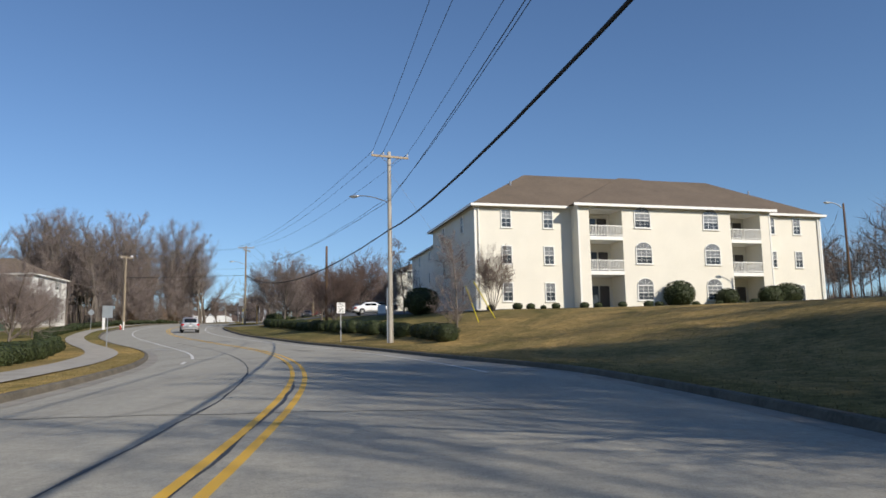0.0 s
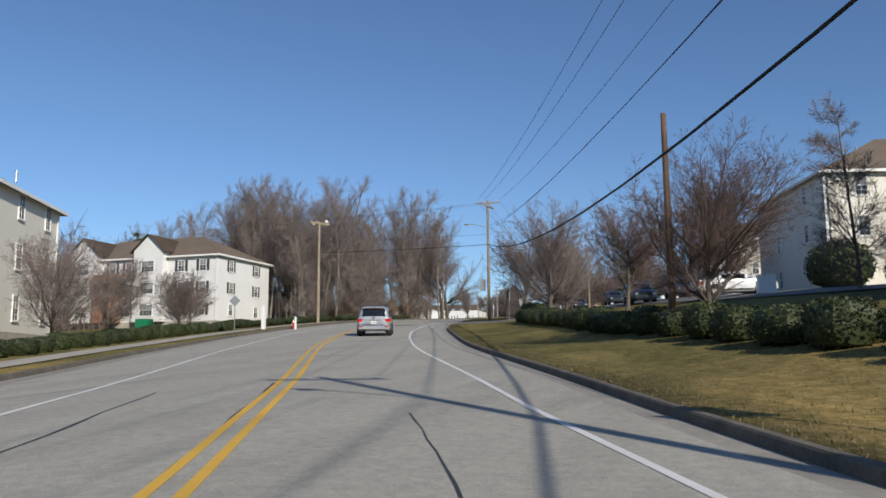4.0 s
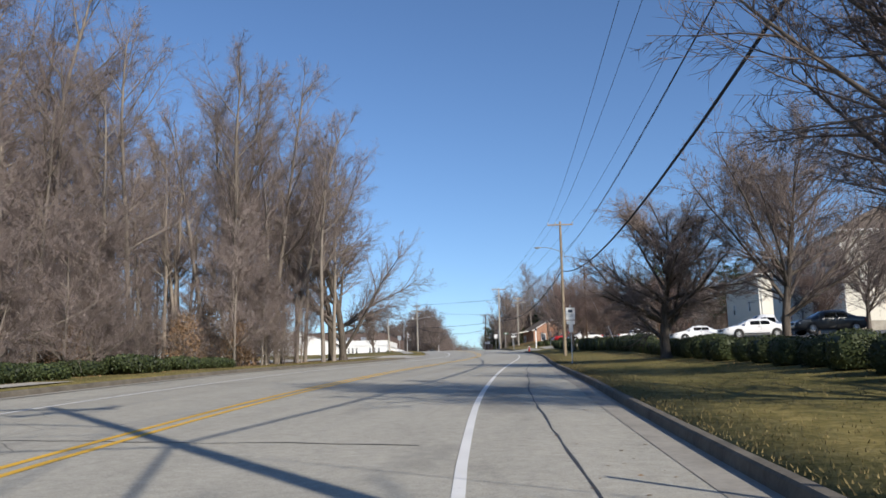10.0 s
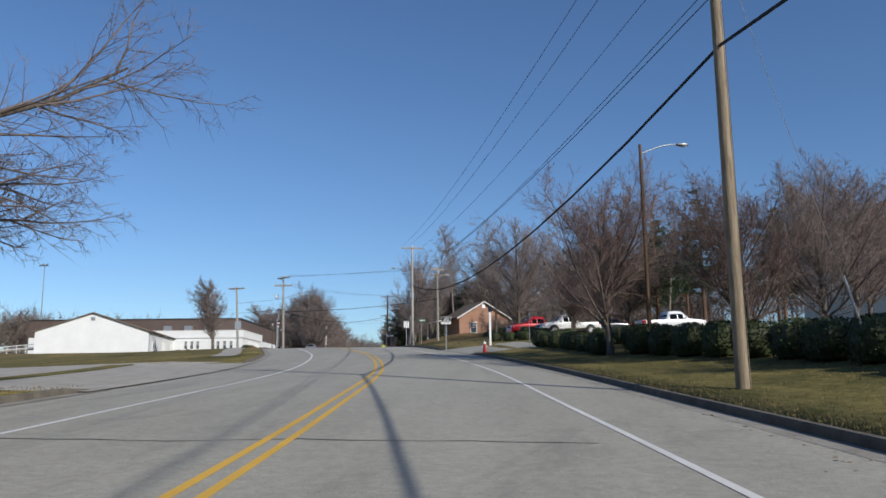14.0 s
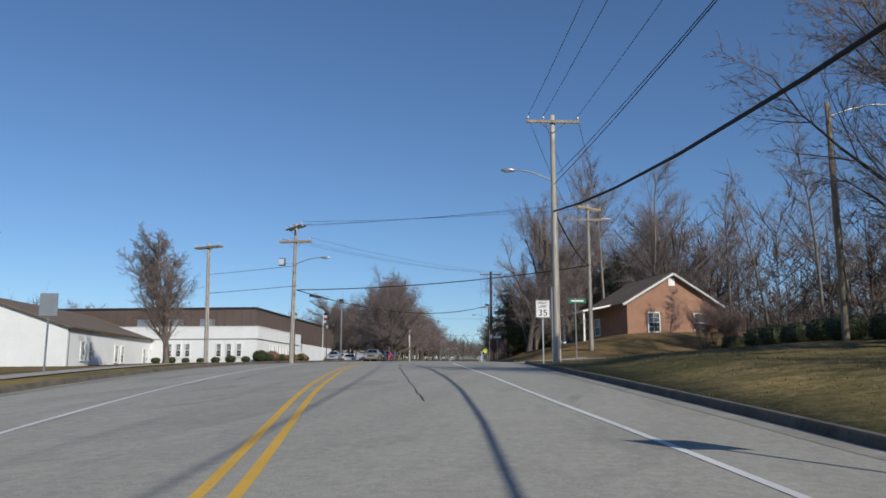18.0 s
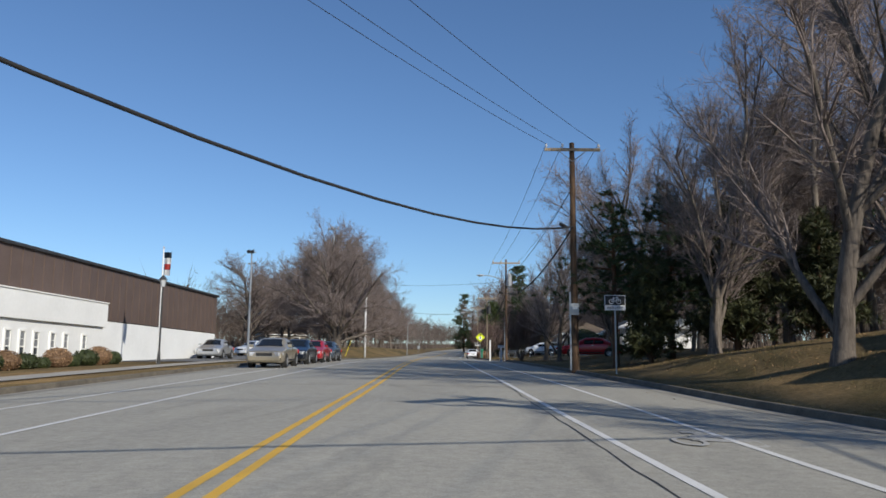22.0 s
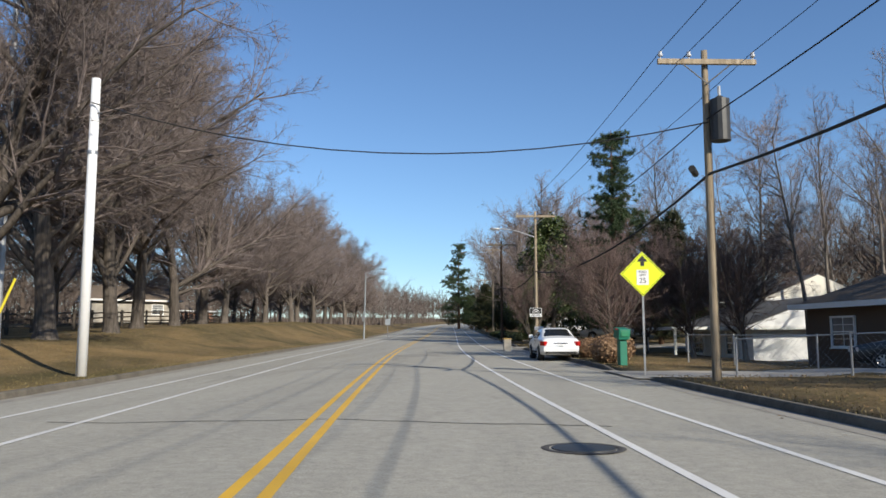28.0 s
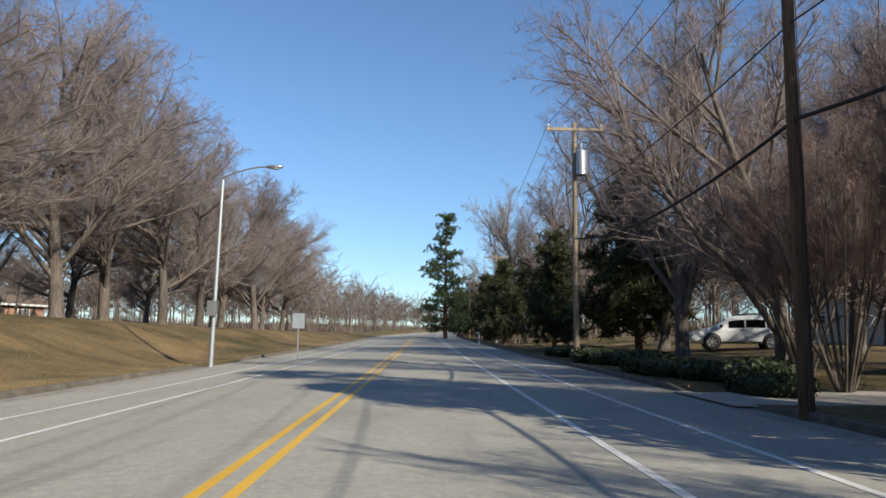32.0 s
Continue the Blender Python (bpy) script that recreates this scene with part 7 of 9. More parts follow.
def seal(y0, y1, f, w, seed, m="tar", label="dark tar seal line along the asphalt"):
    rng = random.Random(seed)
    n = max(3, int(abs(y1 - y0) / 0.7))
    V, Fc = [], []
    dd = 0
    for k in range(n + 1):
        y = y0 + (y1 - y0) * k / n
        dd += rng.uniform(-0.035, 0.035)
        d = f(y) + dd
        ww = w * rng.uniform(0.5, 1.3)
        V += [road_at(y, d - ww / 2, 0.0045), road_at(y, d + ww / 2, 0.0045)]
        if k:
            a = 2 * k
            Fc.append((a - 2, a - 1, a + 1, a))
    return tagged(new("tar_seal", mesh_of("tar_seal", V, Fc, M[m])), label, "tar seal", "tar seals", "structure")


seal(-20, 60, lambda y: -1.0 - 0.02 * y, 0.05, 1)
seal(60, 125, lambda y: 5.6, 0.035, 2)
seal(130, 180, lambda y: 5.7, 0.035, 3)
seal(40, 58, lambda y: 2.1, 0.03, 4)
seal(255, 284, lambda y: 2.3, 0.03, 5)
seal(262, 290, lambda y: -2.6, 0.03, 6)
seal(-10, 30, lambda y: 0.02, 0.06, 7)
seal(40, 62, lambda y: 0.0, 0.05, 8)
seal(300, 360, lambda y: 4.0, 0.03, 9)
for k, (y, w) in enumerate(((12, 9), (33, 8), (72, 8), (98, 7), (137, 9), (161, 8), (196, 9), (231, 8), (283, 12), (318, 9), (347, 8), (392, 9), (408, 8), (430, 9))):
    rng_ = random.Random(40 + k)
    V, Fc = [], []
    dy = 0
    for i in range(16):
        dy += rng_.uniform(-0.12, 0.12)
        d = -w * 0.45 + w * 0.9 * i / 15
        ww = 0.025 * rng_.uniform(0.5, 1.4)
        V += [road_at(y + dy - ww, d, 0.0046), road_at(y + dy + ww, d, 0.0046)]
        if i:
            Fc.append((2 * i - 2, 2 * i, 2 * i + 1, 2 * i - 1))
    tagged(new("tar_seal", mesh_of("tar_seal", V, Fc, M["patch"])), "thin dark crack seal across the asphalt", "tar seal", "tar seals", "structure")


def bike_marking(y, d, s=1.0, m="faded_paint"):
    """The painted bicycle with rider, flat on the bike lane."""
    o = thing("bike_lane_marking", Matrix.Translation(road_at(y, d, 0.009)) @ Euler((math.atan(float(zc(y + 1) - zc(y))), math.atan(0.02) * (1 if d > 0 else -1), radians(heading(y)))).to_matrix().to_4x4(), "white bicycle symbol painted on the bike lane", "road marking", "bike symbols")
    bm = bmesh.new()
    def ring(cx, cy, r, w):
        vs = [[bm.verts.new((cx + q * math.cos(2 * math.pi * k / 20), cy + q * 1.9 * math.sin(2 * math.pi * k / 20), 0)) for k in range(20)] for q in (r - w, r)]
        for k in range(20):
            j = (k + 1) % 20
            bm.faces.new((vs[0][k], vs[1][k], vs[1][j], vs[0][j]))
    ring(-0.42, 0, 0.23, 0.07)
    ring(0.42, 0, 0.23, 0.07)
    for p in ([(-0.35, 0.1), (0.2, 0.0), (0.25, 0.2), (-0.2, 0.75)], [(-0.15, 0.6), (0.35, 0.35), (0.42, 0.55), (-0.05, 0.95)], [(0.2, 0.2), (0.5, 0.05), (0.5, 0.2), (0.28, 0.45)], [(-0.22, 0.95), (0.1, 0.9), (0.12, 1.15), (-0.2, 1.2)]):
        bm.faces.new([bm.verts.new((x, yy, 0)) for x, yy in p])
    for v in bm.verts:
        v.co.x *= s * 0.92
        v.co.y *= s
    bmesh.ops.recalc_face_normals(bm, faces=bm.faces)
    part("symbol", bm, M[m], o)


bike_marking(107.8, 5.35, 1.0, "white_paint")
bike_marking(127.6, 5.4, 1.0, "white_paint")
bike_marking(22.7, 6.3)
bike_marking(47.0, -4.7)
bike_marking(306, 5.6)

# ---- hedges ----
def hedge_line(y0, y1, f, step=1.75, group="clipped hedge bushes along the car park", lab="rounded clipped evergreen hedge bush on the lawn", sc=(0.9, 1.1), tall=(0.84, 1.02)):
    y, k = y0, 0
    while y < y1:
        p = at(y, f(y) + random.uniform(-0.2, 0.2))
        put(bushes[k % 3], p.x, p.y, heading(y) + 90 + random.uniform(-12, 12), random.uniform(*sc), lab, "hedge bush", group, sz=random.uniform(*tall) * sc[1])
        y += step * random.uniform(0.92, 1.12)
        k += 1


hedge_line(45.2, 108, lambda y: KR(y) + np.interp(y, [43, 47, 58, 70, 108], [4.3, 5.0, 5.7, 5.9, 5.9]), 2.1, sc=(0.8, 0.96), tall=(0.7, 0.9))
hedge_line(126, 142, lambda y: KR(y) + 6.6, 2.0)
hedge_line(143, 186, lambda y: KR(y) + np.interp(y, [143, 165, 186], [5.8, 6.2, 7.2]), 2.2, sc=(0.68, 0.85), tall=(0.78, 0.95))
hedge_line(188, 226, lambda y: KR(y) + np.interp(y, [186, 195, 215, 226], [7.2, 7.6, 7.4, 5.6]), 2.35, tall=(0.92, 1.1))
hedge_line(227, 239.2, lambda y: KR(y) + 4.7, 1.7, sc=(0.66, 0.8), tall=(0.95, 1.15))
hedge_line(229, 238.5, lambda y: KR(y) + 7.6, 2.4, sc=(0.66, 0.8), tall=(0.95, 1.15))
for k in range(6):
    put(bushes[k % 3], -43.8 + 1.15 * k, 250.1 - 0.3 * k, None, random.uniform(0.5, 0.6), "small clipped bush at the car park edge", "hedge bush", "small hedge bushes")
hedge_line(254, 277, lambda y: KR(y) + 9.5, 1.9, sc=(0.6, 0.75))
hedge_line(-6, 104, lambda y: KL(y) - 4.6, 1.9, "low clipped hedge bushes", "low clipped dark hedge bush beside the pavement", (0.6, 0.78), (0.68, 0.9))
for x, y, s in ((21.0, 70.4, 0.9), (25.6, 71.4, 0.62), (30.5, 73.5, 0.7), (32.5, 74.5, 0.8), (-2.0, 76.0, 1.0), (35.5, 78, 0.6), (3, 106, 1.0), (-2.6, 98, 1.1), (-20, 150, 0.8)):
    put(round_bush, x, y, None, s, "large rounded evergreen shrub against the flats", "shrub", "large shrubs", sink=0.1)
for k in range(30):
    x = 4 + k * 1.15
    y = 68.2 + (x - 2.9) * 0.2586 - 1.2 - (1.5 if 11 < x < 31 else 0) - 0.5 * random.random()
    if random.random() < 0.6:
        put(small_bush, x, y, None, random.uniform(0.5, 0.9), "low evergreen shrub in the bed by the flats", "shrub", "bed shrubs")
for k in range(10):
    put(small_bush, -86.6 - k * 1.6, 317.6 - k * 0.14, None, random.uniform(0.75, 1.15), "small clipped shrub along the white office wall", "shrub", "office shrubs")
for k in range(12):
    put(brown_bush if k % 3 == 1 else small_bush, -84.9 - 0.09 * k * 1.3, 319.4 + k * 1.3, None, random.uniform(0.75, 1.2), "clipped winter shrub along the white office wall", "shrub", "office shrubs")
for x, y, a in ((-54.5, 302.8, 20), (-54.2, 303.1, 200)):
    put(low_trees[2], x, y, a, 0.75, "slender bare forked tree on the brown mound", "tree", "slender lawn trees")
put(low_trees[0], -45.4, 304.8, None, 0.42, "small bare tree against the brick bungalow", "tree")
for x, y in ((-43.8, 297.6), (-43.0, 298.8), (-42.2, 297.0)):
    put(myrtles[0], x, y, None, 0.4, "brown reedy bush beside the brick bungalow", "shrub", "bungalow shrubs")
for k in range(7):
    put(bushes[k % 3], -42.0 + 2.1 * k, 297.5 - 1.2 * k, None, random.uniform(0.8, 1.05), "dark clipped hedge bush beside the brick bungalow", "hedge bush", "hedge by the bungalow")
for x, y, s in ((-60.2, 382.6, 0.95), (-59.6, 379.6, 0.8)):
    put(round_bush, x, y, None, s, "large dark evergreen shrub before the porch bungalow", "shrub", "large shrubs")
put(round_bush, -85.0, 317.6, None, 0.46, "rounded shrub at the office corner", "shrub", "large shrubs")
for x, y, s in ((-73.6, 410.6, 0.95), (-73.2, 412.2, 1.0), (-73.9, 415.3, 0.8), (-74.0, 423.0, 0.72)):
    put(brown_bush, x, y, None, s, "rounded brown winter shrub by the verge", "shrub", "brown shrubs")

# ---- more trees ----
for x, y, s, k in ((-85.4, 375.2, 1.0, 0),):
    put(oaks[k], x, y, 40, s, "broad spreading bare oak by the car park", "tree")
for k in range(17):
    y = 404 + k * 8.2
    p = at(y, KL(y) - np.interp(y, [404, 440, 540], [6.3, 10.5, 9.0]) - random.uniform(-1.0, 1.2))
    put((oaks[1], oaks[2], oaks[2], oaks[1])[k % 4], p.x, p.y, None, random.uniform(1.02, 1.18) if y < 448 else random.uniform(0.85, 1.0), "large bare roadside oak behind a split-rail fence", "tree", "park oaks")
    if k % 2 == 0:
        put(oaks[1 + k % 2], p.x - random.uniform(9, 15), p.y + 3, None, random.uniform(0.85, 1.05), "large bare oak in the park", "tree", "park oaks")
for x, y, s, k in ((-50.0, 371, 0.85, 2), (-44, 330, 1.0, 2),
                   (-55, 398, 0.8, 0), (-58, 410, 0.85, 2), (-70.0, 466, 0.95, 0), (-69, 474, 1.0, 1)):
    put(oaks[k], x, y, None, s, "tall bare roadside tree over brown leaf litter", "tree", "roadside oaks")
for x, y, s, k in ((-50, 336, 0.8, 1), (-46, 343, 0.85, 2), (-53, 333, 0.7, 1), (-48, 351, 0.85, 2), (-51, 358, 0.8, 1)):
    put(oaks[k], x, y, None, s, "bare oak in the shaded yard behind the verge", "tree", "yard oaks")
for x, y, s in ((-48.5, 329, 0.6), (-51.5, 341, 0.55)):
    put(pines[int(x) % 2], x, y, None, s, "dark pine in the shaded yard", "pine tree", "yard pines")
for x, y, s, k in ((-57.2, 314.4, 0.84, 1), (-53.6, 318.0, 0.86, 0), (-57.5, 327.0, 0.82, 0), (-55.2, 389.0, 0.85, 0), (-52.0, 388.0, 0.9, 1), (-59.3, 352.4, 0.62, 0), (-58.6, 337.5, 0.7, 1), (-56.4, 345.5, 0.72, 0), (-63.1, 352.1, 0.6, 1), (-64.1, 357.2, 0.62, 0), (-75.2, 478.3, 1.15, 0), (-75.7, 463.3, 0.8, 1), (-74.5, 486, 1.1, 1), (-72, 500, 1.15, 0), (-77, 512, 1.1, 1), (-75, 530, 1.2, 0), (-62, 486, 1.1, 1), (-81, 543, 1.15, 0), (-84, 560, 1.2, 1)):
    put(elms[k], x, y, None, s, "tall bare elm with many ascending limbs", "tree", "bare elms")
for x, y, s, k in ((-50, 320, 0.85, 1), (-53, 329, 0.8, 2), (-49, 334, 0.85, 4), (-51, 341, 0.8, 0), (-45, 325, 0.85, 2), (-55, 346, 0.7, 1)):
    put(wood_trees[k], x, y, None, s, "slender tall bare tree over brown leaf litter", "tree", "slender roadside trees")
for i in range(22):
    x, y = -64 + 26 * ((i * 0.618) % 1), 418 + 3.0 * i
    put(wood_trees[i % 5], x, y, None, 0.6 + 0.2 * ((i * 0.37) % 1), "bare dark tree behind the bungalows", "tree", "trees behind the bungalows")
for x, y, k, s in ((30, 8, 0, 0.8), (36, 15, 1, 0.85), (26, 1, 2, 0.8), (45, 22, 3, 0.8), (24, -7, 4, 0.8), (33, -3, 0, 0.85), (40, 7, 1, 0.9), (49, 16, 2, 0.8), (20, -13, 3, 0.8), (53, 27, 4, 0.85), (28, -12, 1, 0.85), (18, -4, 2, 0.7), (58, 20, 0, 0.9), (24, 28, 1, 0.6), (22.5, 23, 3, 0.6), (19, 18.5, 4, 0.6), (28, 34, 2, 0.6)):
    put(wood_trees[k], x, y, None, s, "tall bare tree shading the lawn at the road start", "tree", "trees by the road start")
for x, y, k, s in ((44, 14, 2, 1.4), (54, 25, 1, 1.5), (38, -7, 2, 1.5), (48, 4, 0, 1.6)):
    put(oaks[k], x, y, None, s, "broad bare tree shading the lawn at the road start", "tree", "trees by the road start")
# pines added out of view, only for their dense shade on lawn and road
for i, (x, y, s) in enumerate(((17, -12, 0.75), (42, 19, 0.85), (54, 30, 0.9))):
    put(pines[i % 2], x, y, None, s, "unseen dark pine added to shade the lawn at the road start", "pine tree", "pines by the road start")
for k in range(12):
    for f, c in ((lambda y: KL(y) - 5.5 - 2 * (k % 2), 0), (lambda y: KR(y) + 4.5 + 2 * (k % 3), 1)):
        p = at(566 + 11 * k + 5 * c, f(566 + 11 * k))
        put(far_trees[(k + c) % 3], p.x, p.y, None, 0.62 + 0.1 * ((k * 0.37) % 1), "bare tree along the far end of the road", "tree", "far roadside trees")
put(myrtles[1], -66.0, 358.2, None, 0.58, "bare many-stemmed tree beside the letter boxes", "tree", "crape myrtles")
put(pear, -82.8, 295.3, 20, 1.2, "dense oval bare pear tree before the white hall", "tree", sz=0.85)
for i, (x, y, s) in enumerate(((-76.2, 440.3, 0.72), (-75.5, 453.5, 0.8), (-76.0, 458.5, 0.85), (-75.4, 462.5, 0.9), (-73.0, 457.0, 0.8))):
    put(myrtles[i % 2], x, y, None, s, "bare many-stemmed crape myrtle by the kerb", "tree", "crape myrtles")
for x, y, s in ((-72.7, 418.6, 0.72), (-68.6, 420.6, 0.8), (-66.5, 419.2, 0.85), (-70.5, 422.8, 0.7)):
    put(street_trees[1], x, y, None, s, "bare reddish ornamental tree by the brick planter", "tree", "reddish ornamental trees")
put(magnolia, -74.5, 447.0, None, 1.1, "broad glossy evergreen magnolia tree", "magnolia tree")
put(tall_pine, -69.6, 445.4, None, 1.04, "tall dark pine with ragged dense crown", "pine tree")
put(cedars[0], -65.5, 443.5, None, 1.6, "dense dark evergreen in deep shade", "evergreen tree", "dark evergreens")
put(cedars[1], -67.5, 436.5, None, 1.35, "dense dark evergreen in deep shade", "evergreen tree", "dark evergreens")
put(cedars[1], -80.0, 497, None, 1.4, "dark rounded evergreen by the kerb", "evergreen tree", "dark evergreens")
put(cedars[0], -75.5, 488.5, None, 2.0, "dark dense evergreen beside bare trees", "evergreen tree", "dark evergreens")
put(tall_pine, -92.4, 563.0, None, 1.2, "tall distant pine above the far road", "pine tree", "far pines")
put(tall_pine, -74.0, 575.0, None, 0.95, "tall distant pine above the far road", "pine tree", "far pines")
for i, (x, y, s) in enumerate(((-83.5, 515, 1.3), (-81, 528, 1.5), (-84.5, 540, 1.3), (-86, 553, 1.5), (-80, 548, 1.7), (-88.5, 572, 1.5), (-83, 590, 1.8), (-92, 598, 1.6))):
    put(cedars[i % 2], x, y, None, s, "dark rounded evergreen beside the far road", "evergreen tree", "dark evergreens")
for x, y, s in ((-59.6, 329.5, 0.75), (-56.2, 329.0, 1.0), (-53.2, 328, 0.85)):
    put(cedars[int(s * 10) % 2], x, y, None, s, "dense dark cedar by the shaded cottage", "cedar tree", "cedars")
put(pines[0], -58.2, 333.0, None, 0.6, "ragged green pine beside the dark pole", "pine tree", sz=0.5)
put(pines[1], -60.9, 331.2, None, 0.62, "ragged green pine beside the dark pole", "pine tree", sz=0.47)
for x, y, s in ((-16, 300, 1.0), (-22, 292, 0.85), (-8, 285, 0.95), (-28, 283, 0.8), (4, 280, 1.0), (-2, 290, 1.05), (12, 275, 0.9), (-12, 276, 0.85), (-18, 310, 1.1)):
    put(pines[int(x) % 2], x, y, None, s, "tall dark pine behind the apartment blocks", "pine tree", "pines behind the flats")
for x, y, s, k in ((-36, 274, 1.0, 2), (-30, 279, 1.1, 4), (-38, 290, 1.0, 1), (-33, 292, 1.1, 0), (-26, 268, 1.0, 3), (-38, 322, 1.1, 2), (-33, 330, 1.1, 4), (-30, 312, 1.1, 0)):
    put(wood_trees[k], x, y, None, s * 0.62, "slender upright bare tree on the lawn", "tree", "slender lawn trees")
for k in range(7):
    put(far_trees[k % 3], -118 - 7 * k + random.uniform(-3, 3), 262 + 6 * k, None, 0.8, "bare tree behind the white hall", "tree", "trees behind the hall")
for i, (x, y, s) in enumerate(((-30.2, 219.9, 0.9), (-27.0, 224.2, 0.95), (-23.5, 230.4, 1.0), (-37.5, 251.5, 0.7))):
    put(street_trees[i % 4], x, y, None, s, "bare ornamental tree before the shaded flats", "tree", "ornamental trees by the flats")
for i, (x, y, s) in enumerate(((-28.2, 262.0, 0.65), (-25.5, 256.0, 0.75), (-32.5, 268.0, 0.6))):
    put(pines[i % 2], x, y, None, s, "ragged dark pine behind the parked trucks", "pine tree", "pines behind the trucks")
for k in range(10):
    put(far_trees[k % 3], -128 + 1.2 * k, 318 + 3.0 * k, None, random.uniform(0.4, 0.5), "bare tree behind the white office", "tree", "trees behind the office")
put(elms[1], -58.4, 197.4, 130, 1.2, "large low-branched bare tree at the edge of the woods", "tree", "trees of the roadside woods")
put(oaks[1], -60.2, 199.6, 70, 1.05, "broad low-branched bare tree at the edge of the woods", "tree", "trees of the roadside woods")
put(wood_trees[2], -60.8, 194.0, 30, 0.85, "large low-branched bare tree at the edge of the woods", "tree", "trees of the roadside woods")
for x, y in ((-57.5, 192), (-59.5, 188.5), (-62, 195), (-64, 187), (-56, 185)):
    put(wood_trees[int(-x) % 5], x, y, None, 0.85, "tall bare hardwood tree at the edge of the woods", "tree", "trees of the roadside woods")
for x, y in ((22, 2), (25, 10), (19, -17), (30, -3), (14.5, 3.5), (17, 9.5), (20.5, 15)):
    put(oaks[int(x) % 3], x, y, None, 0.9, "bare tree standing behind the start of the road", "tree", "trees by the road start")
for k in range(18):
    p = at(458 + k * 1.5, KR(460) + 1.6 + 0.5 * math.sin(k))
    put(ivy, p.x, p.y, 95 + random.uniform(-20, 20), random.uniform(0.7, 1.0), "low dark evergreen ground cover at the kerb", "ground cover", "ground cover clumps")

# ---- vehicles ----
def lerp_tab(tabl, x):
    return float(np.interp(x, [t[0] for t in tabl], [t[1] for t in tabl]))


def loft(L, W, top, belt, roofw, bottom, nose=0.16, n=44):
    """Grid of a car body: stations along x (rear -L/2 to front L/2), 17 points round each half-section."""
    G = []
    xs = np.concatenate([np.linspace(-L / 2, -L / 2 + 0.5, 9)[:-1], np.linspace(-L / 2 + 0.5, L / 2 - 0.5, n - 16), np.linspace(L / 2 - 0.5, L / 2, 9)[1:]])
    for x in xs:
        e = min(1.0, (L / 2 - abs(x)) / 0.5)
        w = W / 2 * (1 - nose * (1 - math.sqrt(max(0, 1 - (1 - e) ** 2))))
        zt, zb, bt = lerp_tab(top, x), lerp_tab(bottom, x), lerp_tab(belt, x)
        bt = min(bt, zt)
        cab = max(0.0, min(1.0, (zt - bt) / 0.3))
        rw = w * ((1 - cab) * 0.9 + cab * roofw)
        half = [(0, zt), (rw * 0.5, zt - 0.005), (rw * 0.82, zt - 0.02), (rw * 0.96, zt - 0.05 * cab - 0.015), (rw + (w * 0.955 - rw) * 0.33, zt - (zt - bt) * 0.34 - 0.03), (rw + (w * 0.955 - rw) * 0.66, zt - (zt - bt) * 0.68 - 0.02), (w * 0.955, bt - 0.01), (w * 0.985, bt - 0.07), (w, bt - 0.2), (w, (bt + zb) / 2), (w * 0.99, zb + 0.16), (w * 0.95, zb + 0.04), (w * 0.8, zb)]
        G.append([Vector((x, y, z)) for y, z in half])
    return xs, G


def car_body_mesh(G):
    bm = bmesh.new()
    k = len(G[0])
    R = [[bm.verts.new(p) for p in s] for s in G]
    Lf = [[R[i][0]] + [bm.verts.new((p.x, -p.y, p.z)) for p in s[1:]] for i, s in enumerate(G)]
    for i in range(len(G) - 1):
        for j in range(k - 1):
            bm.faces.new((R[i][j], R[i][j + 1], R[i + 1][j + 1], R[i + 1][j]))
            bm.faces.new((Lf[i][j + 1], Lf[i][j], Lf[i + 1][j], Lf[i + 1][j + 1]))
        bm.faces.new((R[i][-1], Lf[i][-1], Lf[i + 1][-1], R[i + 1][-1]))
    bm.faces.new(R[0][::-1] + Lf[0][1:])
    bm.faces.new(R[-1] + Lf[-1][:0:-1])
    bmesh.ops.recalc_face_normals(bm, faces=bm.faces)
    return bm


def panel(xs, G, x0, x1, j0, j1, sides=(1, -1), off=0.008, slant=(0, 0)):
    """A pane lying on the body between stations x0..x1 and section points j0..j1."""
    out = []
    for s in sides:
        bm = bmesh.new()
        n = 8
        grid = []
        for a in range(n + 1):
            row = []
            for j in range(j0, j1 + 1):
                t = (j - j0) / (j1 - j0)
                xa, xb = x0 + slant[0] * (1 - t), x1 + slant[1] * (1 - t)
                x = xa + (xb - xa) * a / n
                i = int(np.clip(np.searchsorted(xs, x) - 1, 0, len(xs) - 2))
                f = (x - xs[i]) / (xs[i + 1] - xs[i])
                p = G[i][j].lerp(G[i + 1][j], f)
                row.append(bm.verts.new((p.x, s * (p.y + off), p.z + off * 0.5)))
            grid.append(row)
        for a in range(n):
            for b in range(j1 - j0):
                bm.faces.new((grid[a][b], grid[a + 1][b], grid[a + 1][b + 1], grid[a][b + 1]))
        bmesh.ops.solidify(bm, geom=bm.faces[:], thickness=0.006)
        out.append(bm)
    return out


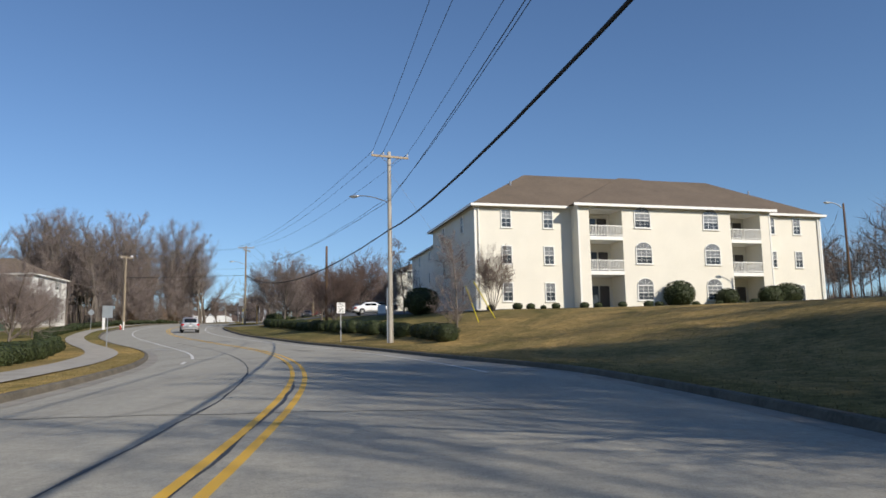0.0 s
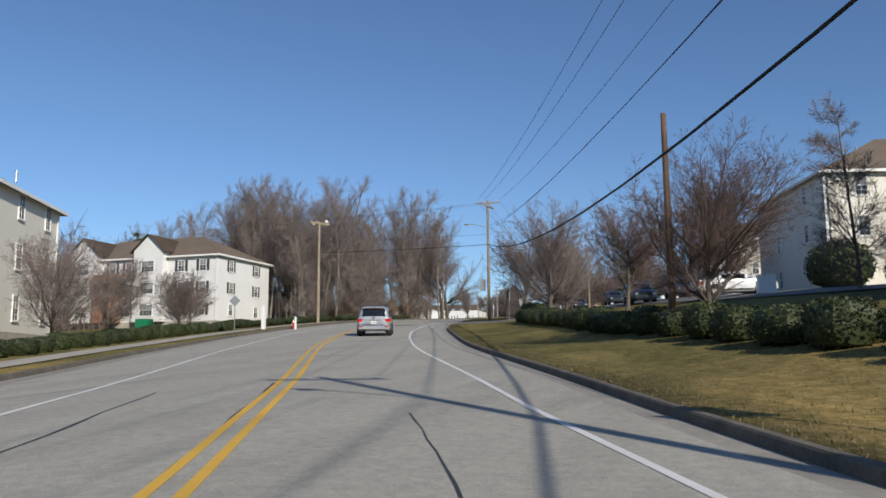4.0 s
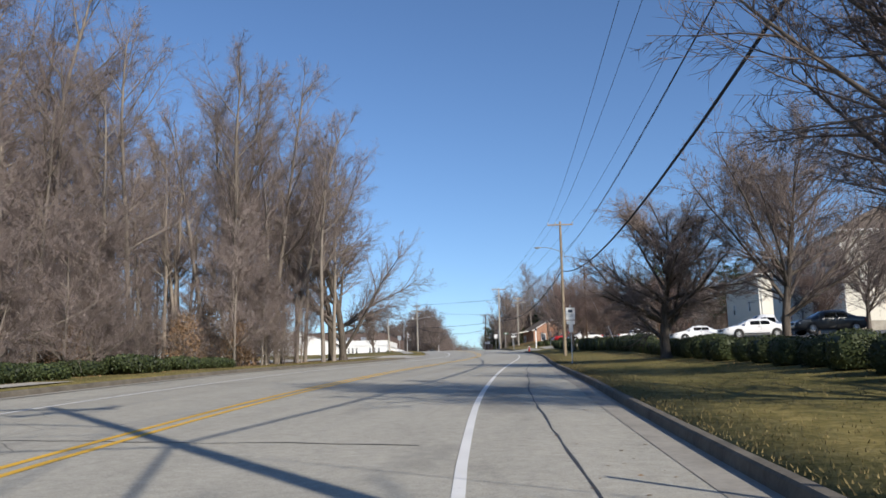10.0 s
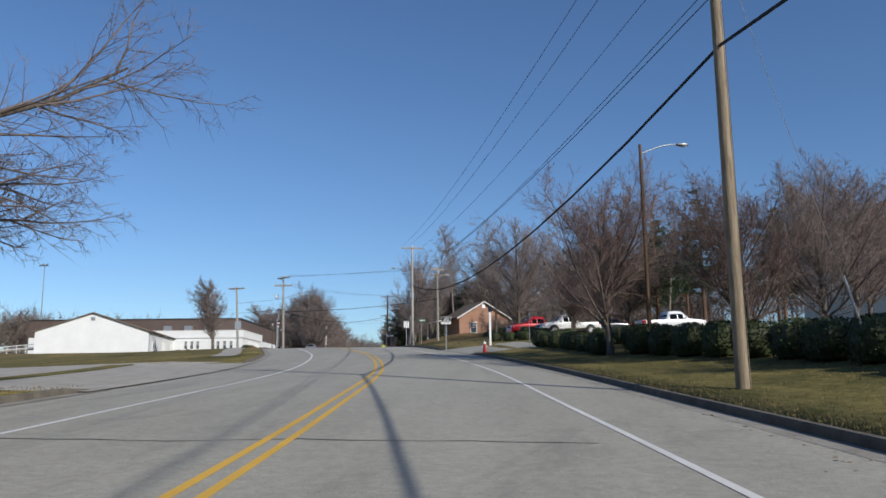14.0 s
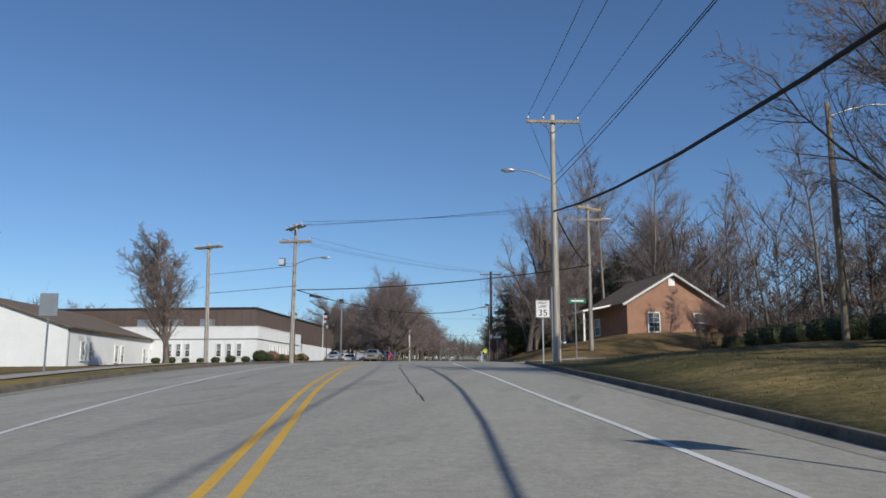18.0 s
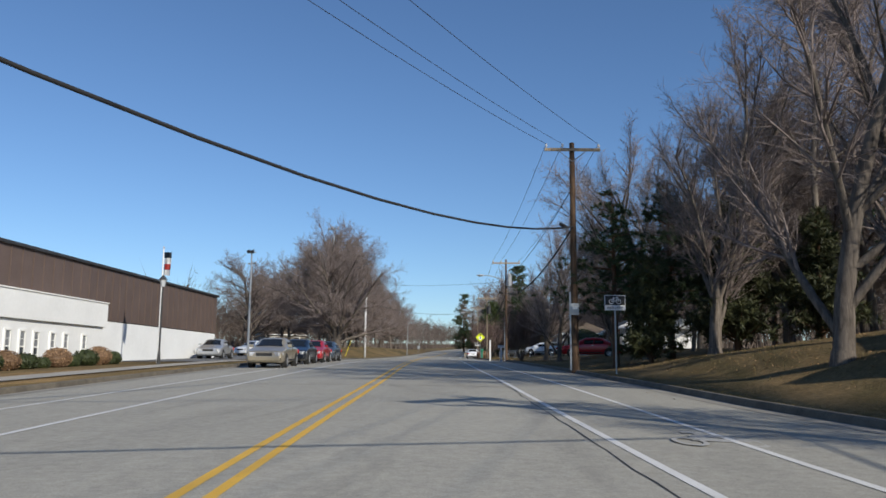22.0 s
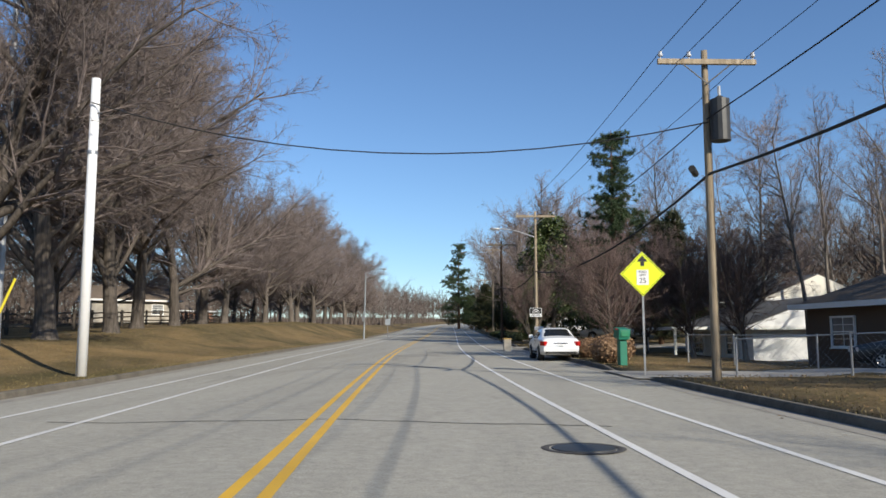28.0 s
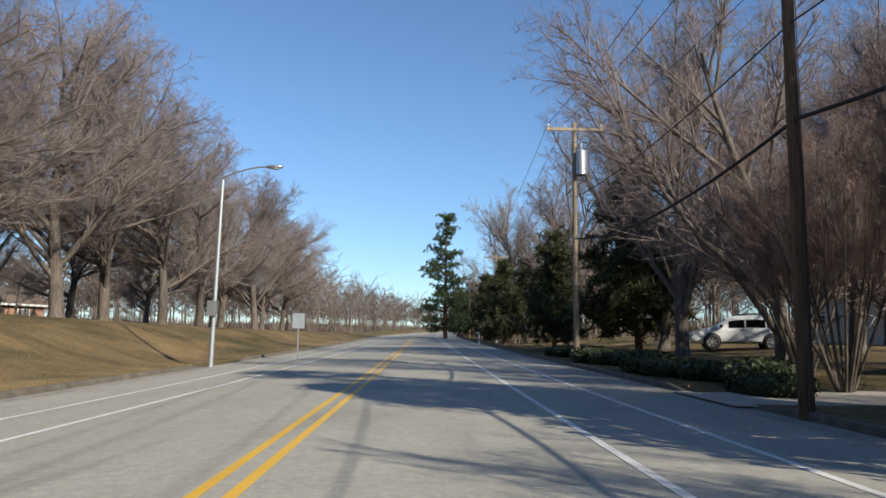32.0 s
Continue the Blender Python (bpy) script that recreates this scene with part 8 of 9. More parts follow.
def screen(xs, G, x0, x1, jmax=3, off=0.012, inset=0.9):
    """Front or rear screen: the top faces between two stations."""
    bm = bmesh.new()
    grid = []
    for a in range(7):
        x = x0 + (x1 - x0) * a / 6
        i = int(np.clip(np.searchsorted(xs, x) - 1, 0, len(xs) - 2))
        f = (x - xs[i]) / (xs[i + 1] - xs[i])
        row = []
        for y in np.linspace(-1, 1, 9):
            j = abs(y) * jmax
            ja = int(min(j, jmax - 1e-6))
            q0 = G[i][ja].lerp(G[i][ja + 1], j - ja)
            q1 = G[i + 1][ja].lerp(G[i + 1][ja + 1], j - ja)
            p = q0.lerp(q1, f)
            row.append(bm.verts.new((p.x + (off if x > 0 else -off), math.copysign(p.y * inset, y), p.z + off)))
        grid.append(row)
    for a in range(6):
        for b in range(8):
            bm.faces.new((grid[a][b], grid[a + 1][b], grid[a + 1][b + 1], grid[a][b + 1]))
    bmesh.ops.recalc_face_normals(bm, faces=bm.faces)
    return bm


def wheel_mesh(r, w):
    bm = bmesh.new()
    prof = [(r * 0.62, -w / 2), (r * 0.93, -w / 2), (r, -w * 0.3), (r, w * 0.3), (r * 0.93, w / 2), (r * 0.62, w / 2)]
    n = 22
    vs = [[bm.verts.new((q * math.cos(2 * math.pi * k / n), y, q * math.sin(2 * math.pi * k / n))) for q, y in prof] for k in range(n)]
    for k in range(n):
        for j in range(len(prof)):
            bm.faces.new((vs[k][j], vs[k][(j + 1) % 6], vs[(k + 1) % n][(j + 1) % 6], vs[(k + 1) % n][j]))
    bmesh.ops.recalc_face_normals(bm, faces=bm.faces)
    return bm


def rim_mesh(r, w, spokes=7):
    bm = bmesh.new()
    for s in (1,):
        add_rod(bm, (0, w * 0.38, 0), (0, w * 0.46, 0), r * 0.16, n=10)
        for k in range(spokes):
            a = 2 * math.pi * k / spokes
            add_box(bm, (r * 0.34 * math.cos(a), w * 0.4, r * 0.34 * math.sin(a)), (r * 0.52, 0.03, r * 0.14), ry=-a)
        n = 22
        for k in range(n):
            a0, a1 = 2 * math.pi * k / n, 2 * math.pi * (k + 1) / n
            add_rod(bm, (r * 0.6 * math.cos(a0), w * 0.4, r * 0.6 * math.sin(a0)), (r * 0.6 * math.cos(a1), w * 0.4, r * 0.6 * math.sin(a1)), 0.022, n=4)
    return bm


KINDS = {
    "sedan": dict(L=4.6, W=1.78, top=[(-2.3, 0.72), (-2.24, 0.95), (-2.1, 1.02), (-1.55, 1.06), (-0.85, 1.42), (-0.2, 1.46), (0.35, 1.42), (1.2, 1.0), (2.0, 0.83), (2.24, 0.72), (2.3, 0.55)],
                  belt=[(-2.3, 0.9), (-1, 0.99), (1.2, 0.95), (2.3, 0.8)], bottom=[(-2.3, 0.38), (-1.9, 0.24), (1.9, 0.22), (2.3, 0.3)], roofw=0.74, wb=2.68, r=0.32, front=(0.42, 1.12), rear=(-1.5, -0.92), side=((-0.95, -0.32), (-0.26, 0.42)), slant=((-0.42, 0.0), (0.0, 0.5))),
    "suv": dict(L=4.78, W=1.91, top=[(-2.39, 0.8), (-2.37, 1.0), (-2.3, 1.12), (-2.08, 1.62), (-1.8, 1.69), (-0.6, 1.73), (0.2, 1.7), (0.6, 1.58), (1.28, 1.14), (2.0, 1.0), (2.3, 0.86), (2.39, 0.65)],
                belt=[(-2.39, 1.05), (-1, 1.1), (1.2, 1.05), (2.39, 0.9)], bottom=[(-2.39, 0.42), (-2.0, 0.3), (1.9, 0.28), (2.39, 0.34)], roofw=0.78, wb=2.79, r=0.37, front=(0.66, 1.22), rear=(-2.29, -2.1), side=((-2.0, -1.25), (-1.18, -0.28), (-0.2, 0.55)), slant=((-0.08, 0.0), (0, 0), (0.0, 0.45))),
    "pickup": dict(L=5.6, W=1.95, top=[(-2.8, 0.85), (-2.78, 1.08), (-2.7, 1.1), (-0.72, 1.1), (-0.66, 1.15), (-0.5, 1.76), (0.3, 1.82), (0.75, 1.74), (1.3, 1.2), (2.3, 1.1), (2.7, 1.0), (2.8, 0.7)],
                   belt=[(-2.8, 1.08), (-0.7, 1.1), (1.2, 1.12), (2.8, 1.0)], bottom=[(-2.8, 0.55), (2.4, 0.42), (2.8, 0.45)], roofw=0.76, wb=3.4, r=0.4, front=(0.8, 1.24), rear=(-0.64, -0.54), side=((-0.42, 0.2), (0.27, 0.72)), slant=((-0.03, 0.0), (0.0, 0.38))),
    "van": dict(L=5.6, W=2.05, top=[(-2.8, 1.0), (-2.78, 1.9), (-2.7, 2.05), (1.0, 2.1), (1.5, 1.98), (2.2, 1.3), (2.7, 1.1), (2.8, 0.8)],
                belt=[(-2.8, 1.2), (1.2, 1.22), (2.8, 1.0)], bottom=[(-2.8, 0.42), (2.4, 0.32), (2.8, 0.38)], roofw=0.84, wb=3.3, r=0.36, front=(1.55, 2.12), rear=(-2.78, -2.74), side=((-2.4, -1.1), (-1.0, 0.25), (0.4, 1.35)), slant=((0, 0), (0, 0), (0.0, 0.35))),
}


def car(kind, paint, m, label, group="parked cars", lit_tail=False, plate="sign_white", detail=True):
    k = KINDS[kind]
    L, W, wb, r = k["L"], k["W"], k["wb"], k["r"]
    ob = thing({"sedan": "sedan_car", "suv": "suv_car", "pickup": "pickup_truck", "van": "passenger_van"}[kind], m, label, {"pickup": "pickup truck", "van": "van"}.get(kind, "car"), group)
    xs, G = loft(L, W, k["top"], k["belt"], k["roofw"], k["bottom"])
    part("body", car_body_mesh(G), M[paint], ob, "", True)
    for bm in (screen(xs, G, *k["front"]),):
        part("windscreen", bm, M["car_glass"], ob, "", True)
    part("rear_window", screen(xs, G, *k["rear"], inset=0.93), M["car_glass"], ob, "", True)
    for (x0, x1), sl in zip(k["side"], k["slant"]):
        for bm in panel(xs, G, x0, x1, 4, 6, slant=(0, 0), off=0.01):
            part("side_window", bm, M["car_glass"], ob, "", True)
    for wx in (-wb / 2 - 0.05, wb / 2 - 0.05):
        for s in (-1, 1):
            y = s * (W / 2 - 0.06)
            bm = bmesh.new()
            add_rod(bm, (wx, s * (W / 2 - 0.22), r + 0.02), (wx, s * (W / 2 + 0.004), r + 0.02), r * 1.17, n=20)
            part("wheel_arch", bm, M["black"], ob)
            wh = part("wheel", wheel_mesh(r, 0.22), M["black"], ob, "black tyre", True)
            wh.matrix_basis = Matrix.Translation((wx, y, r))
            rim = part("rim", rim_mesh(r, 0.22), M["alu"], wh, "silver alloy rim")
            if s < 0:
                rim.matrix_basis = Matrix.Rotation(math.pi, 4, "Z")
    zt = lerp_tab(k["belt"], -L / 2) - 0.14
    tail = "lens_lit" if lit_tail else "lens_red"
    for s in (-1, 1):
        part("tail_light", box((-L / 2 + 0.14, s * (W / 2 - 0.14), zt), (0.34, 0.22, 0.2), s * 0.5, 0.05), M[tail], ob)
        part("headlight", box((L / 2 - 0.2, s * (W / 2 - 0.24), lerp_tab(k["belt"], L / 2) - 0.14), (0.4, 0.34, 0.17), -s * 0.55, 0.05), M["lens_clear"], ob)
        mr = part("mirror", box((k["front"][1] - 0.32, s * (W / 2 + 0.06), lerp_tab(k["belt"], 0.8) + 0.1), (0.14, 0.2, 0.15), 0, 0.04), M[paint] if kind != "suv" else M["dark_metal"], ob)
        if detail:
            part("door_handle", box((k["side"][-1][0] + 0.1, s * (W / 2 + 0.005), lerp_tab(k["belt"], 0) - 0.12), (0.2, 0.03, 0.035), 0, 0.01), M["chrome"], ob)
            part("sill_trim", box((0.0, s * (W / 2 + 0.004), 0.36), (wb - 0.9, 0.025, 0.07)), M["black"], ob)
            part("door_gap", box((k["side"][-1][0] - 0.03, s * (W / 2 - 0.002), 0.72), (0.012, 0.012, 0.6)), M["black"], ob)
    part("rear_bumper", box((-L / 2 + 0.06, 0, 0.5), (0.22, W * 0.9, 0.2), 0, 0.05), M[paint], ob)
    part("lower_trim", box((-L / 2 + 0.08, 0, 0.37), (0.2, W * 0.78, 0.1), 0, 0.02), M["black"], ob)
    part("front_bumper", box((L / 2 - 0.08, 0, 0.46), (0.22, W * 0.86, 0.22), 0, 0.05), M[paint], ob)
    part("grille", box((L / 2 - 0.03, 0, lerp_tab(k["belt"], L / 2) - 0.17), (0.1, W * 0.42, 0.16), 0, 0.02), M["black"], ob)
    pl = part("number_plate", box((-L / 2 - 0.035, 0, zt - 0.12 if kind in ("sedan", "suv") else 0.62), (0.02, 0.31, 0.155), 0, 0.004), M[plate], ob)
    part("plate_bar", box((-L / 2 - 0.048, 0, zt - 0.12 if kind in ("sedan", "suv") else 0.62), (0.006, 0.2, 0.05)), M["sign_back"], pl, "plain bar in place of the number")
    part("chrome_strip", box((-L / 2 - 0.02, 0, zt + 0.02 if kind in ("sedan", "suv") else 0.9), (0.03, 0.62, 0.035), 0, 0.008), M["chrome"], ob)
    if kind == "suv":
        for s in (-1, 1):
            part("roof_rail", tube("roof_rail", [(-1.7, s * 0.66, 1.7), (-1.55, s * 0.67, 1.78), (-0.5, s * 0.67, 1.8), (0.1, s * 0.66, 1.74)], 0.025, M["black"], 6), None, ob)
        part("spoiler", box((-2.12, 0, 1.66), (0.3, 1.3, 0.05), 0, 0.015, -0.12), M[paint], ob)
        part("high_brake_light", box((-2.26, 0, 1.63), (0.03, 0.3, 0.022)), M["lens_red"], ob)
        part("wiper", rod((-2.36, -0.25, 1.16), (-2.33, 0.25, 1.2), 0.012, n=5), M["black"], ob)
        part("plate_recess", box((-L / 2 - 0.012, 0, 0.9), (0.02, 0.95, 0.26), 0, 0.02), M["p_silver"], ob, "recessed panel round the plate")
        part("tailgate_gap", box((-L / 2 - 0.03, 0, 0.69), (0.02, 1.3, 0.012)), M["black"], ob)
        for s in (-1, 1):
            part("lamp_cluster_glass", box((-L / 2 + 0.15, s * (W / 2 - 0.17), 0.80), (0.33, 0.29, 0.05), s * 0.5, 0.02), M["lens_clear"], ob)
            part("mud_flap", box((-wb / 2 - 0.48, s * (W / 2 - 0.2), 0.3), (0.02, 0.24, 0.26)), M["black"], ob)
            part("badge_bar", box((-L / 2 - 0.02, s * 0.62, 1.0), (0.01, 0.14, 0.025)), M["chrome"], ob)
        part("badge", rod((-2.42, 0, 1.05), (-2.44, 0, 1.05), 0.07, n=14), M["chrome"], ob)
        part("bumper_strip", box((-L / 2 - 0.06, 0, 0.62), (0.05, W * 0.82, 0.03), 0, 0.008), M["chrome"], ob)
        for s in (-1, 1):
            part("reflector", box((-L / 2 - 0.04, s * 0.74, 0.56), (0.04, 0.2, 0.05)), M["lens_red"], ob)
    if kind == "pickup":
        part("bed", box((-1.75, 0, 1.1), (1.9, W * 0.78, 0.04)), M["black"], ob)
    return ob


def car_at(kind, paint, x, y, rz, label, group="parked cars", z=None, **kw):
    """rz: heading of the nose about z, 0 = +x."""
    z = land(x, y) if z is None else z
    sl = math.atan(np.interp(y + 1, YS, AZ) - np.interp(y, YS, AZ)) * math.sin(radians(rz))
    return car(kind, paint, Matrix.Translation((x, y, z + 0.005)) @ Euler((0, 0, radians(rz))).to_matrix().to_4x4() @ Euler((0, -sl, 0)).to_matrix().to_4x4(), label, group, **kw)


sx, sy = -28.27 - 0.85 * math.cos(radians(19.9)) , 92.2 - 0.85 * math.sin(radians(19.9))
car_at("suv", "p_silver", sx, sy, 109.9, "silver estate car with roof rails braking in the lane", "", z=float(road_at(sy, dist(sx, sy)).z), lit_tail=True)


def street_car(kind, paint, y, d, face, label):
    p = road_at(y, d)
    return car_at(kind, paint, p.x, p.y, 90 + heading(y) + (0 if face > 0 else 180), label, "kerbside parked cars", z=p.z)


street_car("sedan", "p_gold", 334.2, -6.4, -1, "champagne saloon car parked at the kerb")
street_car("sedan", "p_navy", 341.0, -6.4, -1, "dark navy saloon car parked at the kerb")
street_car("sedan", "p_red", 347.2, -6.4, -1, "red saloon car parked at the kerb")
street_car("sedan", "p_blue", 352.8, -6.4, -1, "slate blue saloon car parked at the kerb")
car_at("sedan", "p_white", -75.45, 416.6, 90 + heading(416.9), "white saloon car parked at the kerb", "kerbside parked cars", z=float(road_at(416.9, 6.0).z)).scale = (0.92, 0.93, 0.95)
for kind, paint, x, y, rz, lab in (
    ("suv", "p_dark", -15.0, 112.5, 285, "dark estate car in the apartment car park"),
    ("sedan", "p_white", -8.5, 96.5, 20, "white saloon car in the apartment car park"),
    ("suv", "p_navy", -12.0, 118.5, 285, "dark blue estate car in the apartment car park"),
    ("pickup", "p_white", -13.4, 164.0, 200, "white pickup truck in the car park"),
    ("suv", "p_dark", -20.5, 146.5, 285, "dark estate car in the car park"),
    ("pickup", "p_dark", -10.5, 141.0, 200, "dark pickup truck with silver trim in the car park"),
    ("sedan", "p_dark", -25.5, 152.0, 280, "dark saloon car in the car park"),
    ("pickup", "p_white", -22.0, 196.0, 190, "white pickup truck behind the hedge"),
    ("sedan", "p_white", -24.5, 188.5, 188, "white saloon car behind the hedge"),
    ("sedan", "p_white", -26.5, 204.5, 190, "white saloon car behind the hedge"),
    ("sedan", "p_dark", -21.5, 181.0, 190, "dark saloon car behind the hedge"),
    ("pickup", "p_white", -37.2, 257.4, 195, "white pickup truck parked on the far side of the hedge"),
    ("pickup", "p_red", -39.7, 262.0, 195, "red pickup truck parked by the hedge"),
    ("pickup", "p_white", -29.6, 251.2, 15, "white pickup truck parked near the driveway"),
    ("sedan", "p_dark", -36.5, 270.0, 200, "dark saloon car parked by the hedge"),
    ("sedan", "p_navy", -33.6, 259.5, 195, "dark blue saloon car parked by the driveway"),
    ("van", "p_white", -96.6, 364.0, 270, "white passenger van in the playing-field car park"),
    ("van", "p_white", -101.5, 359.0, 270, "white passenger van in the playing-field car park"),
    ("sedan", "p_dark", -92.5, 360.5, 280, "dark saloon car in the playing-field car park"),
    ("sedan", "p_silver", -90.7, 378.0, 250, "silver saloon car in the playing-field car park"),
    ("suv", "p_white", -95.5, 378.5, 250, "white estate car in the playing-field car park"),
    ("sedan", "p_silver", -88.5, 352.0, 280, "silver saloon car in the playing-field car park"),
    ("sedan", "p_red", -60.8, 354.5, 172, "red saloon car parked in a house driveway"),
    ("sedan", "p_white", -64.4, 390.0, 150, "white saloon car parked in a house driveway"),
    ("sedan", "p_dark", -63.5, 408.3, 150, "dark saloon car behind a chain-link fence"),
    ("sedan", "p_silver", -70.0, 445.0, 160, "silver saloon car in a shaded driveway"),
    ("suv", "p_white", -71.8, 481.0, 170, "white car on a lawn in dappled shade"),
    ("sedan", "p_white", -70.5, 462.0, 165, "white saloon car behind crape myrtles"),
):
    car_at(kind, paint, x, y, rz, lab)

# ---- small roadside things ----
def hydrant(x, y, label):
    z = land(x, y)
    h = thing("fire_hydrant", Matrix.Translation((x, y, z)), label, "fire hydrant", "fire hydrants")
    bm = rod((0, 0, -0.1), (0, 0, 0.55), 0.11, 0.1, 14)
    add_rod(bm, (0, 0, 0.02), (0, 0, 0.07), 0.16, n=14)
    add_rod(bm, (0, 0, 0.5), (0, 0, 0.55), 0.14, n=14)
    part("barrel", bm, M["red"], h, "", True)
    bm = rod((0, 0, 0.55), (0, 0, 0.68), 0.12, 0.08, 14)
    add_rod(bm, (0, 0, 0.68), (0, 0, 0.76), 0.045, 0.03, 6)
    part("bonnet", bm, M["plastic_white"], h, "white bonnet cap")
    for d in ((0.2, 0), (-0.2, 0), (0, -0.2)):
        part("outlet", rod((0, 0, 0.4), (d[0], d[1], 0.4), 0.055, 0.06, 10), M["plastic_white"] if d[1] == 0 else M["red"], h)


hydrant(-44.6, 238.0, "red fire hydrant with a white cap on the verge")
hydrant(-43.2, 107.5, "small red fire hydrant at the kerb")


def mailbox(x, y, rz, label, pm="plastic_white", bm_="metal"):
    z = land(x, y)
    o = thing("mailbox", place(x, y, z, rz), label, "mailbox", "mailboxes")
    part("post", box((0, 0, 0.5), (0.11, 0.11, 1.25), 0, 0.008), M[pm], o)
    bm = bmesh.new()
    prof = [(-0.09, 0), (0.09, 0), (0.09, 0.13), (0.06, 0.19), (0, 0.21), (-0.06, 0.19), (-0.09, 0.13)]
    vs = [[bm.verts.new((px, yy, 1.12 + pz)) for px, pz in prof] for yy in (-0.28, 0.25)]
    for k in range(7):
        bm.faces.new((vs[0][k], vs[0][(k + 1) % 7], vs[1][(k + 1) % 7], vs[1][k]))
    bm.faces.new(vs[0][::-1])
    bm.faces.new(vs[1])
    part("box", bm, M[bm_], o, "arched metal letter box")
    part("flag", box((0.1, 0.05, 1.25), (0.012, 0.16, 0.05)), M["red"], o)


mailbox(-67.7, 360.2, 70, "grey letter box on a white wooden post")
mailbox(-75.9, 428.6, 70, "white letter box on a white post at the kerb", "plastic_white", "plastic_white")
mailbox(-62.5, 370.2, 60, "grey letter box on a dark post", "wood_grey", "metal")
mailbox(-86.0, 520.0, 70, "distant white letter box by the verge")

gb = thing("mailbox", place(-73.35, 408.6, land(-73.35, 408.6) + 0.2, 20) @ Matrix.Scale(0.72, 4), "green plastic letter box on a broad green post", "mailbox")
part("post", box((0, 0, 0.2), (0.36, 0.34, 1.6), 0, 0.03), M["green"], gb)
part("head", box((-0.02, -0.05, 1.22), (0.58, 0.6, 0.5), 0, 0.05, 0.0, 0.18), M["green"], gb)
part("flap", box((-0.02, -0.37, 1.2), (0.4, 0.03, 0.26), 0, 0.01), M["sign_green"], gb)
part("flag", box((-0.33, -0.1, 1.42), (0.03, 0.16, 0.08)), M["red"], gb)

# brick planters and pillars, each brick its own piece
brick_me = None


def brick_wall(name, x, y, rz, L, courses, label, depth=0.2):
    global brick_me
    z = land(x, y) - 0.04
    o = thing(name, place(x, y, z, rz), label, "brick wall", "low brick walls")
    part("core", box((L / 2, 0, courses * 0.0375), (L - 0.02, depth - 0.03, courses * 0.075)), M["kerb"], o)
    if brick_me is None:
        bm = box((0, 0, 0), (0.2, 0.1, 0.065), 0, 0.006)
        brick_me = bpy.data.meshes.new("brick")
        bm.to_mesh(brick_me)
        bm.free()
        brick_me.materials.append(M["brick_piece"])
    for c in range(courses):
        n = int(L / 0.212)
        for k in range(n):
            if c == courses - 1:
                pass
            b = new("brick", brick_me)
            b.parent = o
            b.location = (0.1 + 0.212 * k + (0.106 if c % 2 else 0) + random.uniform(-0.003, 0.003), -depth / 2 + 0.035 + random.uniform(-0.005, 0.005), 0.035 + c * 0.075)
    part("coping", box((L / 2, 0, courses * 0.075 + 0.025), (L + 0.04, depth + 0.06, 0.05), 0, 0.01), M["brick_piece"], o)
    return o


bp = mat("brick_piece", 0.9)
_v = coords(bp)
_c = ramp(bp, noise_tex(bp, _v, 30, 4), [(0.3, (0.22, 0.075, 0.04)), (0.7, (0.42, 0.17, 0.09))])
base(bp, rnd_tint(bp, _c, 0.3))
bump(bp, noise_tex(bp, _v, 60, 3), 0.3, 0.005)
M["brick_piece"] = bp
brick_wall("brick_planter", -75.35, 428.6, -85.5, 4.6, 5, "low red-brick garden wall behind the kerb")
brick_wall("brick_planter", -74.98, 423.9, -85.5, 4.6, 5, "low red-brick garden wall behind the kerb")
pil = thing("brick_pillar", place(-77.8, 428.6, land(-77.8, 428.6), 10), "short yellowish stone pillar at the driveway", "pillar")
part("shaft", box((0, 0, 0.3), (0.42, 0.42, 0.8), 0, 0.02), M["concrete"], pil)
part("cap", box((0, 0, 0.72), (0.48, 0.48, 0.07), 0, 0.01), M["wood_post"], pil)

ysn = thing("yard_sign", place(-63.6, 362.0, land(-63.6, 362.0), 60), "small blue yard sign on wire legs", "yard sign")
part("board", box((0, 0, 0.5), (0.55, 0.012, 0.45)), M["p_blue"], ysn)
part("text_bars", box((0, -0.01, 0.55), (0.4, 0.004, 0.08)), M["sign_white"], ysn, "unreadable white line of text")
for s in (-1, 1):
    part("leg", rod((s * 0.2, 0, -0.1), (s * 0.2, 0, 0.3), 0.006, n=5), M["metal"], ysn)


def chain_fence(pts, label, h=1.05):
    o = thing("chain_link_fence", Matrix.Identity(4), label, "fence")
    P = [Vector((x, y, land(x, y))) for x, y in pts]
    for p in P:
        part("fence_post", rod(p - Vector((0, 0, 0.2)), p + Vector((0, 0, h + 0.05)), 0.03, n=8), M["metal"], o)
    for a, b in zip(P[:-1], P[1:]):
        part("top_rail", rod(a + Vector((0, 0, h)), b + Vector((0, 0, h)), 0.02, n=6), M["metal"], o)
        bm = bmesh.new()
        n = int((b - a).length / 0.16)
        for k in range(n):
            for s in (0, 1):
                t0, t1 = k / n, min(1, max(0, (k + (6 if s == 0 else -6)) / n))
                dz = h * abs(t1 - t0) * n / 6
                add_rod(bm, a.lerp(b, t0), a.lerp(b, t1) + Vector((0, 0, dz)), 0.0018, n=3)
        part("mesh", bm, M["metal"], o)
    return o


chain_fence([(-70.6, 404.5), (-68.4, 402.0), (-66.4, 399.6), (-64.4, 397.2)], "low galvanised chain-link fence before the bungalow")
chain_fence([(-70.4, 412.5), (-69.5, 409.2), (-67.5, 407.0)], "low galvanised chain-link fence by the driveway")


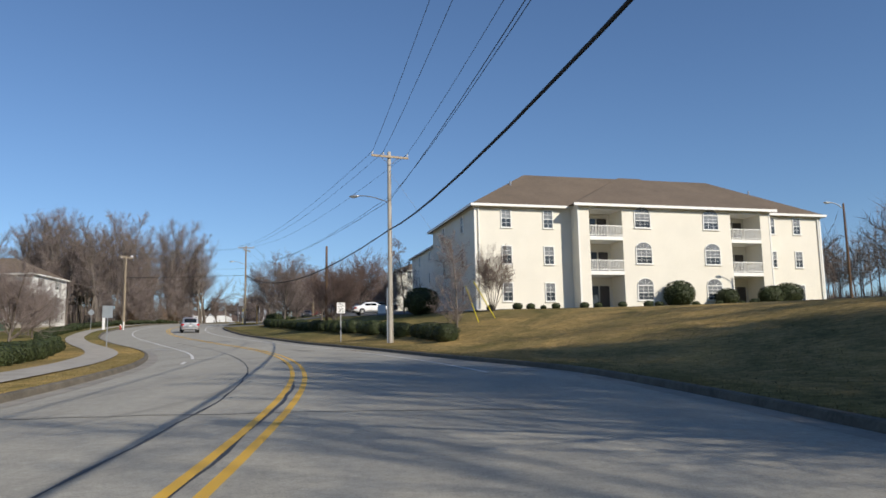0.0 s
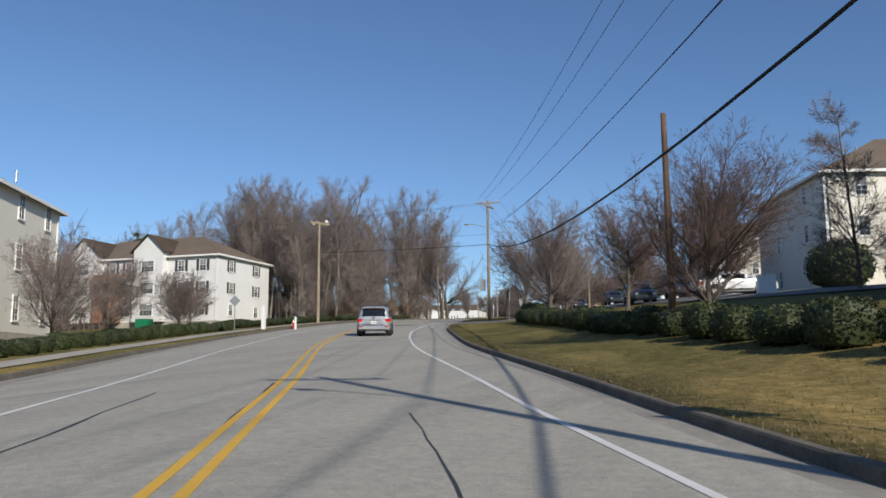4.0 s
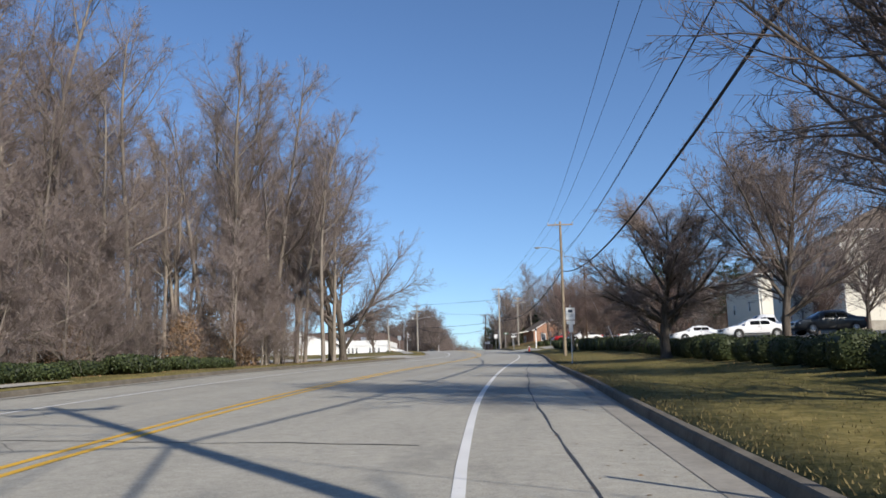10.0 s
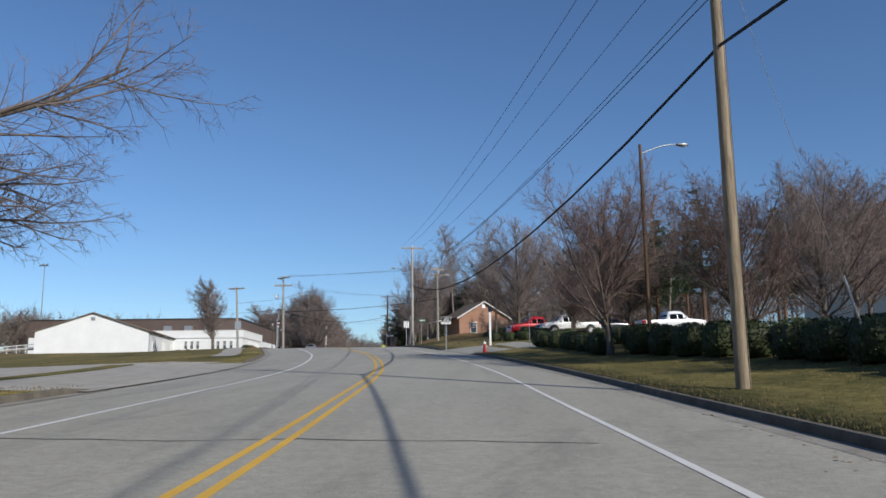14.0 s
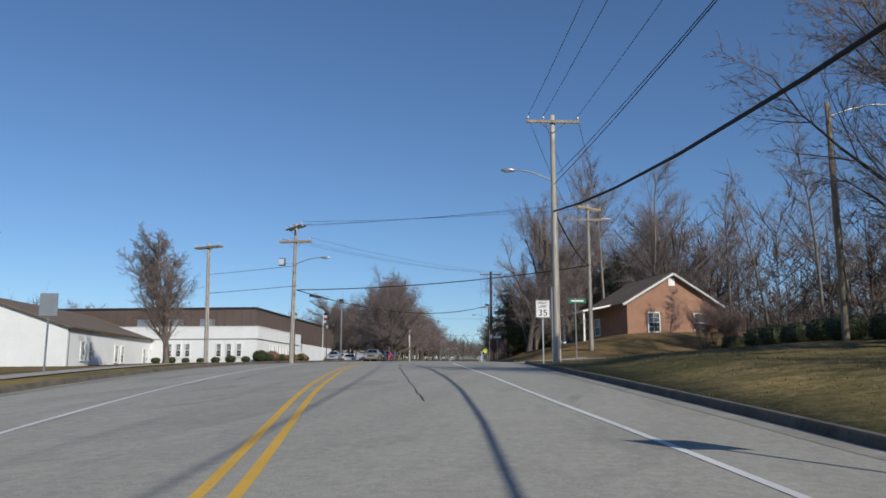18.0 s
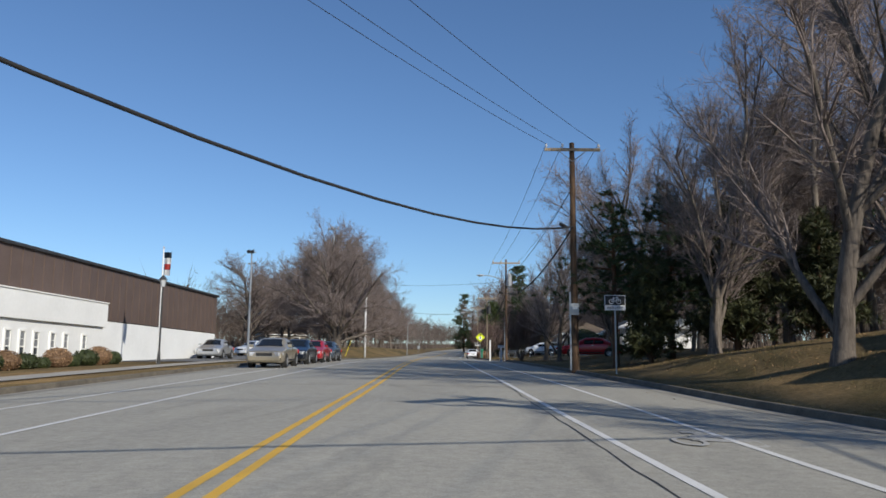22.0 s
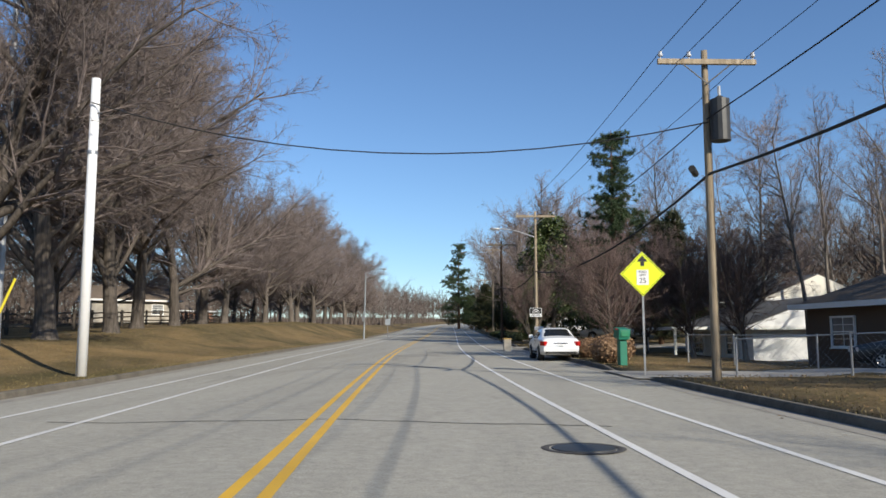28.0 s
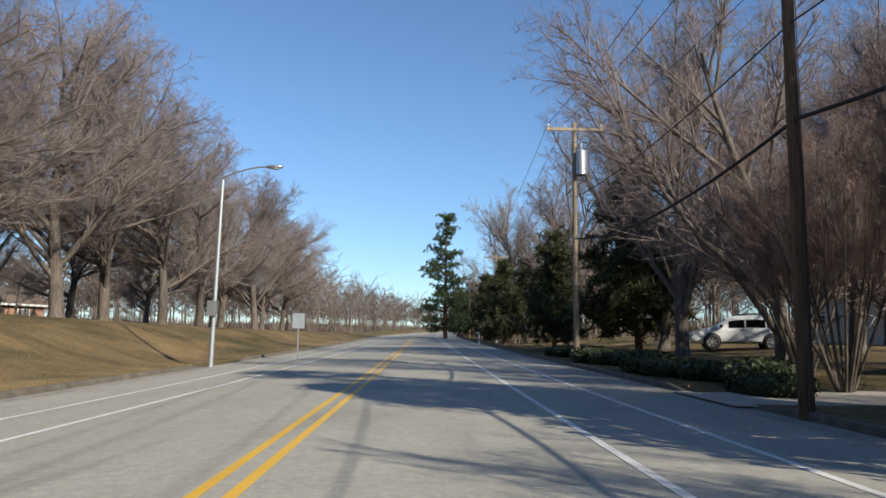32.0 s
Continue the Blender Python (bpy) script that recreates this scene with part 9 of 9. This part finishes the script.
def split_rail(y0, y1, off, label):
    o = thing("split_rail_fence", Matrix.Identity(4), label, "fence")
    n = int((y1 - y0) / 2.9)
    P = []
    for k in range(n + 1):
        y = y0 + (y1 - y0) * k / n
        P.append(at(y, off(y)))
    for p in P:
        part("post", box(p + Vector((0, 0, 0.5)), (0.15, 0.15, 1.3), random.uniform(0, 1), 0.01), M["wood_grey"], o)
    for a, b in zip(P[:-1], P[1:]):
        for z in (0.35, 0.68, 1.0):
            part("rail", rod(a + Vector((0, 0, z + random.uniform(-0.04, 0.04))), b + Vector((0, 0, z + random.uniform(-0.04, 0.04))), 0.055, 0.045, 6), M["wood_grey"], o)
    return o


split_rail(396, 478, lambda y: KL(y) - np.interp(y, [396, 440, 480], [9.5, 13.5, 13.0]), "dark weathered split-rail fence under the park oaks")

# notice boards, shelter, bins by the car park
sh = thing("notice_kiosk", place(-96.2, 391.5, land(-96.2, 391.5), 8), "glass-fronted park notice kiosk with a flat dark roof", "kiosk")
for s in (-1, 1):
    part("post", box((s * 0.9, 0, 1.0), (0.12, 0.12, 2.2), 0, 0.01), M["wood_grey"], sh)
part("roof", box((0, 0, 2.15), (2.6, 1.1, 0.14), 0, 0.02), M["wood_grey"], sh)
part("case", box((0, -0.05, 1.3), (1.6, 0.12, 1.1), 0, 0.02), M["alu"], sh)
for s in (-1, 1):
    part("glazed_door", box((s * 0.4, -0.125, 1.32), (0.7, 0.02, 0.95)), M["lens_clear"], sh)
part("lower_rail", box((0, 0, 0.5), (1.6, 0.06, 0.1)), M["white"], sh)
nb = thing("notice_board", place(-90.5, 392.0, land(-90.5, 392.0), 8), "white notice board on dark wooden posts", "notice board")
for s in (-1, 1):
    part("post", box((s * 0.55, 0, 0.6), (0.12, 0.12, 1.5), 0, 0.01), M["wood_grey"], nb)
part("board", box((0.05, -0.08, 0.95), (0.6, 0.03, 0.7), 0, 0.005), M["sign_white"], nb)
rb = thing("litter_bin", place(-91.7, 392.2, land(-91.7, 392.2), 8), "dark green litter bin with a white lid", "litter bin")
part("bin", rod((0, 0, -0.02), (0, 0, 0.75), 0.24, 0.27, 14), M["p_dark"], rb)
part("lid", rod((0, 0, 0.75), (0, 0, 1.05), 0.28, 0.22, 14), M["sign_back"], rb)
for x, y in ((-97, 347), (-95.2, 352.5)):
    bo = thing("bollard", Matrix.Translation((x, y, land(x, y))), "white marker bollard in the car park", "bollard", "bollards")
    part("shaft", rod((0, 0, -0.1), (0, 0, 0.9), 0.09, n=12), M["plastic_white"], bo)
    part("cap", rod((0, 0, 0.9), (0, 0, 0.96), 0.09, 0.04, 12), M["plastic_white"], bo)
for x, y in ((-60, 97), (-62, 112)):
    tb = thing("transformer_cabinet", place(x, y, land(x, y), 10), "green utility cabinet on the lawn by the flats", "utility cabinet", "utility cabinets")
    part("cabinet", box((0, 0, 0.6), (1.3, 1.1, 1.25), 0, 0.03), M["sign_green"], tb)
    part("pad", box((0, 0, 0.0), (1.5, 1.3, 0.12)), M["concrete"], tb)
ub = thing("utility_cabinet", place(-7.0, 92.5, land(-7.0, 92.5), 10), "pale grey utility cabinet beside the hedge", "utility cabinet", "utility cabinets")
part("cabinet", box((0, 0, 0.5), (0.9, 0.6, 1.1), 0, 0.02), M["plastic_white"], ub)
part("pad", box((0, 0, 0.0), (1.1, 0.8, 0.12)), M["concrete"], ub)
rk = thing("storm_drain_inlet", place(-27.3, 116.0, land(-27.3, 116.0), 15), "broken pale concrete drain slab on the verge", "drain slab")
part("slab", box((1.6, 0, 0.06), (1.6, 0.7, 0.18), 0.25, 0.03), M["concrete"], rk)
part("opening", box((1.0, -0.34, 0.05), (0.4, 0.06, 0.1), 0.25), M["shade_dark"], rk)

# ramp with white railings at the hall's end
rp = thing("access_ramp", place(-111, 297.5, land(-111, 297.5), 12), "white-railed access ramp beside the hall", "ramp")
part("deck", box((-3.0, 0, 0.5), (9, 1.5, 0.15), 0, 0, -0.09), M["concrete"], rp)
for z in (0.55, 1.0):
    part("rail", rod((-7.5, -0.7, z - 0.3), (1.5, -0.7, z + 0.55), 0.05, n=6), M["white"], rp)
for k in range(8):
    x = -7.5 + k * 1.28
    part("baluster", rod((x, -0.7, -0.3), (x, -0.7, 0.75 + 0.094 * (x + 7.5)), 0.05, n=6), M["white"], rp)

# porch clutter and flower pots by the white bungalow
for k in range(3):
    x, y = -62.8 - 0.75 * k * 0.37, 389.5 - 0.75 * k
    fp = thing("flower_pot", Matrix.Translation((x, y, land(x, y))), "small terracotta flower pot by the porch", "flower pot", "flower pots")
    part("pot", rod((0, 0, 0), (0, 0, 0.35), 0.13, 0.19, 14), M["brick_piece"], fp)
    part("soil", rod((0, 0, 0.3), (0, 0, 0.36), 0.16, n=14), M["patch"], fp)

# ---- grass and leaves on the verges ----
def tufts(n, y0, y1, d0, d1, side, seed, h, m, label, fade=1.5, broad=0.006):
    rng = np.random.default_rng(seed)
    y = rng.uniform(y0, y1, n)
    u = rng.uniform(0, 1, n) ** fade
    P = np.empty((n, 3))
    for i in range(n):
        K = KR(y[i]) + 0.2 if side > 0 else KL(y[i]) - 0.2
        d = K + side * (d0 + (d1 - d0) * u[i])
        if in_gap(y[i], GAPS_R if side > 0 else GAPS_L) or (side < 0 and (y[i] < 150 or 235 < y[i] < 345) and 1.2 < abs(d - KL(y[i])) < 3.3):
            d += side * 30
        P[i] = at(y[i], d)
    a = rng.uniform(0, 2 * math.pi, n)
    w = broad * rng.uniform(0.7, 1.6, n)
    H = h * rng.uniform(0.5, 1.4, n)
    lean = rng.normal(0, 0.5, (n, 2)) * H[:, None]
    A = P + np.stack([np.cos(a) * w, np.sin(a) * w, np.full(n, -0.01)], 1)
    B = P - np.stack([np.cos(a) * w, np.sin(a) * w, np.full(n, 0.01)], 1)
    C = P + np.stack([lean[:, 0], lean[:, 1], H], 1)
    V = np.stack([A, B, C], 1).reshape(-1, 3)
    ob = new("grass_tufts", big_mesh("grass_tufts", V, np.arange(3 * n).reshape(-1, 3), m))
    return tagged(ob, label, "grass", kind="stuff")


tufts(80000, -10, 240, 0, 9, 1, 1, 0.04, M["blade"], "short dry winter grass blades on the verge by the hedge", 1.6, 0.009)
tufts(26000, 248, 440, 0, 7, 1, 2, 0.05, M["blade"], "dry tan grass and pine straw on the verge", 1.5, 0.009)
tufts(26000, 0, 240, 0, 5, -1, 3, 0.04, M["blade"], "short dry winter grass blades on the verge by the pavement", 1.4, 0.009)
tufts(34000, 345, 480, 0, 8, -1, 4, 0.05, M["blade"], "dry tan grass blades on the bank under oaks", 1.5, 0.009)
tufts(9000, 300, 480, 0, 9, 1, 5, 0.02, M["litter"], "fallen brown leaves on the verge", 1.2, 0.035)
tufts(5000, 130, 235, 3, 12, -1, 6, 0.03, M["litter"], "fallen brown leaves at the edge of the woods", 1.0, 0.04)
tufts(5000, 45, 235, 4.5, 7.5, 1, 7, 0.025, M["litter"], "brown mulch and leaves under the hedge", 1.0, 0.04)


def grit(n, y0, y1, d0, d1, seed, label):
    """Flat flecks of dirt and leaf scraps on the asphalt."""
    rng = np.random.default_rng(seed)
    y = rng.normal((y0 + y1) / 2, (y1 - y0) / 3.5, n)
    d = rng.normal((d0 + d1) / 2, (d1 - d0) / 3.5, n)
    P = np.array([road_at(float(a), float(b), 0.006) for a, b in zip(y, d)])
    s = rng.uniform(0.012, 0.045, (n, 1))
    a = rng.uniform(0, 2 * math.pi, n)
    u = np.stack([np.cos(a), np.sin(a), np.zeros(n)], 1) * s
    v = np.stack([-np.sin(a), np.cos(a), rng.uniform(-0.1, 0.3, n)], 1) * s * 0.7
    V = np.stack([P - u, P - v * 0.6, P + u, P + v], 1).reshape(-1, 3)
    return tagged(new("road_grit", big_mesh("road_grit", V, np.arange(4 * n).reshape(-1, 4), M["litter"])), label, "grit", kind="stuff")


grit(700, 38, 46, 3.9, 5.6, 21, "dark grit and leaf scraps along the kerb")
grit(500, 100, 135, 5.6, 6.7, 22, "dark grit and leaf scraps along the gutter")
grit(900, 160, 240, 6.0, 7.2, 23, "dark grit and leaf scraps along the gutter")
grit(900, 310, 430, 6.6, 8.0, 24, "brown leaf scraps along the gutter")
